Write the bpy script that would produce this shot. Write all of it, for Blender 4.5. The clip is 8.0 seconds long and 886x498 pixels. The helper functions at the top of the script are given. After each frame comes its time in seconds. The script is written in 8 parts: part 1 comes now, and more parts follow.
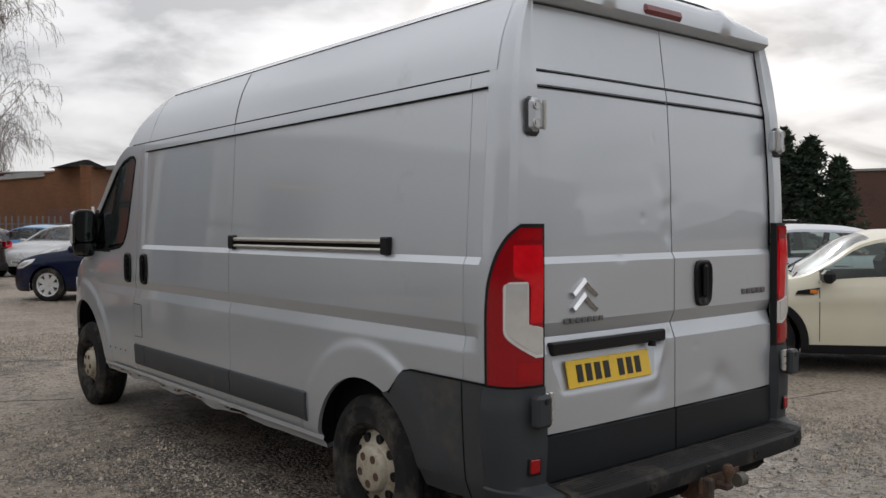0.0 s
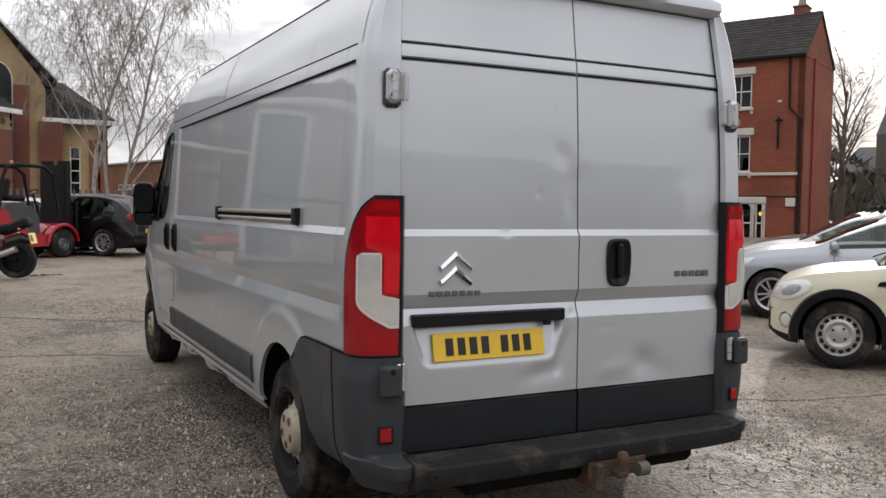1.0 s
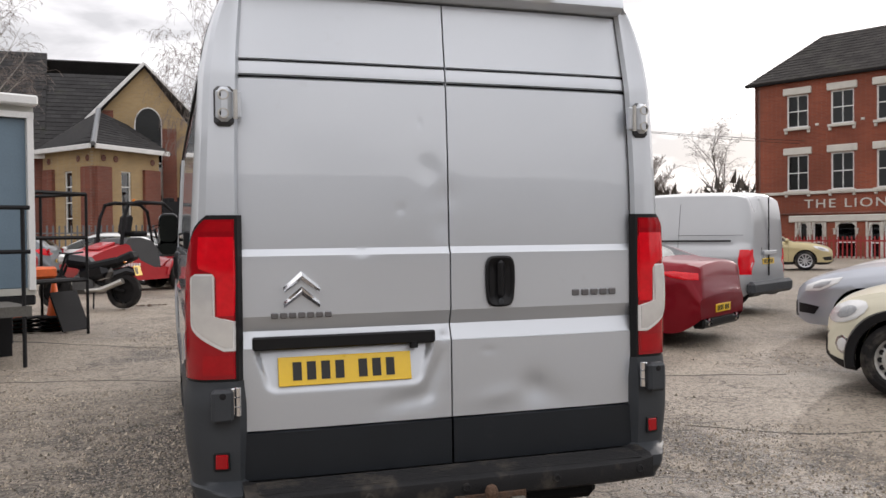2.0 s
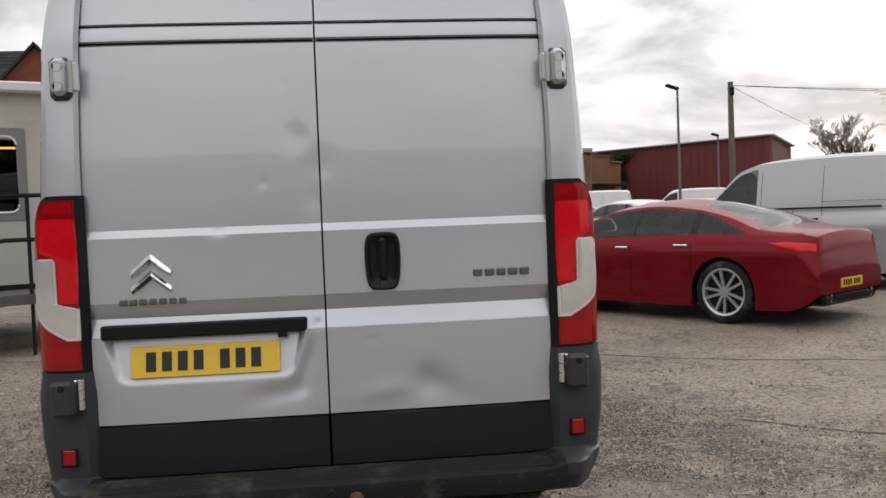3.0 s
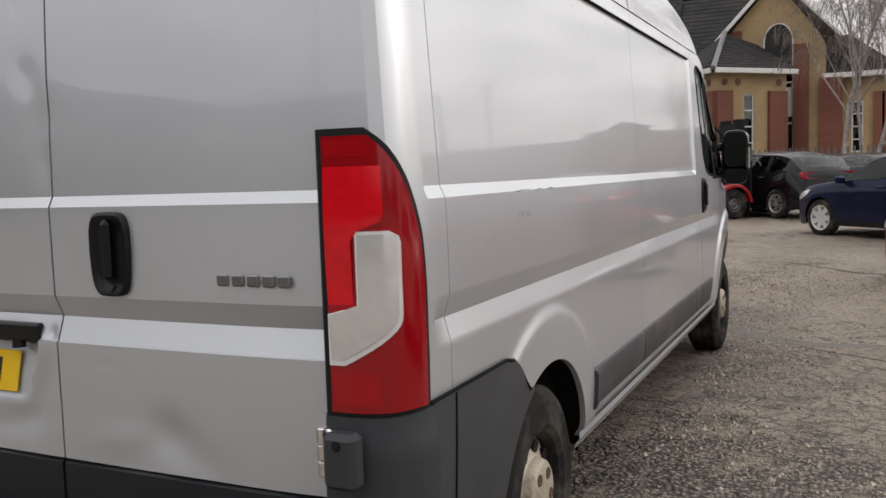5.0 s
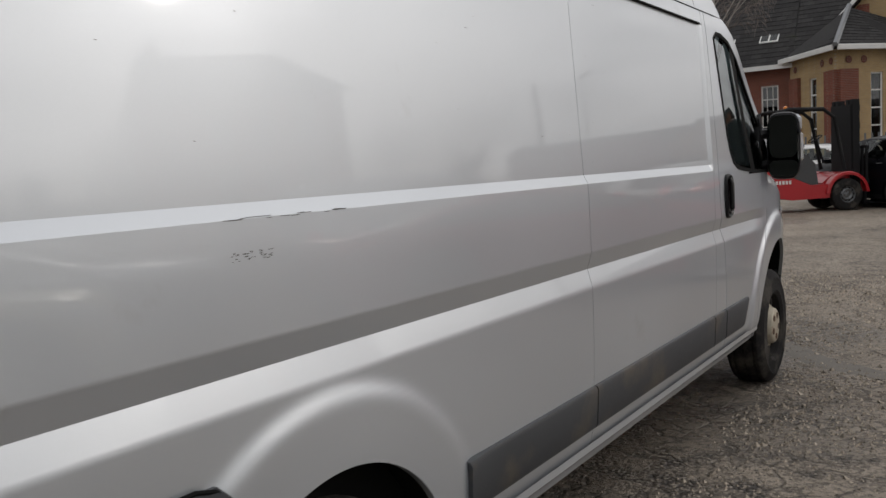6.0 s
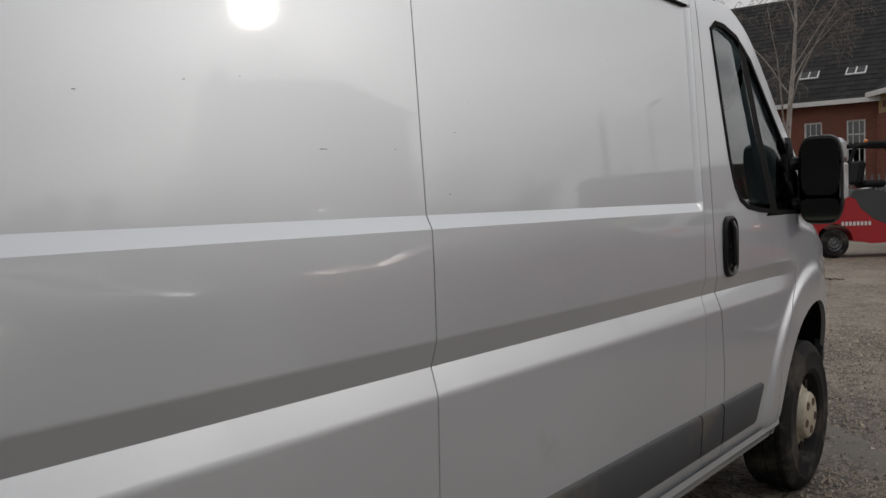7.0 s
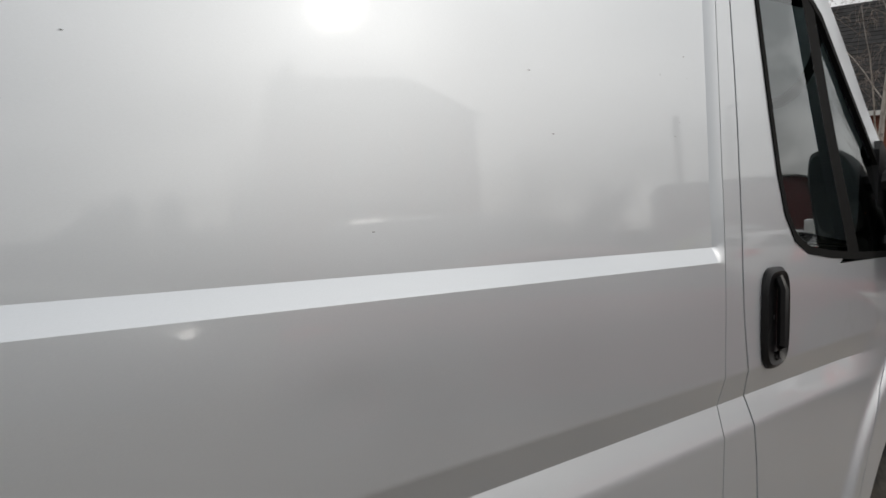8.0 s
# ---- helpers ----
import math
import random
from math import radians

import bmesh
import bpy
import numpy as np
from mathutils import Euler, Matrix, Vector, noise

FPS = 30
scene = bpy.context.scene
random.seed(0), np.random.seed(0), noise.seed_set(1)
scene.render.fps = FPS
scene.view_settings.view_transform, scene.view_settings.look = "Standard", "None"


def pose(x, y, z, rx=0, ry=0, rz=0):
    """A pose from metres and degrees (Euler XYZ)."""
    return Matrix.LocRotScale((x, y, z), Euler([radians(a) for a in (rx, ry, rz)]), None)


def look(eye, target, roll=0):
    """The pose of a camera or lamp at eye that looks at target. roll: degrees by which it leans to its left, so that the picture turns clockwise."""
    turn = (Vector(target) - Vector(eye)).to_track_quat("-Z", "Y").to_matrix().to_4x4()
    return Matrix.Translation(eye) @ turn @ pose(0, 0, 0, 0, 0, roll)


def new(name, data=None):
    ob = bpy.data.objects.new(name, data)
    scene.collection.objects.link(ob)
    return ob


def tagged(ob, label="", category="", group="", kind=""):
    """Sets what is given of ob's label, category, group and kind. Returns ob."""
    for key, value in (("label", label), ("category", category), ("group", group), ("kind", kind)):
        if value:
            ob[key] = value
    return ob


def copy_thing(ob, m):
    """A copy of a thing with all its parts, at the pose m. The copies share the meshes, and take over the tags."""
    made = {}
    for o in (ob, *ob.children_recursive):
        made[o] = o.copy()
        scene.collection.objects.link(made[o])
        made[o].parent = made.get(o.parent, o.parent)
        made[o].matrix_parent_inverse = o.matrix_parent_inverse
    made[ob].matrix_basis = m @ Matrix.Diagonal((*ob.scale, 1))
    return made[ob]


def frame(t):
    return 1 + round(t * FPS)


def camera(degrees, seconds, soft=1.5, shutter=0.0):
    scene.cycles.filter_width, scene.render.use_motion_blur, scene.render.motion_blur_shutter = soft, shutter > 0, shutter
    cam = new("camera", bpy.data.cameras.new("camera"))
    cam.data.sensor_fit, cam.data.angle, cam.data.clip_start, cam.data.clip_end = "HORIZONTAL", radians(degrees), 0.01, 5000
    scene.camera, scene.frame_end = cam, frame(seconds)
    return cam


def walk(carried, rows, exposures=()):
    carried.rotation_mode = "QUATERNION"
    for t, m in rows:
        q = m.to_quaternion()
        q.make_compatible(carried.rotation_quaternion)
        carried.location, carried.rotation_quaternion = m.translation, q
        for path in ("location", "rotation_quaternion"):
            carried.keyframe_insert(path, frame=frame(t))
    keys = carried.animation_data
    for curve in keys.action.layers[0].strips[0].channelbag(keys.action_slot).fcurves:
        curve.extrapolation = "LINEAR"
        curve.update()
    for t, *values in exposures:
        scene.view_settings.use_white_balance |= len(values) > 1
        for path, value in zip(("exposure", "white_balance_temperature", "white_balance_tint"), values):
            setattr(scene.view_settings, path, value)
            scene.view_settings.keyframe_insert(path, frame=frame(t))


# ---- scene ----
cam = camera(54.5, 8.0, shutter=0.1)
PATH = [
    (0, (-3.189, -2.271, 1.446), (-1.918, -0.728, 1.392), -0.3),
    (0.5, (-2.68, -2.638, 1.438), (-1.554, -0.988, 1.358), 0.8),
    (1, (-2.207, -2.967, 1.41), (-1.28, -1.197, 1.313), 0.8),
    (1.5, (-1.643, -3.169, 1.366), (-0.853, -1.333, 1.297), 0.7),
    (1.7, (-1.428, -3.284, 1.371), (-0.699, -1.423, 1.326), -0.1),
    (2.8, (-0.097, -3.143, 1.355), (0.168, -1.162, 1.302), -1.3),
    (3, (0.13, -3.091, 1.338), (0.323, -1.102, 1.258), -2.2),
    (3.5, (0.688, -2.8, 1.337), (0.578, -0.808, 1.198), -3.1),
    (4, (1.172, -2.427, 1.374), (0.834, -0.463, 1.211), -1.6),
    (4.5, (1.592, -2.027, 1.384), (0.961, -0.137, 1.216), -1.4),
    (4.7, (1.713, -1.845, 1.367), (0.983, 0.009, 1.194), -1.2),
    (5.8, (2.133, -0.603, 1.339), (1.026, 1.055, 1.174), -4.0),
    (6, (2.164, -0.339, 1.365), (1.059, 1.318, 1.183), -3.0),
    (6.5, (2.203, 0.313, 1.36), (1.058, 1.946, 1.212), -2.4),
    (7, (2.104, 0.932, 1.35), (0.857, 2.493, 1.242), -1.6),
    (7.5, (1.981, 1.543, 1.382), (0.72, 3.091, 1.272), -1.1),
    (8, (1.748, 2.124, 1.409), (0.373, 3.572, 1.305), -0.1),
]
walk(cam, [(t, look(eye, target, roll)) for t, eye, target, roll in PATH],
     exposures=[(0.0, -0.38, 6450, 11), (1.0, -0.03, 6500, 12), (1.5, 0.19, 6550, 14), (1.7, 0.27, 6550, 14), (2.8, -0.10, 6600, 13), (3.5, -0.07, 6680, 13.5), (4.0, 0.14, 6720, 13.5), (4.5, 0.12, 6760, 13.5),
                (5.8, -0.56, 6520, 11), (6.5, -0.66, 6540, 11), (7.0, -0.84, 6560, 11), (7.5, -0.46, 6540, 10), (8.0, -0.48, 6540, 9)])
# ---- world and light ----
SUN_DIR = Vector((0.722, 0.621, 0.304)).normalized()
SUN_EL = math.asin(SUN_DIR.z)
world = bpy.data.worlds.new("sky")
scene.world = world
world.use_nodes = True


def sky_nodes():
    nt = world.node_tree
    nt.nodes.clear()
    N, Lk = nt.nodes.new, nt.links.new
    out, bg = N("ShaderNodeOutputWorld"), N("ShaderNodeBackground")
    sky = N("ShaderNodeTexSky")
    sky.sky_type, sky.sun_disc = "NISHITA", False
    sky.sun_elevation, sky.sun_rotation = SUN_EL, math.atan2(SUN_DIR.x, SUN_DIR.y)
    sky.air_density, sky.dust_density = 1.0, 2.0
    dim = N("ShaderNodeVectorMath"); dim.operation = "SCALE"; dim.inputs["Scale"].default_value = 0.10
    Lk(sky.outputs[0], dim.inputs[0])
    tc = N("ShaderNodeTexCoord")
    # flatten the dome so that clouds stretch towards the horizon
    sep = N("ShaderNodeSeparateXYZ"); Lk(tc.outputs["Generated"], sep.inputs[0])
    zz = N("ShaderNodeMath"); zz.operation = "MAXIMUM"; zz.inputs[1].default_value = 0.0
    Lk(sep.outputs[2], zz.inputs[0])
    za = N("ShaderNodeMath"); za.operation = "ADD"; za.inputs[1].default_value = 0.22
    Lk(zz.outputs[0], za.inputs[0])
    dv = []
    for k in (0, 1):
        d = N("ShaderNodeMath"); d.operation = "DIVIDE"
        Lk(sep.outputs[k], d.inputs[0]); Lk(za.outputs[0], d.inputs[1]); dv.append(d)
    com = N("ShaderNodeCombineXYZ"); Lk(dv[0].outputs[0], com.inputs[0]); Lk(dv[1].outputs[0], com.inputs[1])
    no = N("ShaderNodeTexNoise"); no.inputs["Scale"].default_value = 1.75
    no.inputs["Detail"].default_value = 7; no.inputs["Roughness"].default_value = 0.52; no.inputs["Distortion"].default_value = 0.35
    Lk(com.outputs[0], no.inputs["Vector"])
    cov = N("ShaderNodeValToRGB")
    e = cov.color_ramp.elements
    e[0].position, e[0].color = 0.38, CLOUD[0]
    e[1].position, e[1].color = 0.60, CLOUD[2]
    m = e.new(0.48); m.color = CLOUD[1]
    Lk(no.outputs[0], cov.inputs[0])
    # brighter towards the veiled sun
    dot = N("ShaderNodeVectorMath"); dot.operation = "DOT_PRODUCT"; dot.inputs[1].default_value = SUN_DIR
    Lk(tc.outputs["Generated"], dot.inputs[0])
    mx = N("ShaderNodeMath"); mx.operation = "MAXIMUM"; mx.inputs[1].default_value = 0.0; Lk(dot.outputs["Value"], mx.inputs[0])
    glow = []
    for power, gain in ((6.0, GLOW[0]), (260.0, GLOW[1])):
        p = N("ShaderNodeMath"); p.operation = "POWER"; p.inputs[1].default_value = power; Lk(mx.outputs[0], p.inputs[0])
        g = N("ShaderNodeMath"); g.operation = "MULTIPLY"; g.inputs[1].default_value = gain; Lk(p.outputs[0], g.inputs[0]); glow.append(g)
    ga = N("ShaderNodeMath"); Lk(glow[0].outputs[0], ga.inputs[0]); Lk(glow[1].outputs[0], ga.inputs[1])
    gb = N("ShaderNodeMath"); Lk(ga.outputs[0], gb.inputs[0])
    # thin bright cloud overhead, thicker towards the horizon
    up = N("ShaderNodeMapRange"); up.inputs["From Max"].default_value = 0.8
    up.inputs["To Min"].default_value, up.inputs["To Max"].default_value = 1.00, 1.85
    Lk(zz.outputs[0], up.inputs["Value"]); Lk(up.outputs[0], gb.inputs[1])
    cl = N("ShaderNodeVectorMath"); cl.operation = "SCALE"; Lk(cov.outputs[0], cl.inputs[0]); Lk(gb.outputs[0], cl.inputs["Scale"])
    mix = N("ShaderNodeMix"); mix.data_type = "RGBA"; mix.inputs[0].default_value = 0.94
    Lk(dim.outputs[0], mix.inputs[6]); Lk(cl.outputs[0], mix.inputs[7])
    bg.inputs["Strength"].default_value = SKY_STRENGTH
    Lk(mix.outputs[2], bg.inputs[0]); Lk(bg.outputs[0], out.inputs[0])


CLOUD = ((1.0, 0.998, 1.0, 1), (0.88, 0.882, 0.893, 1), (0.56, 0.567, 0.58, 1))
GLOW = (0.34, 3.2)
SKY_STRENGTH = 0.95
sky_nodes()
sun = new("sun", bpy.data.lights.new("sun", "SUN"))
sun.data.energy, sun.data.angle, sun.data.color = 0.65, radians(2.2), (1.0, 0.94, 0.86)
sun.matrix_world = look(SUN_DIR * 60, (0, 0, 0))


# ---- materials ----
def mat(name, color, rough=0.6, metal=0.0, var=0.12, scale=3.0, fine=60.0, bump=0.0, coat=0.0, spec=0.5,
        dirt=None, dirt_at=0.55, dirt_scale=1.2, rvar=0.1, per_object=0.0, per_island=0.0, coat_rough=0.04, coat_ior=1.5):
    """Painted, plastic, brick or stone surfaces with variation at two scales, fine relief and dirt."""
    m = bpy.data.materials.new(name)
    m.use_nodes = True
    nt = m.node_tree
    N, Lk = nt.nodes.new, nt.links.new
    b = nt.nodes["Principled BSDF"]
    tc = N("ShaderNodeTexCoord")
    n1, n2 = N("ShaderNodeTexNoise"), N("ShaderNodeTexNoise")
    n1.inputs["Scale"].default_value, n2.inputs["Scale"].default_value = scale, fine
    n1.inputs["Detail"].default_value, n2.inputs["Detail"].default_value = 6, 3
    for n in (n1, n2):
        Lk(tc.outputs["Object"], n.inputs["Vector"])
    a = N("ShaderNodeMath"); a.operation = "ADD"
    Lk(n1.outputs[0], a.inputs[0]); Lk(n2.outputs[0], a.inputs[1])
    mr = N("ShaderNodeMapRange")
    mr.inputs["From Min"].default_value, mr.inputs["From Max"].default_value = 0.6, 1.4
    mr.inputs["To Min"].default_value, mr.inputs["To Max"].default_value = 1 - var, 1 + var
    Lk(a.outputs[0], mr.inputs["Value"])
    fac = mr.outputs[0]
    for on, node, sock in ((per_object, "ShaderNodeObjectInfo", "Random"), (per_island, "ShaderNodeNewGeometry", "Random Per Island")):
        if on:
            oi = N(node)
            r = N("ShaderNodeMapRange")
            r.inputs["To Min"].default_value, r.inputs["To Max"].default_value = 1 - on, 1 + on
            Lk(oi.outputs[sock], r.inputs["Value"])
            mu = N("ShaderNodeMath"); mu.operation = "MULTIPLY"
            Lk(fac, mu.inputs[0]); Lk(r.outputs[0], mu.inputs[1]); fac = mu.outputs[0]
    col = N("ShaderNodeVectorMath"); col.operation = "SCALE"; col.inputs[0].default_value = color[:3]
    Lk(fac, col.inputs["Scale"])
    c_out = col.outputs[0]
    if dirt:
        n3 = N("ShaderNodeTexNoise"); n3.inputs["Scale"].default_value = dirt_scale; n3.inputs["Detail"].default_value = 9
        n3.inputs["Roughness"].default_value = 0.65
        Lk(tc.outputs["Object"], n3.inputs["Vector"])
        ms = N("ShaderNodeMapRange")
        ms.inputs["From Min"].default_value, ms.inputs["From Max"].default_value = dirt_at, dirt_at + 0.18
        Lk(n3.outputs[0], ms.inputs["Value"])
        mx = N("ShaderNodeMix"); mx.data_type = "RGBA"
        Lk(ms.outputs[0], mx.inputs[0]); Lk(c_out, mx.inputs[6]); mx.inputs[7].default_value = (*dirt[:3], 1)
        c_out = mx.outputs[2]
    Lk(c_out, b.inputs["Base Color"])
    rr = N("ShaderNodeMapRange")
    rr.inputs["To Min"].default_value, rr.inputs["To Max"].default_value = max(rough - rvar, 0.02), min(rough + rvar, 1)
    Lk(n1.outputs[0], rr.inputs["Value"]); Lk(rr.outputs[0], b.inputs["Roughness"])
    b.inputs["Metallic"].default_value = metal
    b.inputs["Coat Weight"].default_value = coat
    b.inputs["Coat Roughness"].default_value = coat_rough
    b.inputs["Coat IOR"].default_value = coat_ior
    b.inputs["Specular IOR Level"].default_value = spec
    if bump:
        bp = N("ShaderNodeBump"); bp.inputs["Strength"].default_value = bump; bp.inputs["Distance"].default_value = 0.01
        Lk(a.outputs[0], bp.inputs["Height"]); Lk(bp.outputs[0], b.inputs["Normal"])
    return m


def glass(name, tint, rough=0.0, ior=1.75):
    """Thin tinted pane: what lies behind shows through the tint, and the gloss grows at a slant."""
    m = bpy.data.materials.new(name)
    m.use_nodes = True
    nt = m.node_tree
    nt.nodes.clear()
    N, Lk = nt.nodes.new, nt.links.new
    out, tr, gl, mx, fr = N("ShaderNodeOutputMaterial"), N("ShaderNodeBsdfTransparent"), N("ShaderNodeBsdfGlossy"), N("ShaderNodeMixShader"), N("ShaderNodeFresnel")
    tr.inputs[0].default_value = (*tint, 1)
    gl.inputs[0].default_value = (0.95, 0.97, 0.97, 1)
    gl.inputs["Roughness"].default_value = rough
    fr.inputs[0].default_value = ior
    Lk(fr.outputs[0], mx.inputs[0]); Lk(tr.outputs[0], mx.inputs[1]); Lk(gl.outputs[0], mx.inputs[2]); Lk(mx.outputs[0], out.inputs[0])
    return m


def brick_mat(name, c1, c2, mortar, sx=0.225, sz=0.075):
    """Far brickwork: courses and joints at real size, with uneven colour and relief."""
    m = bpy.data.materials.new(name)
    m.use_nodes = True
    nt = m.node_tree
    N, Lk = nt.nodes.new, nt.links.new
    b = nt.nodes["Principled BSDF"]
    tc = N("ShaderNodeTexCoord")
    sp = N("ShaderNodeSeparateXYZ"); Lk(tc.outputs["Object"], sp.inputs[0])
    ad = N("ShaderNodeMath"); Lk(sp.outputs[0], ad.inputs[0]); Lk(sp.outputs[1], ad.inputs[1])
    cb = N("ShaderNodeCombineXYZ"); Lk(ad.outputs[0], cb.inputs[0]); Lk(sp.outputs[2], cb.inputs[1])
    br = N("ShaderNodeTexBrick")
    br.inputs["Color1"].default_value, br.inputs["Color2"].default_value, br.inputs["Mortar"].default_value = (*c1, 1), (*c2, 1), (*mortar, 1)
    br.inputs["Scale"].default_value = 1.0
    br.inputs["Brick Width"].default_value, br.inputs["Row Height"].default_value, br.inputs["Mortar Size"].default_value = sx, sz, 0.006
    Lk(cb.outputs[0], br.inputs["Vector"])
    n1 = N("ShaderNodeTexNoise"); n1.inputs["Scale"].default_value = 0.35; n1.inputs["Detail"].default_value = 8
    Lk(tc.outputs["Object"], n1.inputs["Vector"])
    mr = N("ShaderNodeMapRange"); mr.inputs["From Min"].default_value, mr.inputs["From Max"].default_value = 0.3, 0.7
    mr.inputs["To Min"].default_value, mr.inputs["To Max"].default_value = 0.72, 1.18
    Lk(n1.outputs[0], mr.inputs["Value"])
    sc = N("ShaderNodeVectorMath"); sc.operation = "SCALE"; Lk(br.outputs[0], sc.inputs[0]); Lk(mr.outputs[0], sc.inputs["Scale"])
    Lk(sc.outputs[0], b.inputs["Base Color"])
    b.inputs["Roughness"].default_value = 0.88
    bp = N("ShaderNodeBump"); bp.inputs["Strength"].default_value = 0.5; bp.inputs["Distance"].default_value = 0.01
    Lk(br.outputs[1], bp.inputs["Height"]); bp.invert = True; Lk(bp.outputs[0], b.inputs["Normal"])
    return m


SILVER = mat("silver_paint", (0.565, 0.594, 0.628), 0.46, 0.66, var=0.05, scale=1.1, fine=900, coat=0.9, dirt=(0.46, 0.468, 0.475), dirt_at=0.64, dirt_scale=2.2, coat_rough=0.035, coat_ior=1.62)
DARK_PLASTIC = mat("dark_grey_plastic", (0.034, 0.038, 0.043), 0.52, 0, spec=0.4, var=0.2, scale=4, fine=500, bump=0.08, dirt=(0.06, 0.057, 0.05), dirt_at=0.6, dirt_scale=3)
DOOR_PLASTIC = mat("smooth_dark_door_plastic", (0.013, 0.0155, 0.019), 0.42, 0, spec=0.3, var=0.2, scale=4, fine=400, bump=0.05, dirt=(0.040, 0.039, 0.036), dirt_at=0.62, dirt_scale=4)
STEP_PLASTIC = mat("scuffed_step_plastic", (0.015, 0.015, 0.016), 0.60, 0, spec=0.25, var=0.35, scale=6, fine=200, bump=0.3, dirt=(0.085, 0.072, 0.058), dirt_at=0.53, dirt_scale=5)
MOULD_PLASTIC = mat("grey_moulding_plastic", (0.048, 0.051, 0.056), 0.48, 0, spec=0.35, var=0.12, scale=3, fine=500, bump=0.05, dirt=(0.12, 0.102, 0.080), dirt_at=0.53, dirt_scale=2.2)
BLACK = mat("black_plastic", (0.009, 0.009, 0.010), 0.40, 0, spec=0.25, var=0.2, fine=300, bump=0.03)
RUBBER = mat("black_rubber_seal", (0.006, 0.006, 0.006), 0.8, 0, spec=0.12, var=0.2)
TYRE = mat("tyre_rubber", (0.018, 0.017, 0.017), 0.85, 0, spec=0.2, var=0.25, scale=8, fine=120, bump=0.15, dirt=(0.09, 0.08, 0.068), dirt_at=0.5, dirt_scale=5)
STEEL_RIM = mat("grimy_steel_wheel", (0.44, 0.395, 0.31), 0.55, 0.2, var=0.2, scale=9, fine=90, bump=0.1, dirt=(0.20, 0.13, 0.08), dirt_at=0.52, dirt_scale=9)
ALLOY = mat("alloy_wheel", (0.50, 0.50, 0.51), 0.32, 0.7, var=0.08, coat=0.4)
CHROME = mat("chrome", (0.75, 0.75, 0.76), 0.12, 1.0, var=0.04)
RAIL_METAL = mat("worn_aluminium_rail", (0.52, 0.50, 0.46), 0.35, 0.8, var=0.18, scale=12, fine=200)
RUST = mat("rusty_steel", (0.12, 0.07, 0.045), 0.8, 0.3, var=0.4, scale=14, fine=120, bump=0.5, dirt=(0.05, 0.045, 0.04), dirt_at=0.5, dirt_scale=12)
RED_LENS = mat("red_lens", (0.30, 0.003, 0.008), 0.08, 0, var=0.10, scale=5, fine=60, spec=0.5)
RED_LENS_BRIGHT = mat("bright_red_reflector", (0.36, 0.004, 0.008), 0.10, 0, var=0.12, scale=14, fine=60, spec=0.4)
CLEAR_LENS = mat("clear_lens", (0.74, 0.74, 0.73), 0.12, 0.15, var=0.05, scale=14, fine=40, coat=1.0)
AMBER = mat("amber_lens", (0.75, 0.22, 0.02), 0.15, 0, coat=1.0)
PLATE_Y = mat("yellow_plate", (0.78, 0.50, 0.015), 0.3, 0, var=0.04, coat=0.4)
INK = mat("black_lettering", (0.012, 0.012, 0.012), 0.45)
CAB_GLASS = glass("tinted_glass", (0.70, 0.79, 0.77), 0.0, 2.8)
CABIN_TRIM = mat("dark_cab_trim", (0.028, 0.03, 0.033), 0.8, 0, var=0.2)
MIRROR_GLASS = mat("mirror_glass", (0.14, 0.165, 0.165), 0.03, 1.0, var=0.05, rvar=0.01)
WHITE_FRAME = mat("white_painted_trim", (0.72, 0.72, 0.70), 0.5, 0, var=0.1, scale=2, dirt=(0.42, 0.41, 0.38), dirt_at=0.62)
PANE = glass("window_pane", (0.10, 0.12, 0.13), 0.0, 1.42)
ROOM_DARK = mat("dim_room", (0.03, 0.03, 0.032), 0.9)


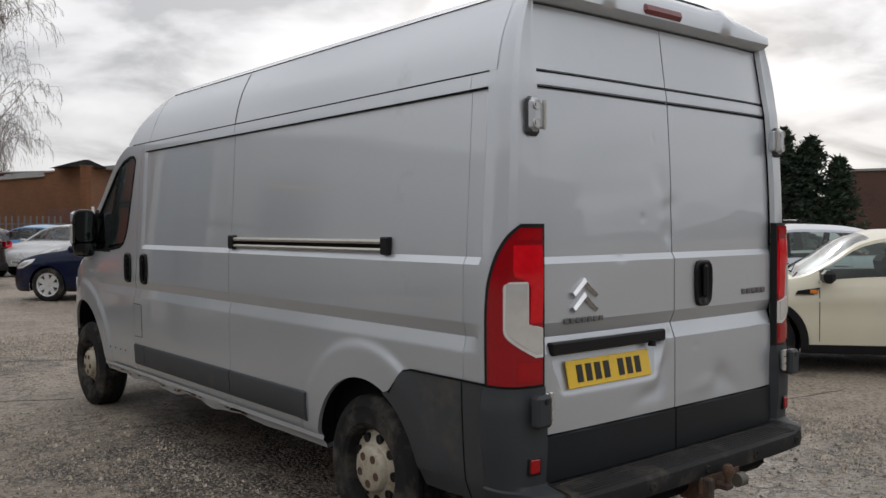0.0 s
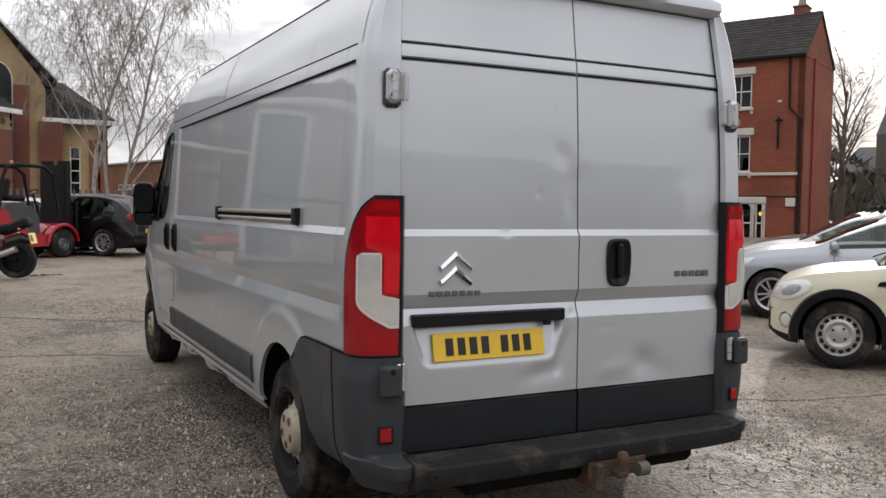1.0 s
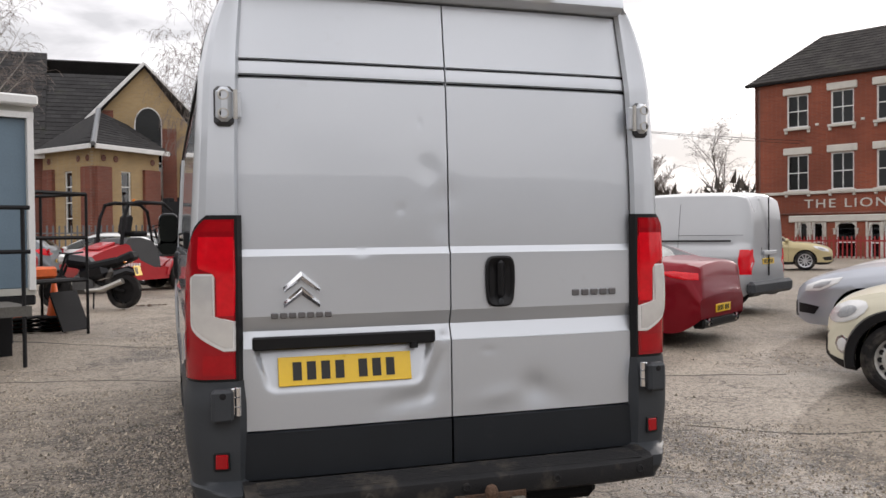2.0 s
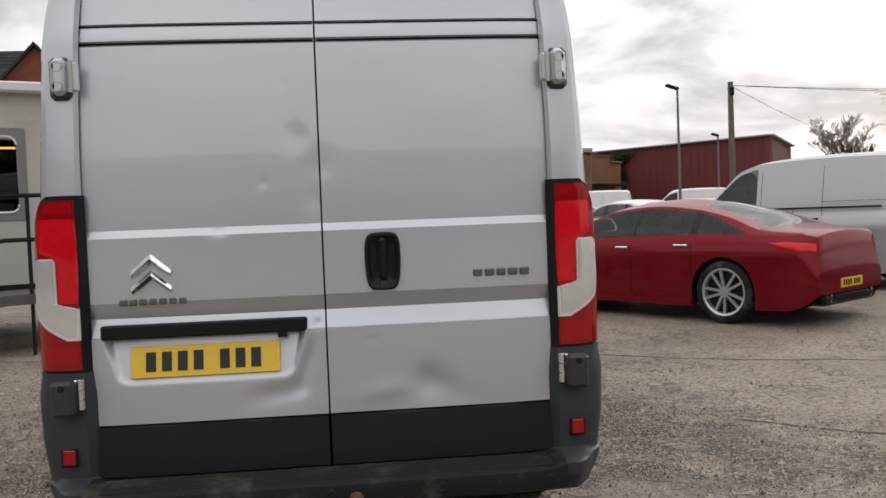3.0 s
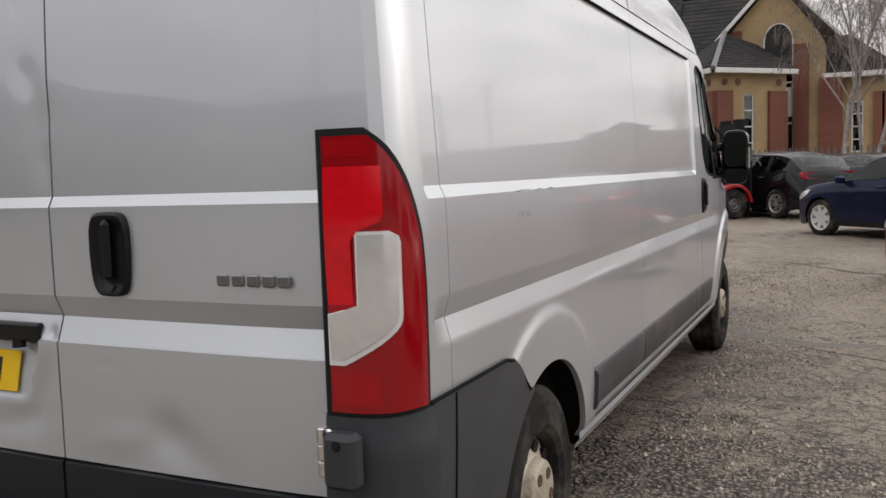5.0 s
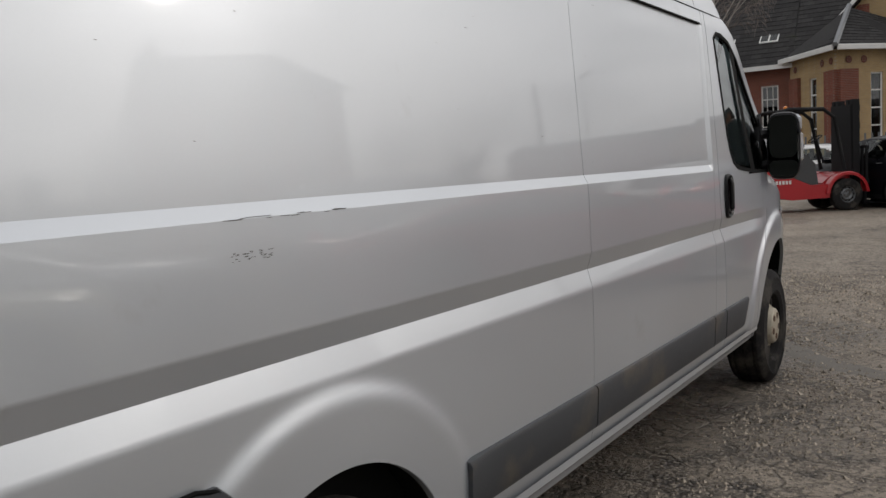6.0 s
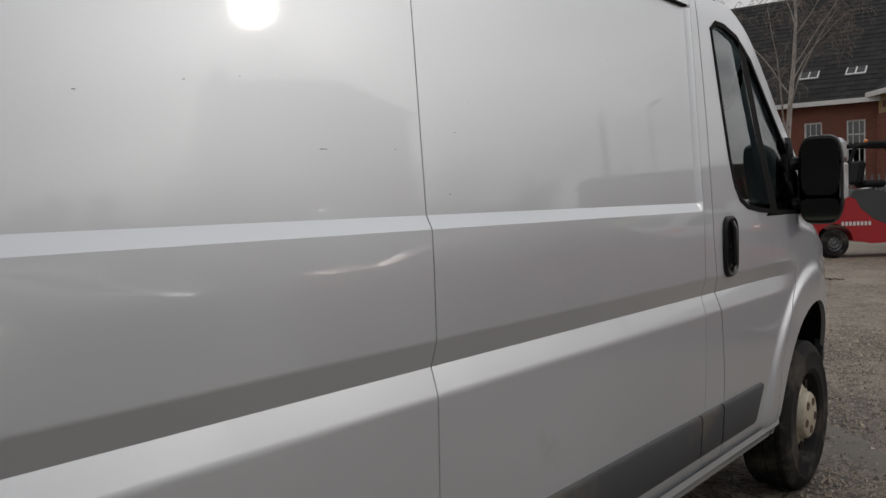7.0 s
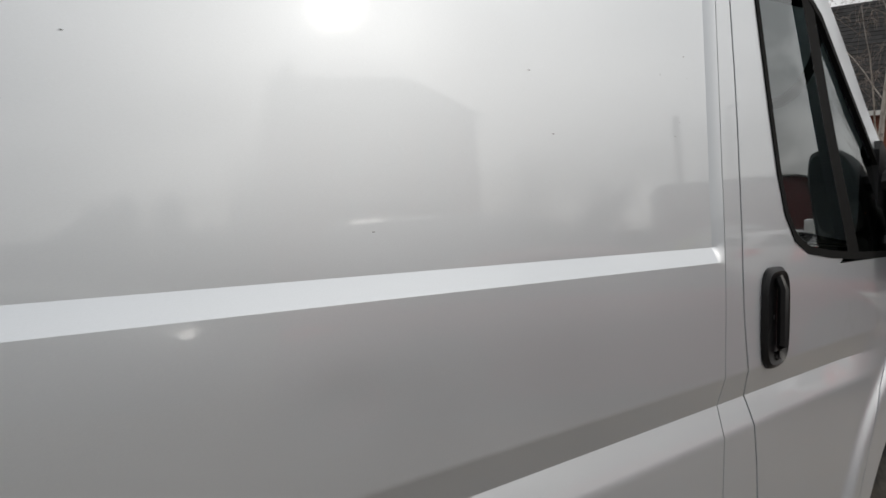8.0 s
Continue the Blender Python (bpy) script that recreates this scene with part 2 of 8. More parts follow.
# ---- mesh helpers ----
class Geo:
    """Collects vertices and faces of one mesh."""

    def __init__(self, m=None):
        self.v, self.f, self.m = [], [], m or Matrix()

    def add(self, verts, faces):
        k = len(self.v)
        self.v.extend([tuple(self.m @ Vector(p)) for p in verts])
        self.f.extend([tuple(i + k for i in q) for q in faces])
        return self

    def box(self, c, s, r=0.0, m=None):
        """Box with its edges chamfered by r."""
        x, y, z = (a / 2 for a in s)
        m = Matrix.Translation(c) @ (m or Matrix())
        if r <= 0:
            p = [(i * x, j * y, k * z) for i in (-1, 1) for j in (-1, 1) for k in (-1, 1)]
            q = [(0, 1, 3, 2), (4, 6, 7, 5), (0, 4, 5, 1), (2, 3, 7, 6), (0, 2, 6, 4), (1, 5, 7, 3)]
            return self.add([m @ Vector(a) for a in p], q)
        r = min(r, x * 0.98, y * 0.98, z * 0.98)
        p, ids = [], {}
        for i in (-1, 1):
            for j in (-1, 1):
                for k in (-1, 1):
                    for ax in range(3):
                        d = [x - r, y - r, z - r]
                        d[ax] = (x, y, z)[ax]
                        ids[i, j, k, ax] = len(p)
                        p.append(m @ Vector((i * d[0], j * d[1], k * d[2])))
        q = []
        for i in (-1, 1):
            q.append((ids[i, -1, -1, 0], ids[i, 1, -1, 0], ids[i, 1, 1, 0], ids[i, -1, 1, 0])[::i])
            q.append((ids[-1, i, -1, 1], ids[-1, i, 1, 1], ids[1, i, 1, 1], ids[1, i, -1, 1])[::i])
            q.append((ids[-1, -1, i, 2], ids[1, -1, i, 2], ids[1, 1, i, 2], ids[-1, 1, i, 2])[::i])
        for i in (-1, 1):
            for j in (-1, 1):
                q.append((ids[i, j, -1, 0], ids[i, j, 1, 0], ids[i, j, 1, 1], ids[i, j, -1, 1])[::-i * j])
                q.append((ids[i, -1, j, 0], ids[i, 1, j, 0], ids[i, 1, j, 2], ids[i, -1, j, 2])[::i * j])
                q.append((ids[-1, i, j, 1], ids[1, i, j, 1], ids[1, i, j, 2], ids[-1, i, j, 2])[::-i * j])
                for k in (-1, 1):
                    q.append((ids[i, j, k, 0], ids[i, j, k, 1], ids[i, j, k, 2])[::i * j * k])
        return self.add(p, q)

    def tube(self, pts, rad, n=8, closed=False):
        """Round bar along points; rad: one radius or one per point."""
        pts = [Vector(p) for p in pts]
        rads = rad if isinstance(rad, (list, tuple)) else [rad] * len(pts)
        rows = []
        up = Vector((0, 0, 1))
        for i, p in enumerate(pts):
            a, b = pts[max(i - 1, 0)], pts[min(i + 1, len(pts) - 1)]
            t = (b - a).normalized() if (b - a).length > 1e-9 else up
            s = t.cross(up if abs(t.z) < 0.95 else Vector((1, 0, 0))).normalized()
            w = s.cross(t)
            rows.append([p + (s * math.cos(2 * math.pi * k / n) + w * math.sin(2 * math.pi * k / n)) * rads[i] for k in range(n)])
        v = [p for r in rows for p in r]
        f = [(i * n + k, i * n + (k + 1) % n, (i + 1) * n + (k + 1) % n, (i + 1) * n + k) for i in range(len(rows) - 1) for k in range(n)]
        f.append(tuple(range(n))[::-1])
        f.append(tuple((len(rows) - 1) * n + k for k in range(n)))
        return self.add(v, f)

    def lathe(self, prof, n=32, axis="x", c=(0, 0, 0), ends=True):
        """Turns (offset along the axis, radius) pairs about an axis through c."""
        v = []
        for a, r in prof:
            for k in range(n):
                u, w = r * math.cos(2 * math.pi * k / n), r * math.sin(2 * math.pi * k / n)
                p = {"x": (a, u, w), "y": (w, a, u), "z": (u, w, a)}[axis]
                v.append((p[0] + c[0], p[1] + c[1], p[2] + c[2]))
        f = [(i * n + k, i * n + (k + 1) % n, (i + 1) * n + (k + 1) % n, (i + 1) * n + k) for i in range(len(prof) - 1) for k in range(n)]
        if ends:
            f.append(tuple(range(n))[::-1])
            f.append(tuple((len(prof) - 1) * n + k for k in range(n)))
        return self.add(v, f)

    def prism(self, poly, y0, y1, plane="xz"):
        """Polygon pushed along the third axis from y0 to y1."""
        n = len(poly)
        def at(a, b, t):
            return {"xz": (a, t, b), "yz": (t, a, b), "xy": (a, b, t)}[plane]
        v = [at(a, b, y0) for a, b in poly] + [at(a, b, y1) for a, b in poly]
        f = [(k, (k + 1) % n, n + (k + 1) % n, n + k) for k in range(n)]
        f += [tuple(range(n))[::-1], tuple(range(n, 2 * n))]
        return self.add(v, f)

    def sheet(self, P, keep=None, flip=False):
        """Grid of points P[i][j] as quads; keep(i, j) may drop some."""
        a, b = len(P), len(P[0])
        v = [p for row in P for p in row]
        f = []
        for i in range(a - 1):
            for j in range(b - 1):
                if keep is None or keep(i, j):
                    q = (i * b + j, i * b + j + 1, (i + 1) * b + j + 1, (i + 1) * b + j)
                    f.append(q[::-1] if flip else q)
        return self.add(v, f)


def part(name, g, material, parent=None, label="", sharp=35, fix=True):
    """Links a Geo as one mesh object, under a thing or a part of one."""
    me = bpy.data.meshes.new(name)
    me.from_pydata(g.v, [], g.f)
    if fix:
        bm = bmesh.new()
        bm.from_mesh(me)
        bmesh.ops.recalc_face_normals(bm, faces=bm.faces)
        loose = [v for v in bm.verts if not v.link_faces]
        if loose:
            bmesh.ops.delete(bm, geom=loose, context="VERTS")
        bm.to_mesh(me)
        bm.free()
    me.materials.append(material)
    me.polygons.foreach_set("use_smooth", [True] * len(me.polygons))
    me.set_sharp_from_angle(angle=radians(sharp))
    ob = new(name, me)
    if parent is not None:
        ob.parent = parent
    if label:
        tagged(ob, label)
    return ob


def shared(name, ob, parent, m=None):
    """Another part on the same mesh as ob."""
    o = new(name, ob.data)
    o.parent = parent
    if m is not None:
        o.matrix_basis = m
    return o


def thing(name, label, category, m=None, group="", kind=""):
    ob = new(name)
    ob.empty_display_size = 0.2
    if m is not None:
        ob.matrix_basis = m
    return tagged(ob, label, category, group, kind)


def smooth(xs, ys):
    """Smooth curve through points, without overshoot: a function of x."""
    xs, ys = np.array(xs, float), np.array(ys, float)
    h, d = np.diff(xs), np.diff(ys) / np.diff(xs)
    m = np.zeros(len(xs))
    m[0], m[-1] = d[0], d[-1]
    for i in range(1, len(xs) - 1):
        m[i] = 0 if d[i - 1] * d[i] <= 0 else 2 * d[i - 1] * d[i] / (d[i - 1] + d[i])
    def f(x):
        x = min(max(x, xs[0]), xs[-1])
        i = min(int(np.searchsorted(xs, x, side="right")) - 1, len(xs) - 2)
        t = (x - xs[i]) / h[i]
        return float((2*t**3 - 3*t**2 + 1) * ys[i] + (t**3 - 2*t**2 + t) * h[i] * m[i] + (-2*t**3 + 3*t**2) * ys[i+1] + (t**3 - t**2) * h[i] * m[i+1])
    return f


def step(a, b, x):
    t = min(max((x - a) / (b - a), 0.0), 1.0)
    return t * t * (3 - 2 * t)


def plate_bars(parent, m, w=0.52, h=0.111, marks=7, base=None, name="number_plate"):
    """Number plate with plain bars for its characters; faces -y in the frame m."""
    g = Geo(m)
    g.box((0, 0, 0), (w, 0.006, h), 0.002)
    p = part(name, g, base or PLATE_Y, parent, "yellow number plate with plain dark bars")
    s = w * 0.105
    for k in range(marks):
        x = -w * 0.40 + k * s + (w * 0.07 if k >= 4 else 0)
        b = Geo(m)
        b.box((x + s * 0.35, -0.0042, 0), (s * 0.62, 0.003, h * 0.62))
        part("plate_bar", b, INK, p)
    return p
# ---- the silver panel van ----
AXLE_R, AXLE_F, HUB_Z = 0.962, 4.997, 0.345
ARCH_R, ARCH_F = 0.414, 0.515
REC_END = 3.698
base_x = smooth([0.33, 0.40, 0.46, 0.60, 0.80, 1.00, 1.20, 1.30, 1.50, 1.80, 1.97, 2.05, 2.15, 2.25, 2.345],
                [0.93, 0.965, 0.985, 0.996, 1.003, 1.005, 1.004, 1.001, 0.9900, 0.9725, 0.961, 0.949, 0.927, 0.890, 0.840])
roof_edge_z = smooth([0.0, 3.38, 3.56, 3.745, 3.935, 4.06], [2.345, 2.345, 2.322, 2.256, 2.15, 2.036])
b_seam = smooth([0.35, 0.65, 0.85, 0.99, 1.06, 1.25, 1.53, 1.81, 2.06], [3.878, 3.874, 3.856, 3.828, 3.806, 3.778, 3.776, 3.764, 3.75])
a_pillar = smooth([1.26, 1.47, 1.75, 1.95, 2.05], [4.99, 4.88, 4.62, 4.28, 4.04])
door_front = smooth([0.35, 0.60, 0.75, 0.90, 0.98, 1.26], [4.44, 4.46, 4.52, 4.62, 4.70, 4.76])
door_edge = smooth([0.45, 1.50, 1.99, 2.32], [0.830, 0.833, 0.823, 0.799])
lean = smooth([0.40, 1.34, 1.99, 2.05, 2.32], [0.0, 0.0, 0.028, 0.038, 0.074])
nose_w = smooth([4.60, 4.95, 5.30, 5.50, 5.70, 5.85, 5.95, 5.985], [1.0, 0.99, 0.945, 0.89, 0.80, 0.66, 0.46, 0.30])
bonnet_z = smooth([4.70, 5.00, 5.30, 5.60, 5.85, 5.985], [1.31, 1.27, 1.20, 1.08, 0.92, 0.74])


def tri(z, a, p, b):
    return 0.0 if z <= a or z >= b else ((z - a) / (p - a) if z < p else (b - z) / (b - p))


def side_x(y, z, recess=True):
    """Half width of the van's flank."""
    x = base_x(z)
    x -= 0.017 * tri(z, 0.952, 1.014, 1.070) * step(0.17, 0.21, y) * (1 - step(4.35, 4.75, y))
    if recess and 1.296 < z < 1.976:
        d = min((z - 1.296) / 0.029, 1.0) * min((1.976 - z) / 0.008, 1.0)
        x -= 0.013 * d * min(max((y - 0.155) / 0.016, 0), 1) * min(max((REC_END - y) / 0.024, 0), 1)
    # flared wheel arches
    for yc, r0, lift in ((AXLE_R, 0.602, 0.0135), (AXLE_F, 0.700, 0.017)):
        r = math.hypot(y - yc, z - HUB_Z)
        x += lift * (1 - step(r0 - 0.058, r0, r)) * (1 if z > 0.42 else 0.6)
    if y > 4.1:
        x -= 0.075 * step(4.1, 5.0, y) * step(1.27, 1.9, z)
    if y > 4.6:
        x *= nose_w(y)
    return x


Z_LINES = [0.944, 0.952, 0.962, 1.009, 1.014, 1.020, 1.066, 1.070, 1.075, 1.292, 1.296, 1.325, 1.968, 1.976]


def lines(a, b, d, extra=()):
    n = max(int(round((b - a) / d)), 1)
    s = [a + (b - a) * k / n for k in range(n + 1)]
    s = [q for q in s if all(abs(q - e) > d * 0.3 for e in extra if a < e < b) or q in (a, b)]
    return sorted(s + [e for e in extra if a < e < b])


def flank(name, side, y0, y1, za, zb, material, parent, off=0.0, arches=True, dy=0.014, dz=0.014, rim=0.02, hole=None, recess=True, label="", yl=(), dent=None):
    """A sheet of the van's flank between two seam curves, its rim folded inwards, wheel arches cut out."""
    zs = lines(za, zb, dz, Z_LINES)
    n = max(int((y1(zb) - y0(zb)) / dy), int((y1(za) - y0(za)) / dy), 2)
    us = [k / n for k in range(n + 1)]
    w = y1(1.3 if za < 1.3 < zb else za) - y0(1.3 if za < 1.3 < zb else za)
    us = sorted(set(us + [(q - y0(1.3)) / w for q in yl if 0.003 < (q - y0(1.3)) / w < 0.997]))
    Y = np.array([[y0(z) + (y1(z) - y0(z)) * u for u in us] for z in zs])
    Z = np.array([[z] * len(us) for z in zs])
    keep = np.ones((len(zs) - 1, len(us) - 1), bool)
    cuts = [(AXLE_R, ARCH_R), (AXLE_F, ARCH_F)] if arches else []
    for yc, r in cuts:
        cy, cz = (Y[:-1, :-1] + Y[1:, 1:]) / 2, (Z[:-1, :-1] + Z[1:, 1:]) / 2
        keep &= (np.hypot(cy - yc, np.maximum(cz - HUB_Z, 0)) > r)
    if hole is not None:
        for i in range(len(zs) - 1):
            for j in range(len(us) - 1):
                if keep[i, j] and hole((Y[i, j] + Y[i + 1, j + 1]) / 2, (Z[i, j] + Z[i + 1, j + 1]) / 2)[0] < 0:
                    keep[i, j] = False
    # draw the ragged edge of each cut onto its curve
    K = np.zeros((len(zs) + 1, len(us) + 1), int)
    K[1:-1, 1:-1] = keep
    for i in range(len(zs)):
        for j in range(len(us)):
            around = [(i, j), (i, j + 1), (i + 1, j), (i + 1, j + 1)]
            inside = [(a, b) for a, b in around if 1 <= a < len(zs) and 1 <= b < len(us)]
            s = sum(K[a, b] for a, b in inside)
            if 0 < s < len(inside):
                for yc, r in cuts:
                    ddy, ddz = Y[i, j] - yc, Z[i, j] - HUB_Z
                    d = math.hypot(ddy, max(ddz, 0))
                    if abs(d - r) < 0.06:
                        if ddz > 0:
                            Y[i, j], Z[i, j] = yc + ddy / d * r, HUB_Z + ddz / d * r
                        else:
                            Y[i, j] = yc + math.copysign(r, ddy)
                if hole is not None:
                    d, ny, nz = hole(Y[i, j], Z[i, j])
                    if abs(d) < 0.08:
                        Y[i, j], Z[i, j] = Y[i, j] - d * ny, Z[i, j] - d * nz
    P = []
    for i in range(len(zs)):
        row = []
        for j in range(len(us)):
            x = side_x(Y[i, j], Z[i, j], recess) + off
            if dent:
                x -= dent(Y[i, j], Z[i, j])
            row.append((side * x, Y[i, j], Z[i, j]))
        P.append(row)
    g = Geo()
    g.sheet(P, lambda i, j: keep[i, j], flip=side < 0)
    ob = part(name, g, material, parent, label, sharp=18, fix=False)
    fold_rim(ob, rim, side)
    return ob


def fold_rim(ob, depth, side=0, vec=None):
    """Folds the open edges of a sheet inwards, which gives panels thickness at their gaps."""
    bm = bmesh.new()
    bm.from_mesh(ob.data)
    edges = [e for e in bm.edges if e.is_boundary]
    r = bmesh.ops.extrude_edge_only(bm, edges=edges)
    for v in (q for q in r["geom"] if isinstance(q, bmesh.types.BMVert)):
        v.co += Vector(vec) if vec else Vector((-side * depth, 0, 0))
    loose = [v for v in bm.verts if not v.link_faces]
    bmesh.ops.delete(bm, geom=loose, context="VERTS")
    bmesh.ops.recalc_face_normals(bm, faces=bm.faces)
    bm.to_mesh(ob.data)
    bm.free()
    ob.data.polygons.foreach_set("use_smooth", [True] * len(ob.data.polygons))
    ob.data.set_sharp_from_angle(angle=radians(18))


def poly_sdf(poly):
    """Signed distance to a closed polygon, with the direction away from it."""
    q = [Vector(p) for p in poly]
    def f(y, z):
        p, best, inside = Vector((y, z)), None, False
        for a, b in zip(q, q[1:] + q[:1]):
            t = min(max((p - a).dot(b - a) / (b - a).length_squared, 0), 1)
            c = a + (b - a) * t
            d = (p - c).length
            if best is None or d < best[0]:
                best = (d, c)
            if (a.y > z) != (b.y > z) and y < (b.x - a.x) * (z - a.y) / (b.y - a.y) + a.x:
                inside = not inside
        d, c = best
        nrm = (p - c) / d if d > 1e-9 else Vector((0, 0))
        return (-d, -nrm.x, -nrm.y) if inside else (d, nrm.x, nrm.y)
    return f


WINDOW = [(3.868, 1.925), (3.90, 1.77), (3.932, 1.62), (3.968, 1.47), (4.0, 1.385), (4.05, 1.328), (4.125, 1.298), (4.26, 1.283), (4.45, 1.27),
          (4.80, 1.262), (4.83, 1.30), (4.80, 1.42), (4.66, 1.58), (4.48, 1.73), (4.28, 1.86), (4.12, 1.93), (4.0, 1.955), (3.92, 1.955)]


def grown(poly, d):
    """The polygon moved outwards by d (inwards: minus)."""
    n, out = len(poly), []
    area = sum(poly[i][0] * poly[(i + 1) % n][1] - poly[(i + 1) % n][0] * poly[i][1] for i in range(n))
    for i in range(n):
        a, b, c = Vector(poly[i - 1]), Vector(poly[i]), Vector(poly[(i + 1) % n])
        t = ((b - a).normalized() + (c - b).normalized()).normalized()
        nrm = Vector((t.y, -t.x)) * (1 if area > 0 else -1)
        out.append(tuple(b + nrm * d))
    return out


def ring_on_flank(outer, inner, side, off, thick=0.012):
    """Band between two like polygons, laid on the flank."""
    g = Geo()
    n = len(outer)
    def at(p, o):
        return (side * (side_x(p[0], p[1], False) + o), p[0], p[1])
    v = [at(p, off) for p in outer] + [at(p, off) for p in inner] + [at(p, off - thick) for p in outer] + [at(p, off - thick) for p in inner]
    f = []
    for k in range(n):
        m = (k + 1) % n
        f += [(k, m, n + m, n + k), (n + k, n + m, 3 * n + m, 3 * n + k), (2 * n + k, k, m, 2 * n + m)]
    return g.add(v, f)


def wheel_parts(parent, m, R=0.345, w=0.225, rim_r=0.21, style="steel", rim_mat=None, n=40, dish=0.03, holes=10):
    """Wheel: its outer face looks along +x of the frame m, the hub is at its origin."""
    wheel = new("wheel")
    wheel.parent = parent
    wheel.matrix_basis = m
    h = w / 2
    g = Geo()
    g.lathe([(-h * 0.9, rim_r), (-h, rim_r + 0.02), (-h, R - 0.05), (-h * 0.86, R - 0.015), (-h * 0.7, R), (-h * 0.54, R), (-h * 0.52, R - 0.008), (-h * 0.44, R - 0.008), (-h * 0.42, R), (-h * 0.06, R), (-h * 0.04, R - 0.008), (h * 0.04, R - 0.008), (h * 0.06, R), (h * 0.42, R), (h * 0.44, R - 0.008), (h * 0.52, R - 0.008), (h * 0.54, R), (h * 0.7, R), (h * 0.86, R - 0.015), (h, R - 0.05),
             (h * 0.96, (R + rim_r) / 2), (h, rim_r + 0.022), (h * 0.88, rim_r), (h * 0.3, rim_r - 0.012), (-h * 0.5, rim_r - 0.012)], n, ends=False)
    part("tyre", g, TYRE, wheel)
    rm = rim_mat or STEEL_RIM
    g = Geo()
    if style == "van":
        g.lathe([(h * 0.84, rim_r + 0.018), (h * 0.9, rim_r + 0.006), (h * 0.62, rim_r - 0.010), (h * 0.40, rim_r - 0.012)], n, ends=False)
        part("rim_flange", g, TYRE, wheel)
        g = Geo()
        q = rim_r * 0.94
        g.lathe([(h * 0.40, q), (h * 0.50, q * 0.96), (h * 0.56, q * 0.82), (h * 0.66, q * 0.68), (h * 0.72, q * 0.62), (h * 0.94, q * 0.57), (h * 1.00, q * 0.52), (h * 1.02, q * 0.2), (h * 1.02, 0.001)], n, ends=False)
        rim = part("rim", g, rm, wheel)
        for k in range(9):
            d = Geo(pose(0, 0, 0, 40 * k))
            d.lathe([(0.008, 0.001), (0.011, q * 0.125), (-0.012, q * 0.13)], 14, c=(h * 0.58, q * 0.795, 0), ends=False)
            part("vent_hole", d, BLACK, rim)
        for k in range(5):
            d = Geo(pose(0, 0, 0, 72 * k + 18))
            d.lathe([(h * 1.00, q * 0.115), (h * 1.035, q * 0.10), (h * 1.025, q * 0.085), (h * 1.022, 0.001)], 12, c=(0, q * 0.36, 0), ends=False)
            part("wheel_nut", d, RUST, rim)
    elif style == "steel":
        g.lathe([(h * 0.86, rim_r + 0.012), (h * 0.9, rim_r + 0.004), (h * 0.62, rim_r - 0.02), (h * 0.50, rim_r * 0.86), (h * 0.72, rim_r * 0.70), (h * 0.80, rim_r * 0.60),
                 (h * 0.62, rim_r * 0.50), (h * 0.56, rim_r * 0.42), (h * 0.66, rim_r * 0.30), (h * 0.70, 0.001)], n, ends=False)
        rim = part("rim", g, rm, wheel)
        for k in range(holes):
            a = 2 * math.pi * k / holes
            d = Geo(pose(0, 0, 0, math.degrees(a)))
            d.lathe([(0, 0.001), (0.004, rim_r * 0.115), (-0.01, rim_r * 0.12)], 12, c=(h * 0.66, rim_r * 0.78, 0), ends=False)
            part("vent_hole", d, BLACK, rim)
        for k in range(4):
            a = 2 * math.pi * k / 4 + 0.3
            d = Geo(pose(0, 0, 0, math.degrees(a)))
            d.lathe([(h * 0.55, rim_r * 0.075), (h * 0.72, rim_r * 0.065), (h * 0.72, 0.001)], 8, c=(0, rim_r * 0.33, 0), ends=False)
            part("wheel_nut", d, RUST, rim)
    else:
        spokes = {"alloy": 5, "multi": 10, "cover": 7}[style]
        g.lathe([(h * 0.86, rim_r + 0.012), (h * 0.92, rim_r), (h * 0.80, rim_r - 0.022), (h * 0.3, rim_r - 0.03)], n, ends=False)
        g.lathe([(h * 0.45, rim_r * 0.26), (h * 0.75, rim_r * 0.22), (h * 0.78, 0.001)], 20, ends=False)
        for k in range(spokes):
            for tw in ((-0.11, 0.11) if style == "alloy" else (0,)):
                a = 2 * math.pi * (k + 0.2) / spokes
                wd = {"alloy": 0.058, "multi": 0.085, "cover": 0.21}[style] * rim_r
                s = Geo(pose(0, 0, 0, math.degrees(a)))
                y0, y1 = rim_r * 0.16, rim_r * 0.95
                s.add([(h * 0.72, y0, tw * rim_r * 0.5 - wd), (h * 0.72, y0, tw * rim_r * 0.5 + wd), (h * 0.80, y1, tw * rim_r * 2.1 + wd), (h * 0.80, y1, tw * rim_r * 2.1 - wd),
                       (h * 0.3, y0, tw * rim_r * 0.5 - wd), (h * 0.3, y0, tw * rim_r * 0.5 + wd), (h * 0.5, y1, tw * rim_r * 2.1 + wd), (h * 0.5, y1, tw * rim_r * 2.1 - wd)],
                      [(0, 1, 2, 3), (0, 4, 5, 1), (2, 6, 7, 3), (1, 5, 6, 2), (0, 3, 7, 4)])
                g.v += s.v; k0 = len(g.v) - len(s.v); g.f += [tuple(i + k0 for i in q) for q in s.f]
        part("rim", g, rm, wheel)
    b = Geo()
    b.lathe([(h * 0.25, 0.001), (h * 0.25, rim_r - 0.012)], n, ends=False)
    part("brake_backing", b, BLACK if style != "steel" else rm, wheel)
    return wheel


van = thing("panel_van", "silver high-roof panel van, dented rear doors, parked on worn tarmac", "van")


def const(v):
    return lambda z: v


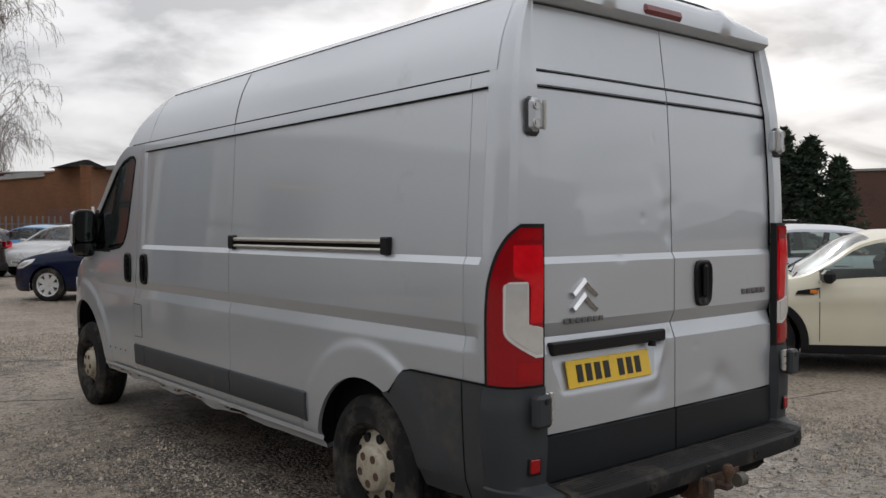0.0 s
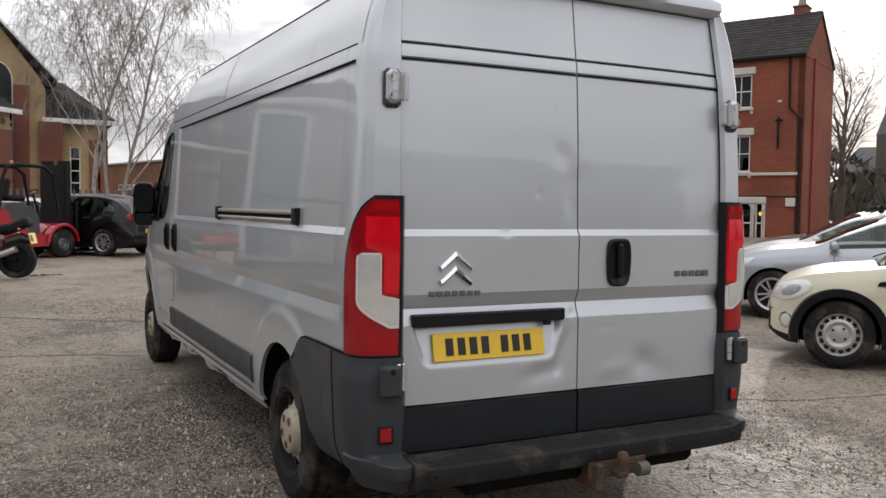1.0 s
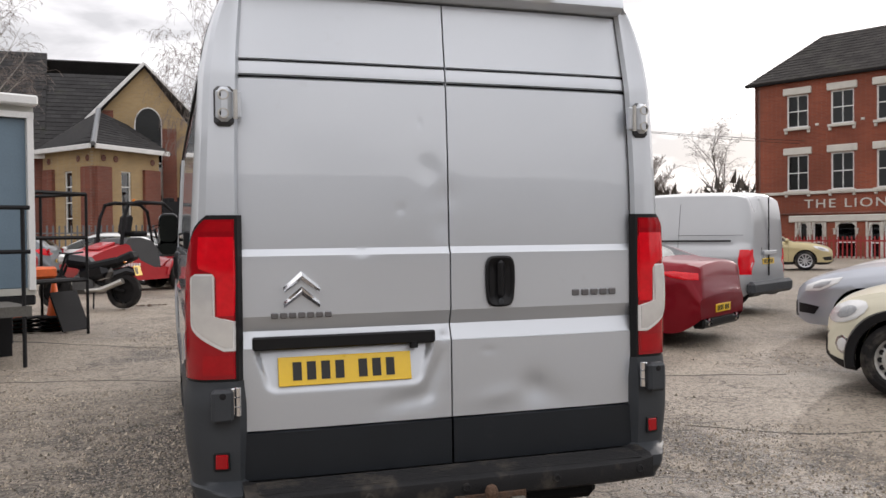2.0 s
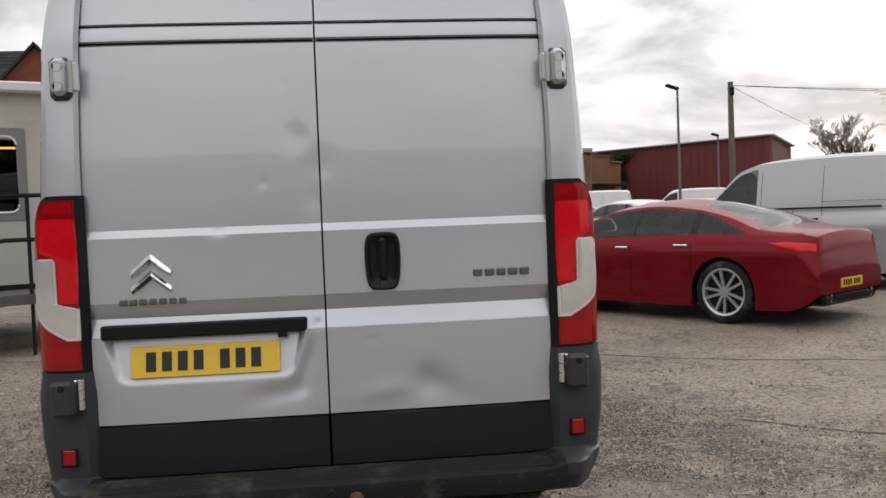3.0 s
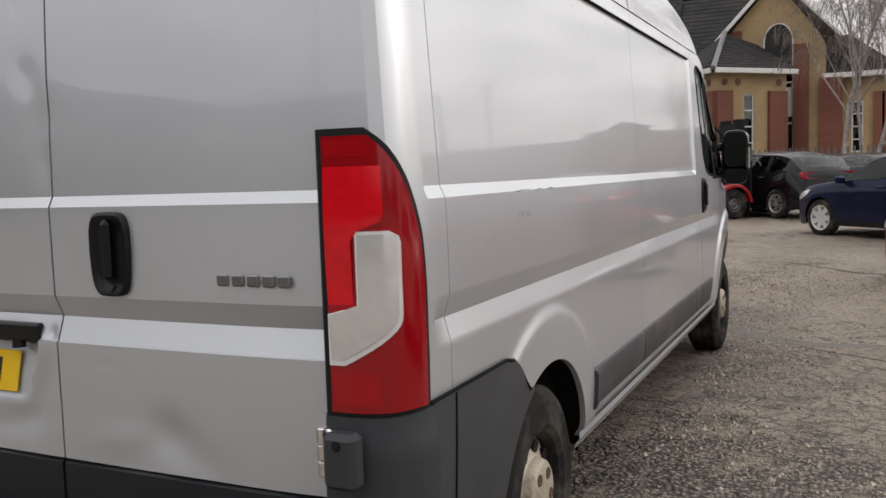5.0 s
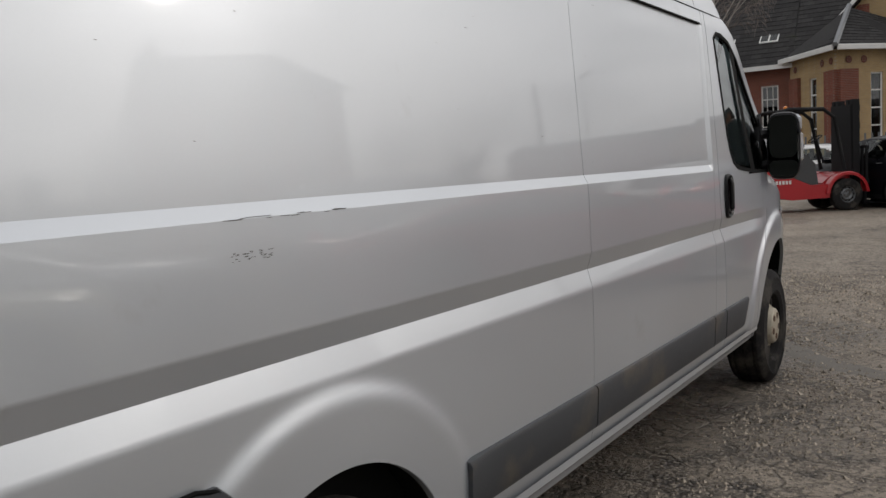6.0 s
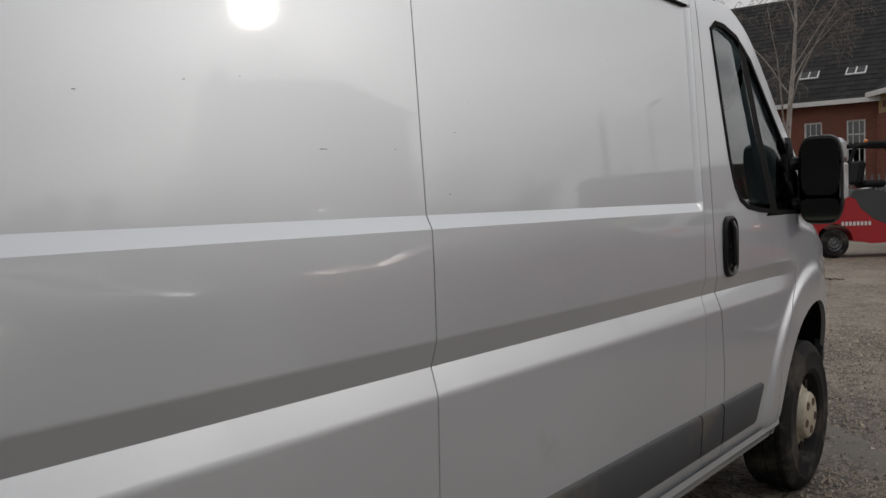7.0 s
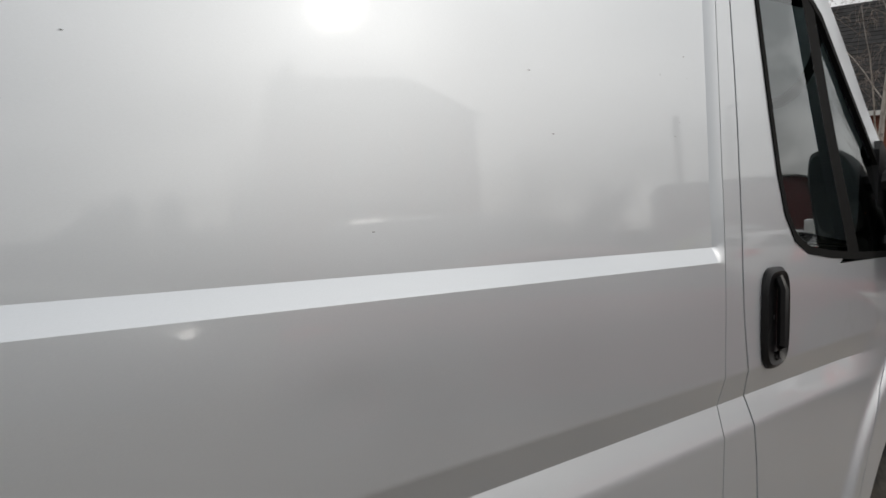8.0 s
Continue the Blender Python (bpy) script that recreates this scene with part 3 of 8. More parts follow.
RIGHT, LEFT = 1, -1
for side in (RIGHT, LEFT):
    y_mid = 2.279 if side > 0 else 2.318
    y_fr = 3.702 if side > 0 else 3.700
    def right_dent(y, z):
        return 0.0012 * math.exp(-((y - 2.75) / 0.05) ** 2 - ((z - 1.18) / 0.03) ** 2)
    flank("quarter_panel", side, const(0.262), const(y_mid - 0.0014), 0.40, 2.033, SILVER, van, yl=(0.2,))
    if side > 0:
        flank("side_panel", side, const(y_mid + 0.0014), const(y_fr), 0.40, 2.033, SILVER, van, yl=(REC_END - 0.024, REC_END), dent=right_dent)
    else:
        sliding = flank("sliding_door", side, const(y_mid + 0.004), const(y_fr), 0.40, 2.033, SILVER, van, yl=(REC_END - 0.024, REC_END), label="silver sliding side door")
    flank("door_pillar", side, const(y_fr + 0.003), b_seam, 0.40, 2.033, SILVER, van)
    door = flank("cab_door", side, lambda z: b_seam(z) + 0.006, door_front, 0.40, 1.262, SILVER, van, recess=False)
    flank("front_wing", side, lambda z: door_front(z) + 0.006, const(5.46), 0.40, 1.06, SILVER, van, recess=False)
    g = flank("window_surround", side, lambda z: b_seam(z) + 0.006, a_pillar, 1.262, 2.035, SILVER, van, recess=False, arches=False, dy=0.03, dz=0.03, hole=poly_sdf(WINDOW))
    part("window_seal", ring_on_flank(grown(WINDOW, 0.004), grown(WINDOW, -0.014), side, 0.003, 0.014), RUBBER, van)
    # panes
    for nm, lo, hi in (("door_window", 0.0, 0.5), ("quarter_light", 0.5, 1.0)):
        zs = [1.275 + 0.66 * k / 14 for k in range(15)]
        def split(z):
            return 4.425 + (1.29 - z) * 0.41
        def front(z):
            return min(a_pillar(max(z, 1.27)) - 0.10, 4.83)
        def rear(z):
            return smooth([1.27, 1.30, 1.385, 1.47, 1.93], [4.18, 4.09, 4.0, 3.96, 3.86])(z)
        g = Geo()
        a, b = (rear, split) if nm == "door_window" else (split, front)
        g.sheet([[(side * (side_x(y, z, False) - 0.012), y, z) for y in np.linspace(a(z), max(b(z), a(z) + 0.001), 6)] for z in zs], flip=side < 0)
        part(nm, g, CAB_GLASS, van, fix=False)
    g = Geo()
    zs = [1.27 + 0.63 * k / 8 for k in range(9)]
    g.sheet([[(side * (side_x(y, z, False) + 0.0), y, z) for y in (split(z) - 0.040, split(z) + 0.040)] for z in zs], flip=side < 0)
    part("window_divider", g, RUBBER, van)
    # upper side and gutter
    g = Geo()
    ys = lines(0.12, 4.04, 0.06)
    P = []
    for y in ys:
        zt = roof_edge_z(y)
        P.append([(side * (side_x(max(y, 0.26), z, False) if y > 0.2 else side * 0 + side_x(0.26, z, False)), y, z) for z in np.linspace(2.039, max(zt, 2.04), 9)])
    g.sheet(P, lambda i, j: True, flip=side > 0)
    rs = part("roof_side", g, SILVER, van, fix=False)
    g = Geo()
    g.sheet([[(side * (side_x(y_mid, z, False) + 0.0015), y, z) for y in (y_mid - 0.004, y_mid + 0.004)] for z in np.linspace(2.04, 2.34, 8)])
    part("roof_seam", g, RUBBER, rs)
    g = Geo()
    g.sheet([[(side * (side_x(3.6, z, False) + 0.0012), 3.64 - (z - 2.03) * 0.33 + y, z) for y in (-0.0022, 0.0022)] for z in np.linspace(2.04, 2.312, 8)])
    part("cab_roof_seam", g, RUBBER, rs)
    g = Geo()
    g.sheet([[(side * (side_x(y, 2.036, False) + 0.001), y, z) for z in (2.0328, 2.0392)] for y in lines(0.16, 3.95, 0.1)])
    part("gutter_line", g, RUBBER, rs)
    g = Geo()
    g.sheet([[(side * (0.8405 + o), y, 2.345 + o * 0.8) for o in (-0.0035, 0.0035)] for y in lines(0.12, 3.45, 0.1)])
    part("roof_edge_line", g, RUBBER, rs)
    g = Geo()
    g.sheet([[(side * (side_x(y, 1.97, False) + o), y, z) for o, z in ((-0.02, 1.968), (0.0006, 1.9705), (0.001, 1.976), (-0.02, 1.979))] for y in lines(0.16, REC_END - 0.02, 0.1)])
    part("gutter_seal", g, RUBBER, van)
    # rear pillar, round the corner
    plan = [(0.0, 0.0), (0.06, 0.001), (0.25, 0.003), (0.48, 0.008), (0.68, 0.02), (0.84, 0.043), (0.94, 0.078), (0.985, 0.12), (1.0, 0.157), (1.0, 0.172), (1.0, 0.21), (1.0, 0.258)]
    g = Geo()
    P = []
    for z in lines(0.80, 2.36, 0.04, Z_LINES):
        row = []
        for u, y in plan:
            xo = side_x(y, min(z, 2.334), True) - (0.03 if z > 2.334 else 0)
            de = door_edge(z) + 0.006
            row.append((side * (de + (xo - de) * u), y + lean(z) * (1 - u * u), z))
        P.append(row)
    g.sheet(P, flip=side < 0)
    p = part("rear_pillar", g, SILVER, van, fix=False, sharp=28)
    fold_rim(p, 0.0, vec=(-side * 0.012, 0.02, 0))
    # mouldings along the sill
    for a, b in ((1.455, y_mid - 0.004), (y_mid + 0.005, 3.642), (3.651, 3.835), (3.846, 4.225))[:3 if side < 0 else 4]:
        g = Geo()
        ys = lines(a, b, 0.1)
        prof = [(-0.012, 0.624), (0.010, 0.620), (0.016, 0.608), (0.016, 0.492), (0.011, 0.478), (-0.012, 0.470)]
        P = [[(side * (side_x(y, z, False) + o), y + ((z - 0.55) * 0.55 if b > 4 and y == b else 0), z) for o, z in prof] for y in ys]
        g.sheet(P)
        g.add(P[0], [tuple(range(6))]); g.add(P[-1], [tuple(range(6))[::-1]])
        part("side_moulding", g, MOULD_PLASTIC, van)
    # dark cladding behind the rear wheel
    g = Geo()
    P = []
    for z in lines(0.36, 0.838, 0.02):
        r = math.sqrt(max(ARCH_R ** 2 - max(z - HUB_Z, 0) ** 2, 0.0001))
        end = AXLE_R - r if z < 0.735 else 0.735 - (z - 0.735) * 0.92
        P.append([(side * (side_x(y, z, False) + 0.009), y, z) for y in np.linspace(0.125, end, 10)])
    g.sheet(P, flip=side < 0)
    c = part("wheel_cladding", g, MOULD_PLASTIC, van, fix=False)
    fold_rim(c, 0.02, side)
    g = Geo()
    g.tube([(side * (side_x(y, 0.842, False) + 0.008), y, 0.842 if y < 0.63 else 0.842 - (y - 0.63) * 1.08) for y in np.linspace(0.13, 0.735, 14)], 0.005, 5)
    g.tube([(side * (side_x(0.262, z, False) + 0.009), 0.262, z) for z in np.linspace(0.36, 0.835, 12)], 0.0035, 5)
    part("cladding_seam", g, RUBBER, c)
    # sill under the doors
    g = Geo()
    def bent(y):
        return (0.010 * math.sin(y * 9.1) + 0.007 * math.sin(y * 23 + 1)) * step(1.9, 2.6, y) * step(4.4, 3.9, y) if side < 0 else 0.0
    g.sheet([[(side * (x + bent(y + 0.3) * k), y, z + bent(y) * k) for x, z, k in ((0.985, 0.425, 0), (0.985, 0.40, 0.2), (0.970, 0.385, 0.8), (0.962, 0.360, 1), (0.955, 0.358, 1), (0.90, 0.37, 0), (0.80, 0.37, 0))] for y in lines(1.33, 4.52, 0.05)])
    sl = part("sill", g, SILVER, van)
    if side < 0:
        g = Geo()
        rgs = random.Random(12)
        for k in range(26):
            y = rgs.uniform(2.1, 4.2)
            l, w = rgs.uniform(0.02, 0.10), rgs.uniform(0.004, 0.012)
            g.add([(-(0.9725 + 0.002), yy, 0.386 + bent(yy) * 0.8 + dz) for yy, dz in ((y, -w * 0.6), (y + l, -w), (y + l * 0.8, w * 0.7), (y + l * 0.1, w))], [(0, 1, 2, 3)])
        tagged(part("sill_rust", g, RUST, sl, fix=False), "scraped rusty spots", kind="stuff")
        g = Geo()
        for pts in ([(3.72, 0.905), (3.845, 0.905)], [(3.712, 0.675), (3.84, 0.675)], [(3.704, 0.675), (3.704, 0.905)]):
            g.tube([(-(side_x(pts[0][0] + (pts[1][0] - pts[0][0]) * q, pts[0][1] + (pts[1][1] - pts[0][1]) * q) + 0.0002), pts[0][0] + (pts[1][0] - pts[0][0]) * q, pts[0][1] + (pts[1][1] - pts[0][1]) * q) for q in np.linspace(0, 1, 6)], 0.0022, 5)
        part("fuel_flap_gap", g, RUBBER, van)
    # wheels and their wells
    for yc, r in ((AXLE_R, ARCH_R), (AXLE_F, ARCH_F)):
        g = Geo()
        arc = [math.pi * k / 20 for k in range(21)]
        g.sheet([[(side * x, yc + (r + 0.012) * math.cos(a), HUB_Z + (r + 0.012) * math.sin(a)) for x in (0.60, 0.78, side_x(yc + (r + 0.012) * math.cos(a), max(HUB_Z + (r + 0.012) * math.sin(a), 0.4), False) - 0.012)] for a in arc])
        g.sheet([[(side * 0.60, yc + s * (r + 0.012) * math.cos(a), HUB_Z + s * (r + 0.012) * math.sin(a)) for s in (0.02, 1)] for a in arc])
        for sg in (-1, 1):
            g.sheet([[(side * x, yc + sg * (r + 0.012), z) for x in (0.60, side_x(yc + sg * (r + 0.012), 0.4, False) - 0.012)] for z in (0.34, HUB_Z)])
        part("wheel_well", g, RUBBER, van)
        wheel_parts(van, Matrix.Translation((side * 0.865, yc, 0.334)) @ pose(0, 0, 0, 37 * yc, 0, 0 if side > 0 else 180), 0.338, 0.225, 0.192, style="van")

# bonnet, nose and front bumper
g, gb = Geo(), Geo()
ys = lines(4.70, 5.985, 0.04)
P = []
for y in ys:
    zt = bonnet_z(y)
    w = nose_w(y)
    lo = 1.06 if y < 5.46 else 0.33
    row = [(side_x(y, z, False) if y < 5.9 else 1.0 * w, y, z) for z in np.linspace(lo, zt - 0.10, 16)]
    x0 = row[-1][0]
    row += [(x0 - 0.02, y, zt - 0.05), (x0 - 0.06, y, zt - 0.015)] + [(x0 * k * 0.9, y, zt + 0.05 * (1 - k * k)) for k in (0.85, 0.6, 0.3, 0.0)]
    P.append(row)
for side in (RIGHT, LEFT):
    Q = [[(side * p[0], p[1], p[2]) for p in row] for row in P]
    def ok(i, j):
        c = (P[i][j][1] + P[i + 1][j + 1][1]) / 2, (P[i][j][2] + P[i + 1][j + 1][2]) / 2
        return math.hypot(c[0] - AXLE_F, max(c[1] - HUB_Z, 0)) > ARCH_F or j > 15
    for row in Q:
        for k in range(22):
            d = math.hypot(row[k][1] - AXLE_F, max(row[k][2] - HUB_Z, 0))
            if abs(d - ARCH_F) < 0.028 and row[k][2] > HUB_Z:
                f = ARCH_F / d
                row[k] = (row[k][0], AXLE_F + (row[k][1] - AXLE_F) * f, HUB_Z + (row[k][2] - HUB_Z) * f)
    low = lambda i, j: ok(i, j) and j < 4 and i > 16
    g.sheet(Q, lambda i, j: ok(i, j) and not low(i, j), flip=side > 0)
    gb.sheet(Q, low, flip=side > 0)
part("front_body", g, SILVER, van, fix=False)
part("front_bumper", gb, DARK_PLASTIC, van, fix=False)
g = Geo()
g.box((0, 5.96, 0.62), (0.9, 0.06, 0.5), 0.03)
part("radiator_grille", g, BLACK, van)
for side in (RIGHT, LEFT):
    g = Geo()
    g.sheet([[(side * (side_x(y, z, False) + 0.012), y, z) for y in np.linspace(5.42 + (1.0 - z) * 0.5, 5.80, 5)] for z in np.linspace(0.78, 1.02, 5)])
    part("headlight", g, CLEAR_LENS, van)

# windscreen and roof
g = Geo()
g.sheet([[(k * (side_x(a_pillar(z), z, False) - 0.03), a_pillar(z) + 0.10 * (1 - k * k) + 0.02, z + 0.03 * (1 - k * k)) for k in np.linspace(-1, 1, 15)] for z in np.linspace(1.26, 2.05, 12)])
part("windscreen", g, CAB_GLASS, van)
g = Geo()
P = []
for y in lines(0.10, 4.06, 0.07):
    zt = roof_edge_z(y)
    xe = base_x(min(zt, 2.345)) - 0.004
    P.append([(xe * k, y + (0.10 * (1 - k * k) if y > 3.9 else 0), zt + 0.004 + 0.13 * (1 - abs(k) ** 4.5)) for k in (-1, -0.985, -0.97, -0.94, -0.9, -0.84, -0.75, -0.6, -0.4, -0.2, 0, 0.2, 0.4, 0.6, 0.75, 0.84, 0.9, 0.94, 0.97, 0.985, 1)])
g.sheet(P)
part("roof", g, SILVER, van, fix=False)
# rear roof lip above the doors
g = Geo()
xs = np.linspace(-0.80, 0.80, 41)
P = []
for x in xs:
    c = 0.07 * (1 - abs(x / 0.835) ** 3)
    e = 0.012 * math.exp(-((abs(x) - 0.42) / 0.05) ** 2)
    P.append([(x, 0.10, 2.312), (x, 0.040, 2.318), (x, 0.018, 2.335), (x, 0.022 - e, 2.365 + c * 0.5 + e), (x, 0.055 - e, 2.385 + c * 0.9 + e), (x, 0.13, 2.345 + c + 0.06)])
g.sheet(P)
part("roof_lip", g, SILVER, van, sharp=50)
g = Geo()
g.box((-0.06, 0.022, 2.366), (0.27, 0.03, 0.050), 0.014, pose(0, 0, 0, -14))
part("brake_light", g, mat("dull_red_lens", (0.16, 0.012, 0.018), 0.25, 0, coat=0.6), van, "high-level dull red brake light")
# dark inside: load bay shell, cab floor and bulkhead
g = Geo()
g.box((0, 1.93, 1.30), (1.80, 3.62, 1.62))
part("load_bay_lining", g, RUBBER, van)
g = Geo()
g.box((0, 4.35, 0.85), (1.84, 1.25, 0.60), 0.05)
g.box((0, 4.93, 1.16), (1.80, 0.30, 0.22), 0.06)
part("cab_floor_and_dash", g, CABIN_TRIM, van)
for x in (0.45, -0.45, 0.02):
    g = Geo()
    g.box((x, 4.15, 1.18), (0.46, 0.50, 0.16), 0.06)
    g.box((x, 3.93, 1.48), (0.46, 0.13, 0.62), 0.06, pose(0, 0, 0, -10))
    g.box((x, 3.87, 1.86), (0.26, 0.10, 0.18), 0.04, pose(0, 0, 0, -8))
    part("cab_seat", g, CABIN_TRIM, van)
g = Geo()
g.lathe([(-0.012, 0.19), (0.0, 0.205), (0.012, 0.19)], 28, "y", c=(0, 0, 0), ends=False)
g.v = [tuple(pose(0.43, 4.62, 1.36, -55) @ Vector(p)) for p in g.v]
part("steering_wheel", g, BLACK, van)

# rear doors
def door_y(x, z):
    y = lean(z)
    y += 0.014 * min(max((z - 1.297) / 0.027, 0), 1)
    y += 0.023 * tri(z, 0.952, 1.014, 1.070)
    if z < 0.952:
        y -= 0.004
    y += 0.016 * (abs(x) / 0.83) ** 6
    return y


def plate_sd(x, z):
    """Distance to the rounded hollow of the number plate."""
    cx, cz = -0.425, 0.882
    half = 0.348 - 0.032 * step(0.95, 0.80, z)
    qx, qz = abs(x - cx) - (half - 0.05), abs(z - cz) - (0.106 - 0.05)
    return math.hypot(max(qx, 0), max(qz, 0)) + min(max(qx, qz), 0) - 0.05


def dents(x, z):
    def b(cx, cz, rx, rz, d, tilt=0.0):
        dx, dz = x - cx, z - cz
        c, s = math.cos(tilt), math.sin(tilt)
        u, v = (dx * c + dz * s) / rx, (-dx * s + dz * c) / rz
        return d * math.exp(-(u * u + v * v))
    return (b(-0.075, 1.63, 0.045, 0.06, 0.003, 0.5) + b(-0.02, 1.52, 0.06, 0.05, 0.0045, 0.4) + b(-0.20, 1.475, 0.020, 0.018, 0.002) + b(-0.115, 1.82, 0.010, 0.018, 0.002, 0.4)
            + b(-0.03, 1.42, 0.035, 0.06, 0.005) + b(-0.36, 1.305, 0.035, 0.010, 0.005)
            + b(0.36, 0.735, 0.06, 0.060, 0.011, 0.35) + b(0.20, 0.715, 0.10, 0.034, -0.0045, 0.15) + b(0.44, 0.70, 0.10, 0.05, 0.005, -0.5)
            + b(-0.075, 0.81, 0.030, 0.10, 0.013, -0.35) + b(-0.17, 0.725, 0.11, 0.035, 0.009, 0.2) + b(-0.03, 0.965, 0.016, 0.02, 0.006) + b(0.16, 0.90, 0.03, 0.015, 0.002))


for s, nm in ((-1, "left"), (1, "right")):
    g = Geo()
    P = []
    zs = lines(0.642, 0.762, 0.012)[:-1] + lines(0.762, 0.998, 0.006, [0.944, 0.952, 0.962])[:-1] + lines(0.998, 2.306, 0.012, [1.009, 1.014, 1.020, 1.060, 1.070, 1.080, 1.297, 1.324, 1.970, 1.976, 1.983, 1.989, 2.036, 2.040, 2.046, 2.050])
    for z in zs:
        de = door_edge(z) - 0.004
        row = []
        for k in range(129):
            x = s * (0.0032 + (de - 0.0032) * k / 128)
            y = door_y(x, z) + dents(x, z)
            if s < 0:
                y += (0.004 + 0.042 * min(max((z - 0.78) / 0.19, 0), 1)) * (1 - step(-0.024, 0.006, plate_sd(x, z)))
            if 1.975 < z < 1.984 or 2.039 < z < 2.047:
                y += 0.012
            row.append((x, y, z))
        P.append(row)
    g.sheet(P, flip=s < 0)
    rd = part("rear_door", g, SILVER, van, "dented silver rear door", fix=False, sharp=50)
    fold_rim(rd, 0, vec=(0, 0.03, 0))
    g = Geo()
    P = []
    for z in (0.452, 0.458, 0.55, 0.632, 0.637):
        o = 0.012 if z in (0.452, 0.637) else 0.0
        P.append([(s * (0.005 + 0.815 * k / 16), -0.010 + o + 0.016 * (k / 16) ** 6 + (0.004 * math.sin(k * 0.9) if z == 0.637 else 0), z) for k in range(17)])
    g.sheet(P)
    t = part("lower_trim", g, DOOR_PLASTIC, rd, "dark grey plastic door trim", fix=False)
    fold_rim(t, 0, vec=(0, 0.03, 0))
    # black strips laid in the two grooves, which paint in their shade
    for za, zb in ((1.976, 1.983), (2.040, 2.045)):
        g = Geo()
        g.sheet([[(s * x, door_y(x, z) + 0.005, z) for x in np.linspace(0.006, door_edge(z) - 0.006, 12)] for z in (za, zb)])
        part("groove_shade_strip", g, RUBBER, rd)
    g = Geo()
    g.tube([(s * (door_edge(z) + 0.002), lean(z) + 0.012 + 0.014 * min(max((z - 1.297) / 0.027, 0), 1), z) for z in np.linspace(0.46, 2.31, 26)], 0.0078, 6)
    part("door_seal", g, RUBBER, rd)
    # hinges: two-holed plate above, barrel below
    hg = Geo()
    hg.box((s * 0.872, 0.000, 1.860), (0.062, 0.040, 0.132), 0.022)
    hg.box((s * 0.826, 0.006, 1.860), (0.034, 0.030, 0.100), 0.006)
    h = part("hinge", hg, SILVER, rd, "silver door hinge")
    b = Geo()
    b.box((s * 0.872, 0.012, 1.855), (0.074, 0.030, 0.148), 0.022)
    part("hinge_gasket", b, MOULD_PLASTIC, h)
    for dz in (-0.034, 0.034):
        b = Geo()
        b.lathe([(-0.018, 0.021), (-0.0235, 0.019), (-0.0235, 0.015), (-0.019, 0.014), (-0.019, 0.001)], 16, "y", c=(s * 0.876, 0.002, 1.860 + dz), ends=False)
        part("hinge_bolt", b, RAIL_METAL, h)
        b = Geo()
        b.lathe([(-0.0195, 0.0135), (-0.021, 0.011), (-0.021, 0.001)], 12, "y", c=(s * 0.876, 0.002, 1.860 + dz), ends=False)
        part("bolt_socket", b, RUBBER, h)
    b = Geo()
    b.tube([(s * 0.832, -0.012, 1.806), (s * 0.832, -0.012, 1.914)], 0.008, 8)
    part("hinge_pin", b, RAIL_METAL, h)
    b = Geo()
    b.box((s * 0.897, -0.058, 0.757), (0.080, 0.05, 0.122), 0.012)
    lh = part("lower_hinge_cover", b, DARK_PLASTIC, rd)
    b = Geo()
    for k in range(3):
        b.lathe([(-0.017, 0.010), (-0.015, 0.0125), (0.015, 0.0125), (0.017, 0.010)], 12, "z", c=(s * 0.842, -0.050, 0.732 + 0.036 * k))
    b.box((s * 0.852, -0.042, 0.768), (0.028, 0.02, 0.10), 0.004)
    part("hinge_barrel", b, CHROME, lh)
    b = Geo()
    b.lathe([(-0.0005, 0.012), (-0.002, 0.001)], 12, "y", c=(s * 0.897, -0.083, 0.795), ends=False)
    part("bump_stop", b, BLACK, lh)

# handle
g = Geo()
P = []
for a in np.linspace(0, 2 * math.pi, 33)[:-1]:
    ca, sa = math.cos(a), math.sin(a)
    x, z = 0.064 * math.copysign(abs(ca) ** 0.45, ca), 0.104 * math.copysign(abs(sa) ** 0.45, sa)
    x *= 1 - 0.09 * (z < 0) * abs(z) / 0.1
    P.append((0.211 + x, z + 1.180))
rows = [[(0.211 + (x - 0.211) * k, 0.004 - o, 1.18 + (z - 1.18) * k) for x, z in P + P[:1]] for k, o in ((1.0, -0.006), (1.0, 0.014), (0.93, 0.020), (0.84, 0.018), (0.72, 0.009), (0.02, 0.008))]
g.sheet(rows)
h = part("door_handle", g, BLACK, van, "black recessed rear door handle")
g = Geo()
g.box((0.211, -0.017, 1.19), (0.030, 0.026, 0.15), 0.011)
part("pull", g, BLACK, h)
g = Geo()
g.lathe([(-0.014, 0.013), (-0.018, 0.012), (-0.019, 0.001)], 14, "y", c=(0.211, 0.0, 1.098), ends=False)
part("lock", g, DARK_PLASTIC, h)
BADGE = mat("dull_chrome_lettering", (0.22, 0.22, 0.23), 0.3, 0.8, var=0.1)
# badges: double chevron, letter blocks
for k, zc in enumerate((1.187, 1.130)):
    g = Geo()
    w, h0, t = 0.068, 0.052, 0.033
    top = [(-w, zc - 0.006), (-w + 0.012, zc + 0.004), (0, zc + h0)]
    low = [(-w, zc - 0.030), (-w + 0.020, zc - 0.016), (0, zc + h0 - t)]
    for sg in (-1, 1):
        rows = []
        for (a, b), (c, d) in zip(top, low):
            m = ((a + c) / 2, (b + d) / 2)
            rows.append([(-0.597 + sg * q[0], y, q[1]) for q, y in (((a, b), 0.002), ((a, b), -0.006), (m, -0.018), ((c, d), -0.006), ((c, d), 0.002))])
        g.sheet(rows)
    part("chevron_badge", g, CHROME, van, "chrome chevron badge")
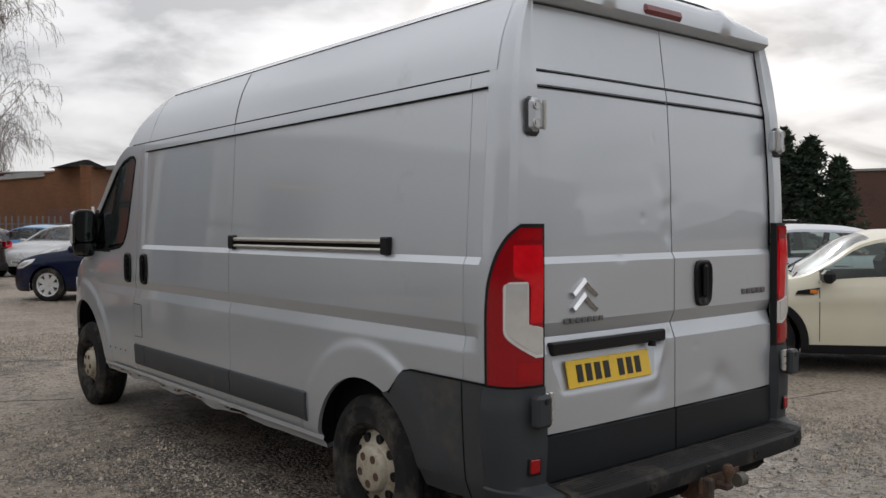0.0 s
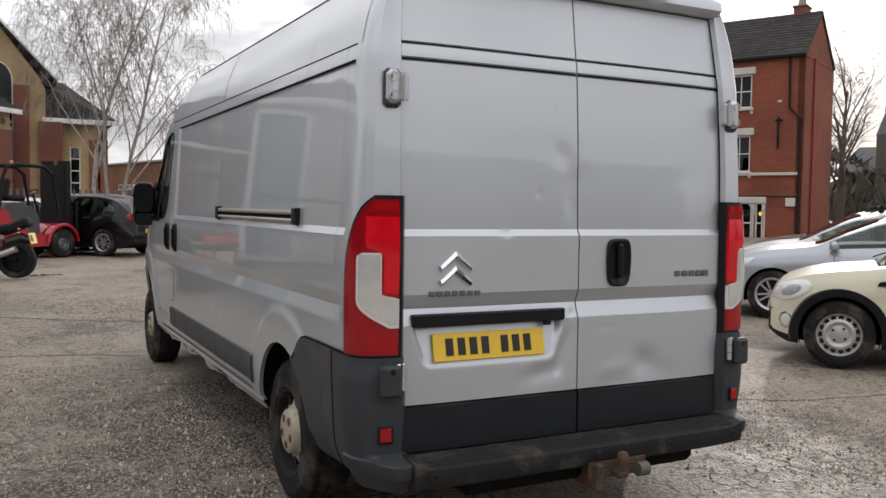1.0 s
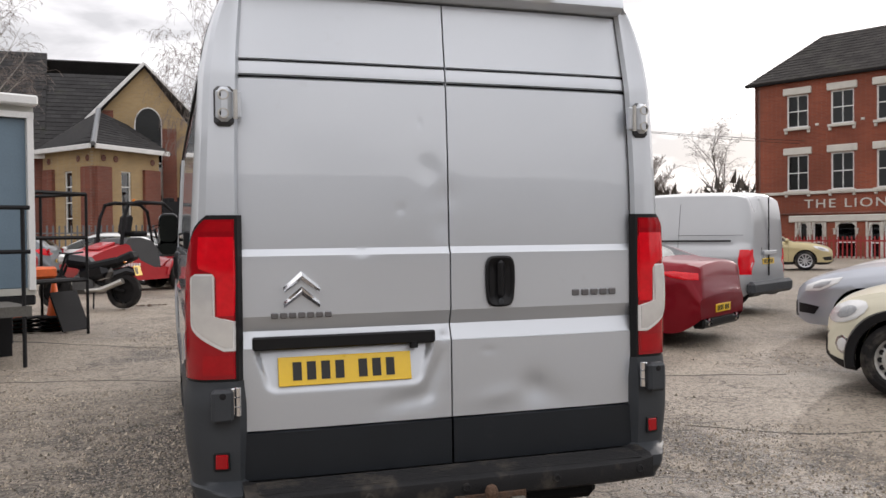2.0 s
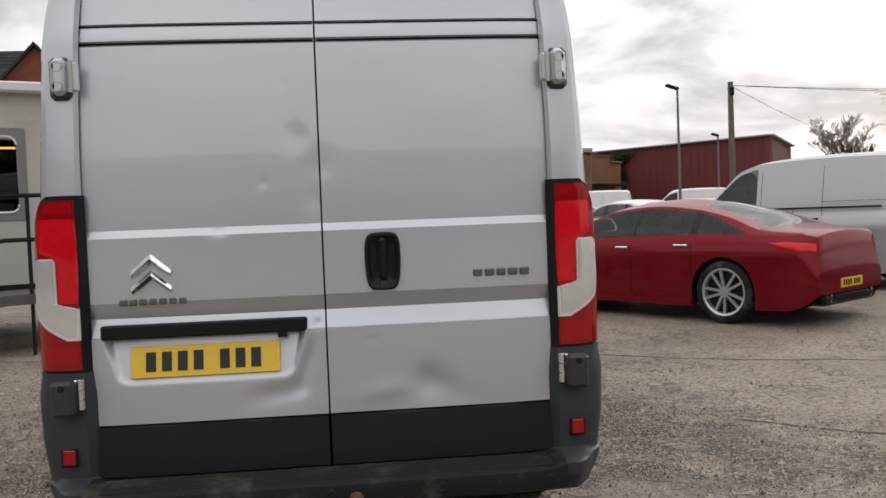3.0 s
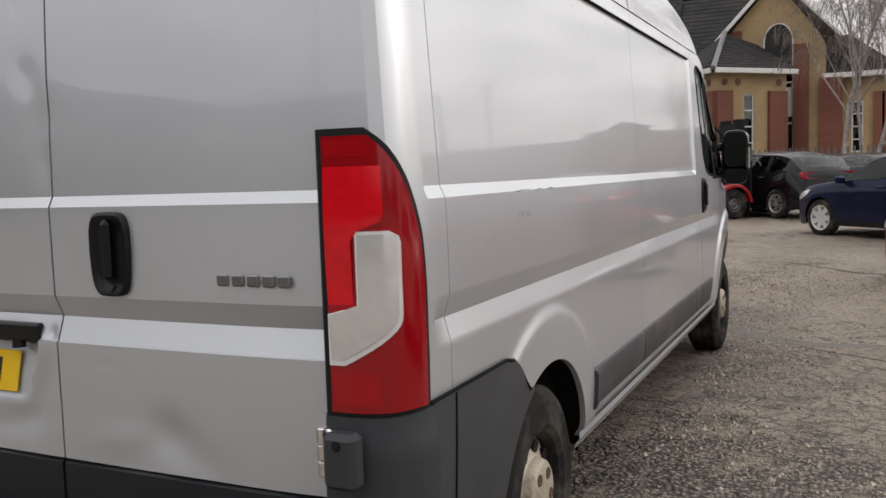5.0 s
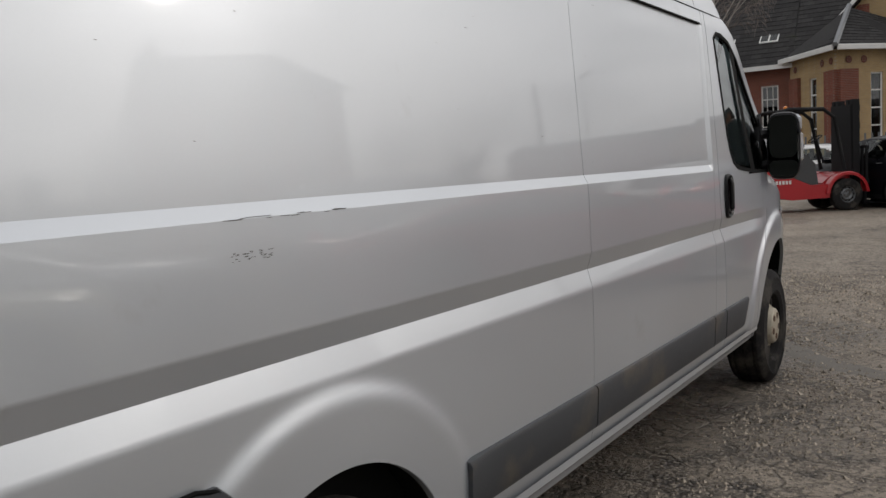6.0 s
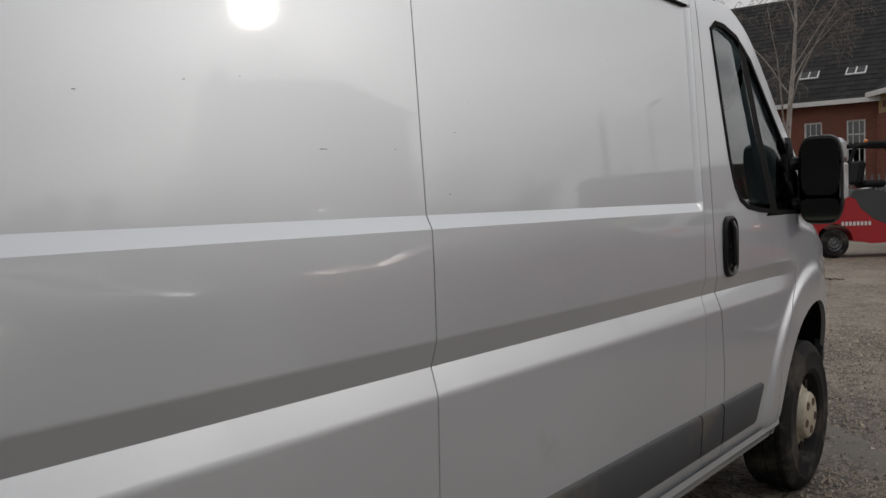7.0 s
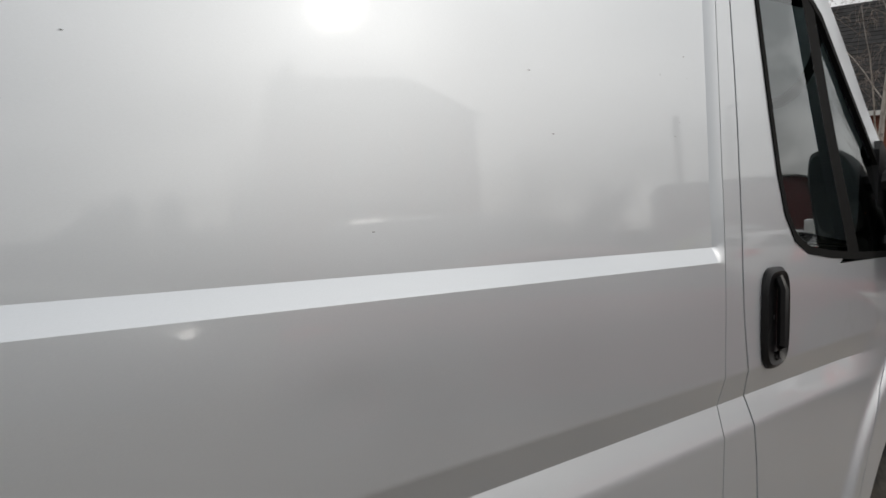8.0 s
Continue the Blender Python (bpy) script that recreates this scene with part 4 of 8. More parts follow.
for k in range(7):
    g = Geo()
    g.box((-0.597 + (k - 3) * 0.034, 0.0, 1.072), (0.026, 0.010, 0.022), 0.003)
    part("badge_bar", g, BADGE, van)
for k in range(5):
    g = Geo()
    g.box((0.553 + k * 0.043, 0.0, 1.124), (0.034, 0.010, 0.028), 0.004)
    part("badge_bar", g, BADGE, van)
# plate, its lamp strip and holder
plate_bars(van, pose(-0.427, 0.008, 0.858, -12))
g = Geo()
g.box((-0.424, 0.012, 0.968), (0.715, 0.036, 0.050), 0.006)
part("plate_light_strip", g, BLACK, van, "black plastic strip over the plate")
g = Geo()
g.lathe([(-0.012, 0.018), (0.012, 0.016)], 12, "z", c=(-0.155, 0.004, 0.938))
part("release_button", g, BLACK, van)

# tail lamps, bumper corners
CORNER = smooth([0.0, 0.05, 0.10, 0.14, 0.172, 0.205, 0.24, 0.28, 0.33], [0.832, 0.882, 0.930, 0.962, 0.981, 0.993, 0.999, 1.0, 1.0])
CORNER_Y = smooth([0.0, 0.05, 0.10, 0.14, 0.172, 0.205, 0.24, 0.28, 0.33], [0.0, 0.002, 0.010, 0.026, 0.050, 0.080, 0.115, 0.155, 0.205])


def corner_pt(s, z, off, side):
    """Point on the van's rear corner, s metres round from the door's edge."""
    e = 0.004
    s = max(s, 0.0)
    tx, ty = CORNER(s + e) - CORNER(max(s - e, 0)), CORNER_Y(s + e) - CORNER_Y(max(s - e, 0))
    l = math.hypot(tx, ty)
    k = base_x(z) - 1.0
    return (side * (CORNER(s) + k * (s / 0.28) + ty / l * off), CORNER_Y(s) - tx / l * off, z)


def corner_shell(name, side, z0, z1, sl, sr, off, material, parent, extra=(), n=14, dz=0.02, rim=0.02, label="", foot=0.0):
    g = Geo()
    P = []
    for z in lines(z0, z1, dz, extra):
        a, b = sl(z), sr(z)
        o = off(z) if callable(off) else off
        row = [corner_pt(a + (b - a) * k / n, z, o, side) for k in range(n + 1)]
        if foot:
            row = [(x, y - foot * step(0.468, 0.440, z) * step(0.150, 0.045, a + (b - a) * k / n) * (1 - 0.35 * step(0.40, 0.335, z)), z) for k, (x, y, z) in enumerate(row)]
        P.append(row)
    g.sheet(P, flip=side < 0)
    ob = part(name, g, material, parent, label, fix=False, sharp=40)
    c = Vector((-side * 0.6, 0.8, 0)) * rim
    fold_rim(ob, 0, vec=tuple(c))
    return ob


RED_BOWL = mat("red_lamp_bowl", (0.66, 0.004, 0.012), 0.12, 0.0, var=0.14, scale=12, fine=40, spec=0.5)
LAMP_BOWL = mat("lamp_bowl", (0.72, 0.715, 0.70), 0.20, 0.45, var=0.10, scale=5, fine=25)
lamp_front = smooth([0.84, 1.10, 1.20, 1.28, 1.34, 1.39, 1.43, 1.447], [0.243, 0.243, 0.236, 0.218, 0.196, 0.168, 0.135, 0.105])
for side in (RIGHT, LEFT):
    lamp = corner_shell("tail_lamp", side, 0.836, 1.452, const(-0.006), lambda z: lamp_front(z) + 0.007, 0.012, BLACK, van, rim=0.03, label="red and clear tail lamp")
    corner_shell("red_lens", side, 0.847, 1.436, const(0.015), lambda z: lamp_front(z) - 0.009, 0.017, RED_LENS, lamp)
    corner_shell("lamp_top_window", side, 1.392, 1.428, const(0.022), lambda z: max(lamp_front(z) - 0.035, 0.05), 0.0185, RED_LENS_BRIGHT, lamp)
    for z0, z1, s1 in ((1.080, 1.372, 0.140),):
        corner_shell("stop_bowl", side, z0, z1, const(0.016), lambda z: min(0.074 + (s1 - 0.074) * step(1.225, 1.262, z), lamp_front(z) - 0.028), lambda z: 0.0178 + 0.005 * math.sin(math.pi * min(max((z - z0) / (z1 - z0), 0), 1)), RED_BOWL, lamp)
    def lens_in(z):
        return 0.016 if z < 1.061 else (0.082 if z > 1.072 else 0.049)
    def lens_out(z):
        q = min(max((z - 0.946) / 0.11, 0), 1)
        return min(0.045 + 0.125 * math.sin(q * math.pi / 2), 0.17 - max(z - 1.222, 0) * 1.5)
    cl = corner_shell("clear_lens", side, 0.950, 1.236, lens_in, lens_out, 0.021, CLEAR_LENS, lamp, extra=(1.060, 1.073), dz=0.012, label="clear reversing and indicator lens")
    corner_shell("lamp_reflector", side, 0.962, 1.229, lambda z: lens_in(z - 0.005) + 0.006, lambda z: lens_out(z - 0.008) - 0.010, lambda z: 0.0225 + 0.004 * math.sin(math.pi * (z - 0.962) / 0.267), LAMP_BOWL, cl, extra=(1.068, 1.081), dz=0.012)
    corner_shell("fog_reflector", side, 0.862, 0.935, const(0.022), const(0.125), 0.0195, RED_LENS_BRIGHT, lamp)
    bc = corner_shell("bumper_corner", side, 0.335, 0.836, const(-0.004), const(0.262), lambda z: 0.016 + 0.012 * step(0.835, 0.74, z) - 0.010 * step(0.62, 0.46, z) + 0.010 * step(0.452, 0.448, z) - 0.012 * step(0.42, 0.34, z), DARK_PLASTIC, van, extra=(0.440, 0.447, 0.454, 0.461, 0.468), n=22, rim=0.05, foot=0.095)
    g = Geo()
    p, q = corner_pt(0.066, 0.545, 0.025, side), corner_pt(0.080, 0.545, 0.025, side)
    ang = math.degrees(math.atan2(q[1] - p[1], abs(q[0] - p[0])))
    g.box((p[0], p[1] - 0.001, 0.545), (0.060, 0.012, 0.068), 0.004, pose(0, 0, 0, 0, 0, side * ang))
    bz = part("reflector_bezel", g, BLACK, bc)
    g = Geo()
    g.box((p[0], p[1] - 0.0045, 0.545), (0.046, 0.012, 0.054), 0.004, pose(0, 0, 0, 0, 0, side * ang))
    part("reflector", g, RED_LENS_BRIGHT, bz, "small red reflector")
# step bumper with ribs and bolts
g = Geo()
prof = [(0.03, 0.452), (-0.03, 0.452), (-0.148, 0.442), (-0.168, 0.430), (-0.172, 0.400), (-0.165, 0.362), (-0.13, 0.345), (0.03, 0.345)]
P = [[(x, y + 0.03 * abs(x / 0.88) ** 6, z + (0.012 * step(0.79, 0.825, abs(x)) if z > 0.42 and y < 0 else 0)) for y, z in prof] for x in np.linspace(-0.828, 0.828, 25)]
g.sheet(P)
g.add(P[0], [tuple(range(8))]); g.add(P[-1], [tuple(range(8))[::-1]])
bumper = part("step_bumper", g, STEP_PLASTIC, van, "scuffed black plastic step bumper")
for k in range(7):
    g = Geo()
    y = -0.035 - 0.017 * k
    g.box((0, y, 0.4525 - 0.0016 * k), (1.56, 0.008, 0.010), 0.003)
    part("tread_rib", g, STEP_PLASTIC, bumper)
for x in (-0.76, -0.38, 0.0, 0.38, 0.76):
    g = Geo()
    g.lathe([(0.006, 0.018), (-0.004, 0.018), (-0.006, 0.012), (-0.002, 0.010), (-0.002, 0.001)], 16, "y", c=(x, -0.171 + 0.03 * abs(x / 0.88) ** 6, 0.400), ends=False)
    part("bumper_bolt", g, STEP_PLASTIC, bumper)
# towing bracket and ball
g = Geo()
g.box((0.0, -0.05, 0.335), (0.9, 0.06, 0.05), 0.008)
g.box((-0.02, -0.13, 0.315), (0.035, 0.16, 0.11), 0.008)
g.box((0.10, -0.16, 0.335), (0.30, 0.02, 0.075), 0.006)
tow = part("towing_bracket", g, RUST, van, "rusty towing bracket")
g = Geo()
g.lathe([(-0.06, 0.014), (-0.02, 0.014), (0.0, 0.024), (0.018, 0.026), (0.036, 0.018), (0.044, 0.001)], 18, "z", c=(0.085, -0.215, 0.375))
g.box((0.085, -0.19, 0.32), (0.05, 0.08, 0.03), 0.008)
part("tow_ball", g, RUST, tow)
g = Geo()
g.lathe([(-0.03, 0.030), (0.02, 0.030), (0.026, 0.024), (0.030, 0.001)], 16, "x", c=(0.205, -0.20, 0.325))
part("trailer_socket", g, mat("dirty_grey_socket", (0.13, 0.12, 0.10), 0.6, 0.2, var=0.3, bump=0.2), tow)
g = Geo()
g.box((0, 2.2, 0.34), (1.2, 4.6, 0.12), 0.03)
g.tube([(-0.55, 0.985, 0.33), (0.55, 0.985, 0.33)], 0.05, 10)
part("underbody", g, RUBBER, van)

# sliding door rail and handles on the near side
g = Geo()
for zc, hgt in ((1.377, 0.020), (1.340, 0.016)):
    g.sheet([[(-(side_x(1.5, 1.40) + o), y, z) for o, z in ((-0.01, zc + hgt / 2), (0.020, zc + hgt / 2), (0.024, zc), (0.020, zc - hgt / 2), (-0.01, zc - hgt / 2))] for y in (0.80, 2.27)])
rail = part("door_rail", g, RAIL_METAL, van, "aluminium sliding door rail")
for a, b in ((0.755, 0.815), (2.25, 2.318)):
    g = Geo()
    g.box((-0.985, (a + b) / 2, 1.36), (0.05, b - a, 0.078), 0.006)
    part("rail_end", g, BLACK, rail)
g = Geo()
g.box((-0.978, 1.53, 1.358), (0.02, 1.44, 0.02))
part("rail_slot", g, RUBBER, rail)


def side_handle(side, yc, zc=1.165):
    rows = []
    for k, o in ((1.0, -0.01), (1.0, 0.006), (0.92, 0.014), (0.74, 0.004), (0.05, 0.003)):
        row = []
        for a in np.linspace(0, 2 * math.pi, 29):
            ca, sa = math.cos(a), math.sin(a)
            y, z = 0.062 * math.copysign(abs(ca) ** 0.6, ca) * k, 0.108 * math.copysign(abs(sa) ** 0.5, sa) * k
            row.append((side * (side_x(yc, zc, False) + o), yc + y, zc + z))
        rows.append(row)
    g = Geo()
    g.sheet(rows)
    h = part("side_door_handle", g, BLACK, van, "black door handle")
    g = Geo()
    x0 = side * (side_x(yc, zc, False) + 0.017)
    g.tube([(x0 - side * 0.012, yc + 0.006, zc - 0.085), (x0, yc + 0.01, zc - 0.06), (x0, yc + 0.01, zc + 0.06), (x0 - side * 0.012, yc + 0.006, zc + 0.085)], 0.012, 8)
    part("handle_grip", g, BLACK, h)


side_handle(1, 3.925, 1.168)
side_handle(-1, 3.945, 1.158)
side_handle(-1, 3.635, 1.158)
# door mirrors
for side in (RIGHT, LEFT):
    g = Geo()
    mx = 1.088 if side > 0 else 1.058
    m = Matrix.Translation((side * mx, 4.775, 1.402))
    rows = []
    for yy, k in ((-0.055, 0.90), (-0.05, 0.97), (-0.02, 1.0), (0.05, 0.96), (0.10, 0.82), (0.13, 0.5), (0.135, 0.02)):
        row = []
        for a in np.linspace(0, 2 * math.pi, 33):
            ca, sa = math.cos(a), math.sin(a)
            x, z = 0.090 * math.copysign(abs(ca) ** 0.5, ca), 0.188 * math.copysign(abs(sa) ** 0.55, sa)
            row.append((x * k, yy, z * k))
        rows.append(row)
    g.sheet(rows)
    g.v = [tuple(m @ pose(0, 0, 0, 0, 0, side * 8) @ Vector(p)) for p in g.v]
    mir = part("door_mirror", g, BLACK, van, "black door mirror")
    g = Geo()
    for sz, zc, hh in ((0.074, 0.052, 0.118), (0.074, -0.124, 0.045)):
        pts = []
        for a in np.linspace(0, 2 * math.pi, 25)[:-1]:
            ca, sa = math.cos(a), math.sin(a)
            pts.append((sz * math.copysign(abs(ca) ** 0.45, ca), -0.056, zc + hh * math.copysign(abs(sa) ** 0.45, sa)))
        g.add(pts, [tuple(range(24))])
    g.v = [tuple(m @ pose(0, 0, 0, 0, 0, side * 8) @ Vector(p)) for p in g.v]
    part("mirror_glass", g, MIRROR_GLASS, mir)
    g = Geo()
    g.box((side * (mx + 0.084), 4.79, 1.395), (0.022, 0.075, 0.155), 0.01)
    part("mirror_indicator", g, CLEAR_LENS, mir)
    g = Geo()
    g.box((side * (mx + 0.064), 4.80, 1.525), (0.046, 0.09, 0.10), 0.02)
    part("mirror_cap", g, SILVER, mir)
    g = Geo()
    for z in (1.475, 1.300):
        g.tube([(side * 0.945, 4.745, z - 0.01), (side * 0.985, 4.755, z), (side * (mx - 0.06), 4.80, z)], [0.034, 0.030, 0.028], 8)
    g.prism([(4.64, 1.262), (4.83, 1.258), (4.83, 1.34), (4.755, 1.56), (4.725, 1.585), (4.70, 1.56), (4.69, 1.36)], side * 0.925, side * 0.975, "yz")
    part("mirror_arm", g, BLACK, mir)
# clip holes where the near side's door moulding is missing, and scuffs on its wing
for y in (4.06, 4.16, 4.27, 4.36):
    g = Geo()
    x = side_x(y, 0.545, False)
    g.lathe([(-x - 0.0015, 0.001), (-x - 0.0015, 0.007), (-x + 0.004, 0.008)], 10, c=(0, y, 0.545), ends=False)
    part("clip_hole", g, RUBBER, van)
g = Geo()
for k in range(4):
    y0, z0 = 5.16 + 0.012 * k, 0.885 - 0.020 * k
    g.tube([(-side_x(y0 + 0.11 * j, z0 - 0.02 * j, False) - 0.002, y0 + 0.11 * j, z0 - 0.02 * j) for j in np.linspace(0, 1, 5)], 0.0025, 4)
part("wing_scuff", g, WHITE_FRAME, van)
# scrapes on the flank
SCRAPE = mat("bare_scrape", (0.09, 0.085, 0.08), 0.7, 0.2)
rng = random.Random(5)
g = Geo()
for k in range(16):
    y = 0.70 + rng.random() * 0.32
    z = 1.296 + (rng.random() - 0.5) * 0.005
    l = rng.uniform(0.008, 0.05)
    g.add([(side_x(yy, z, True) + 0.0012, yy, z + dz) for yy, dz in ((y, -0.0005), (y + l, -0.0006), (y + l, 0.0006), (y, 0.0007))], [(0, 1, 2, 3)])
for k in range(34):
    y, z = 0.72 + rng.random() * 0.10, 1.228 + (rng.random() - 0.5) * 0.016
    l = rng.uniform(0.002, 0.009)
    g.add([(side_x(yy, z, True) + 0.0012, yy, z + dz) for yy, dz in ((y, -0.0006), (y + l, -0.0006), (y + l, 0.0008), (y, 0.0008))], [(0, 1, 2, 3)])
for k in range(36):
    y, z = rng.uniform(0.5, 3.7), rng.uniform(1.36, 1.94)
    l = rng.choice((0.003, 0.004, 0.006, 0.018))
    g.add([(side_x(yy, z, True) + 0.0012, yy, z + dz) for yy, dz in ((y, -0.0004), (y + l, -0.0006), (y + l, 0.0005), (y, 0.0006))], [(0, 1, 2, 3)])
tagged(part("paint_scrapes", g, SCRAPE, van, fix=False), "fine dark scrapes in silver paint", kind="stuff")
# ---- ground ----
ground_z = smooth([-900, 5.0, 9.0, 14.0, 20.0, 60.0, 900], [0, 0, 0.03, 0.075, 0.10, 0.12, 0.12])


def ground_mat():
    """Trodden pale crust over dark stony tarmac, with cracks, ruts, puddled damp and grit."""
    m = bpy.data.materials.new("worn_tarmac")
    m.use_nodes = True
    nt = m.node_tree
    N, Lk = nt.nodes.new, nt.links.new
    b = nt.nodes["Principled BSDF"]
    tc = N("ShaderNodeTexCoord")
    P = tc.outputs["Object"]

    def nz(scale, detail=6, rough=0.55, dist=0.0):
        n = N("ShaderNodeTexNoise")
        n.inputs["Scale"].default_value, n.inputs["Detail"].default_value, n.inputs["Roughness"].default_value, n.inputs["Distortion"].default_value = scale, detail, rough, dist
        Lk(P, n.inputs["Vector"])
        return n.outputs[0]

    def rng(v, a, c, lo=0.0, hi=1.0):
        r = N("ShaderNodeMapRange")
        r.inputs["From Min"].default_value, r.inputs["From Max"].default_value, r.inputs["To Min"].default_value, r.inputs["To Max"].default_value = a, c, lo, hi
        Lk(v, r.inputs["Value"])
        return r.outputs[0]

    def op(kind, a, c):
        o = N("ShaderNodeMath")
        o.operation = kind
        for k, v in enumerate((a, c)):
            if isinstance(v, (int, float)):
                o.inputs[k].default_value = v
            else:
                Lk(v, o.inputs[k])
        return o.outputs[0]

    def mix(f, a, c):
        x = N("ShaderNodeMix")
        x.data_type = "RGBA"
        Lk(f, x.inputs[0])
        for k, v in ((6, a), (7, c)):
            if isinstance(v, tuple):
                x.inputs[k].default_value = (*v, 1)
            else:
                Lk(v, x.inputs[k])
        return x.outputs[2]

    def near(x, y, r):
        d = N("ShaderNodeVectorMath")
        d.operation = "DISTANCE"
        d.inputs[1].default_value = (x, y, 0)
        Lk(P, d.inputs[0])
        return rng(d.outputs["Value"], 0.0, r, 1.0, 0.0)

    worn = op("ADD", op("MULTIPLY", nz(0.55, 12, 0.70, 0.6), 0.60), op("MULTIPLY", nz(4.0, 10, 0.7), 0.40))
    for x, y, r, k in ((-1.0, 3.0, 2.3, 0.22), (-1.2, 1.0, 2.0, 0.16), (-3.8, 3.2, 2.2, 0.13), (-2.6, -1.2, 1.6, 0.08), (1.5, 2.3, 1.6, 0.19), (2.1, 0.9, 1.7, 0.17), (0.9, -0.6, 1.4, 0.14), (0.2, 9.2, 2.6, 0.16), (1.5, 5.2, 1.6, 0.06), (1.9, 2.8, 2.2, 0.07), (-1.2, 7.0, 1.6, 0.14), (1.0, 4.4, 1.4, 0.12), (0.7, 6.6, 1.3, 0.08)):
        worn = op("ADD", worn, op("MULTIPLY", near(x, y, r), k))
    gravel = rng(worn, 0.590, 0.665)
    gravel = op("MULTIPLY", gravel, rng(nz(2.2, 8, 0.68, 0.4), 0.40, 0.49, 0.15, 1.0))
    # stones in the bare tarmac
    vo = N("ShaderNodeTexVoronoi")
    vo.inputs["Scale"].default_value = 44
    Lk(P, vo.inputs["Vector"])
    vb = N("ShaderNodeTexVoronoi")
    vb.inputs["Scale"].default_value = 120
    Lk(P, vb.inputs["Vector"])
    sep = N("ShaderNodeSeparateColor")
    Lk(vo.outputs["Color"], sep.inputs[0])
    stone = mix(rng(sep.outputs[0], 0.1, 1.1), (0.105, 0.088, 0.073), (0.47, 0.405, 0.33))
    stone = mix(rng(vo.outputs["Distance"], 0.40, 0.66), stone, (0.062, 0.053, 0.045))
    crust = mix(rng(nz(1.3, 10, 0.65), 0.35, 0.68), (0.32, 0.268, 0.21), (0.45, 0.382, 0.303))
    crust = mix(rng(nz(30, 6, 0.65), 0.50, 0.60), crust, (0.17, 0.142, 0.112))
    crust = mix(op("MULTIPLY", rng(sep.outputs[1], 0.72, 0.78), rng(vo.outputs["Distance"], 0.30, 0.42, 1.0, 0.0)), crust, (0.10, 0.088, 0.075))
    crust = mix(rng(nz(0.22, 4), 0.52, 0.70), crust, (0.255, 0.216, 0.17))
    # cracks
    cr = N("ShaderNodeTexVoronoi")
    cr.feature = "DISTANCE_TO_EDGE"
    cr.inputs["Scale"].default_value = 0.55
    wv = N("ShaderNodeVectorMath")
    wv.operation = "ADD"
    w = N("ShaderNodeTexNoise")
    w.inputs["Scale"].default_value, w.inputs["Detail"].default_value = 1.6, 6
    Lk(P, w.inputs["Vector"]); Lk(P, wv.inputs[0]); Lk(w.outputs["Color"], wv.inputs[1]); Lk(wv.outputs[0], cr.inputs["Vector"])
    crack = op("MULTIPLY", rng(cr.outputs["Distance"], 0.004, 0.022, 1.0, 0.0), rng(nz(0.35, 3), 0.58, 0.68))
    mo = N("ShaderNodeTexVoronoi")
    mo.feature = "DISTANCE_TO_EDGE"
    mo.inputs["Scale"].default_value = 5.5
    Lk(wv.outputs[0], mo.inputs["Vector"])
    mosaic = op("MULTIPLY", rng(mo.outputs["Distance"], 0.02, 0.10, 1.0, 0.0), op("MULTIPLY", rng(worn, 0.490, 0.560), rng(nz(3.0, 5, 0.6), 0.38, 0.56)))
    col = mix(op("MULTIPLY", mosaic, 0.90), crust, (0.115, 0.096, 0.078))
    col = mix(gravel, col, stone)
    col = mix(op("MULTIPLY", crack, 0.8), col, (0.045, 0.04, 0.036))
    # damp; the last two spots paint in the sheenless look beside the front wheel
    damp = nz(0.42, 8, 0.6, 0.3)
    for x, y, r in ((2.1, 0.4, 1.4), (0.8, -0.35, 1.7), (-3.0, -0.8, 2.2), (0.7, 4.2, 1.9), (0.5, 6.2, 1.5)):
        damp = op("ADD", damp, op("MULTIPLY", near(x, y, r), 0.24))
    wet_dark = rng(damp, 0.56, 0.70)
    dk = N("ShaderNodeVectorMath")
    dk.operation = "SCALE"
    Lk(col, dk.inputs[0]); Lk(rng(wet_dark, 0, 1, 0.88, 0.52), dk.inputs["Scale"])
    Lk(rng(wet_dark, 0, 1, 0.40, 0.60), b.inputs["Specular IOR Level"])
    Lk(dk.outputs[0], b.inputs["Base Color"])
    Lk(rng(op("MULTIPLY", wet_dark, rng(nz(9, 4), 0.35, 0.65)), 0, 1, 0.62, 0.10), b.inputs["Roughness"])
    h = op("ADD", op("MULTIPLY", op("MULTIPLY", rng(vo.outputs["Distance"], 0, 0.7, 1, 0), gravel), 0.9), op("MULTIPLY", nz(26, 6), 0.75))
    h = op("ADD", h, op("MULTIPLY", rng(vb.outputs["Distance"], 0, 0.6, 1, 0), 0.22))
    h = op("SUBTRACT", h, op("MULTIPLY", crack, 1.4))
    h = op("SUBTRACT", h, op("MULTIPLY", mosaic, 0.6))
    h = op("SUBTRACT", h, op("MULTIPLY", gravel, 0.35))
    bp = N("ShaderNodeBump")
    bp.inputs["Strength"].default_value, bp.inputs["Distance"].default_value = 1.0, 0.022
    Lk(h, bp.inputs["Height"]); Lk(bp.outputs[0], b.inputs["Normal"])
    return m


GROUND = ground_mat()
g = Geo()


def spread(lo, hi, d, far):
    s = list(np.arange(lo, hi + 1e-6, d))
    a, q = [], d
    x = hi
    while x < far:
        q *= 1.35
        x += q
        a.append(x)
    b, q, x = [], d, lo
    while x > -far:
        q *= 1.35
        x -= q
        b.append(x)
    return b[::-1] + s + a


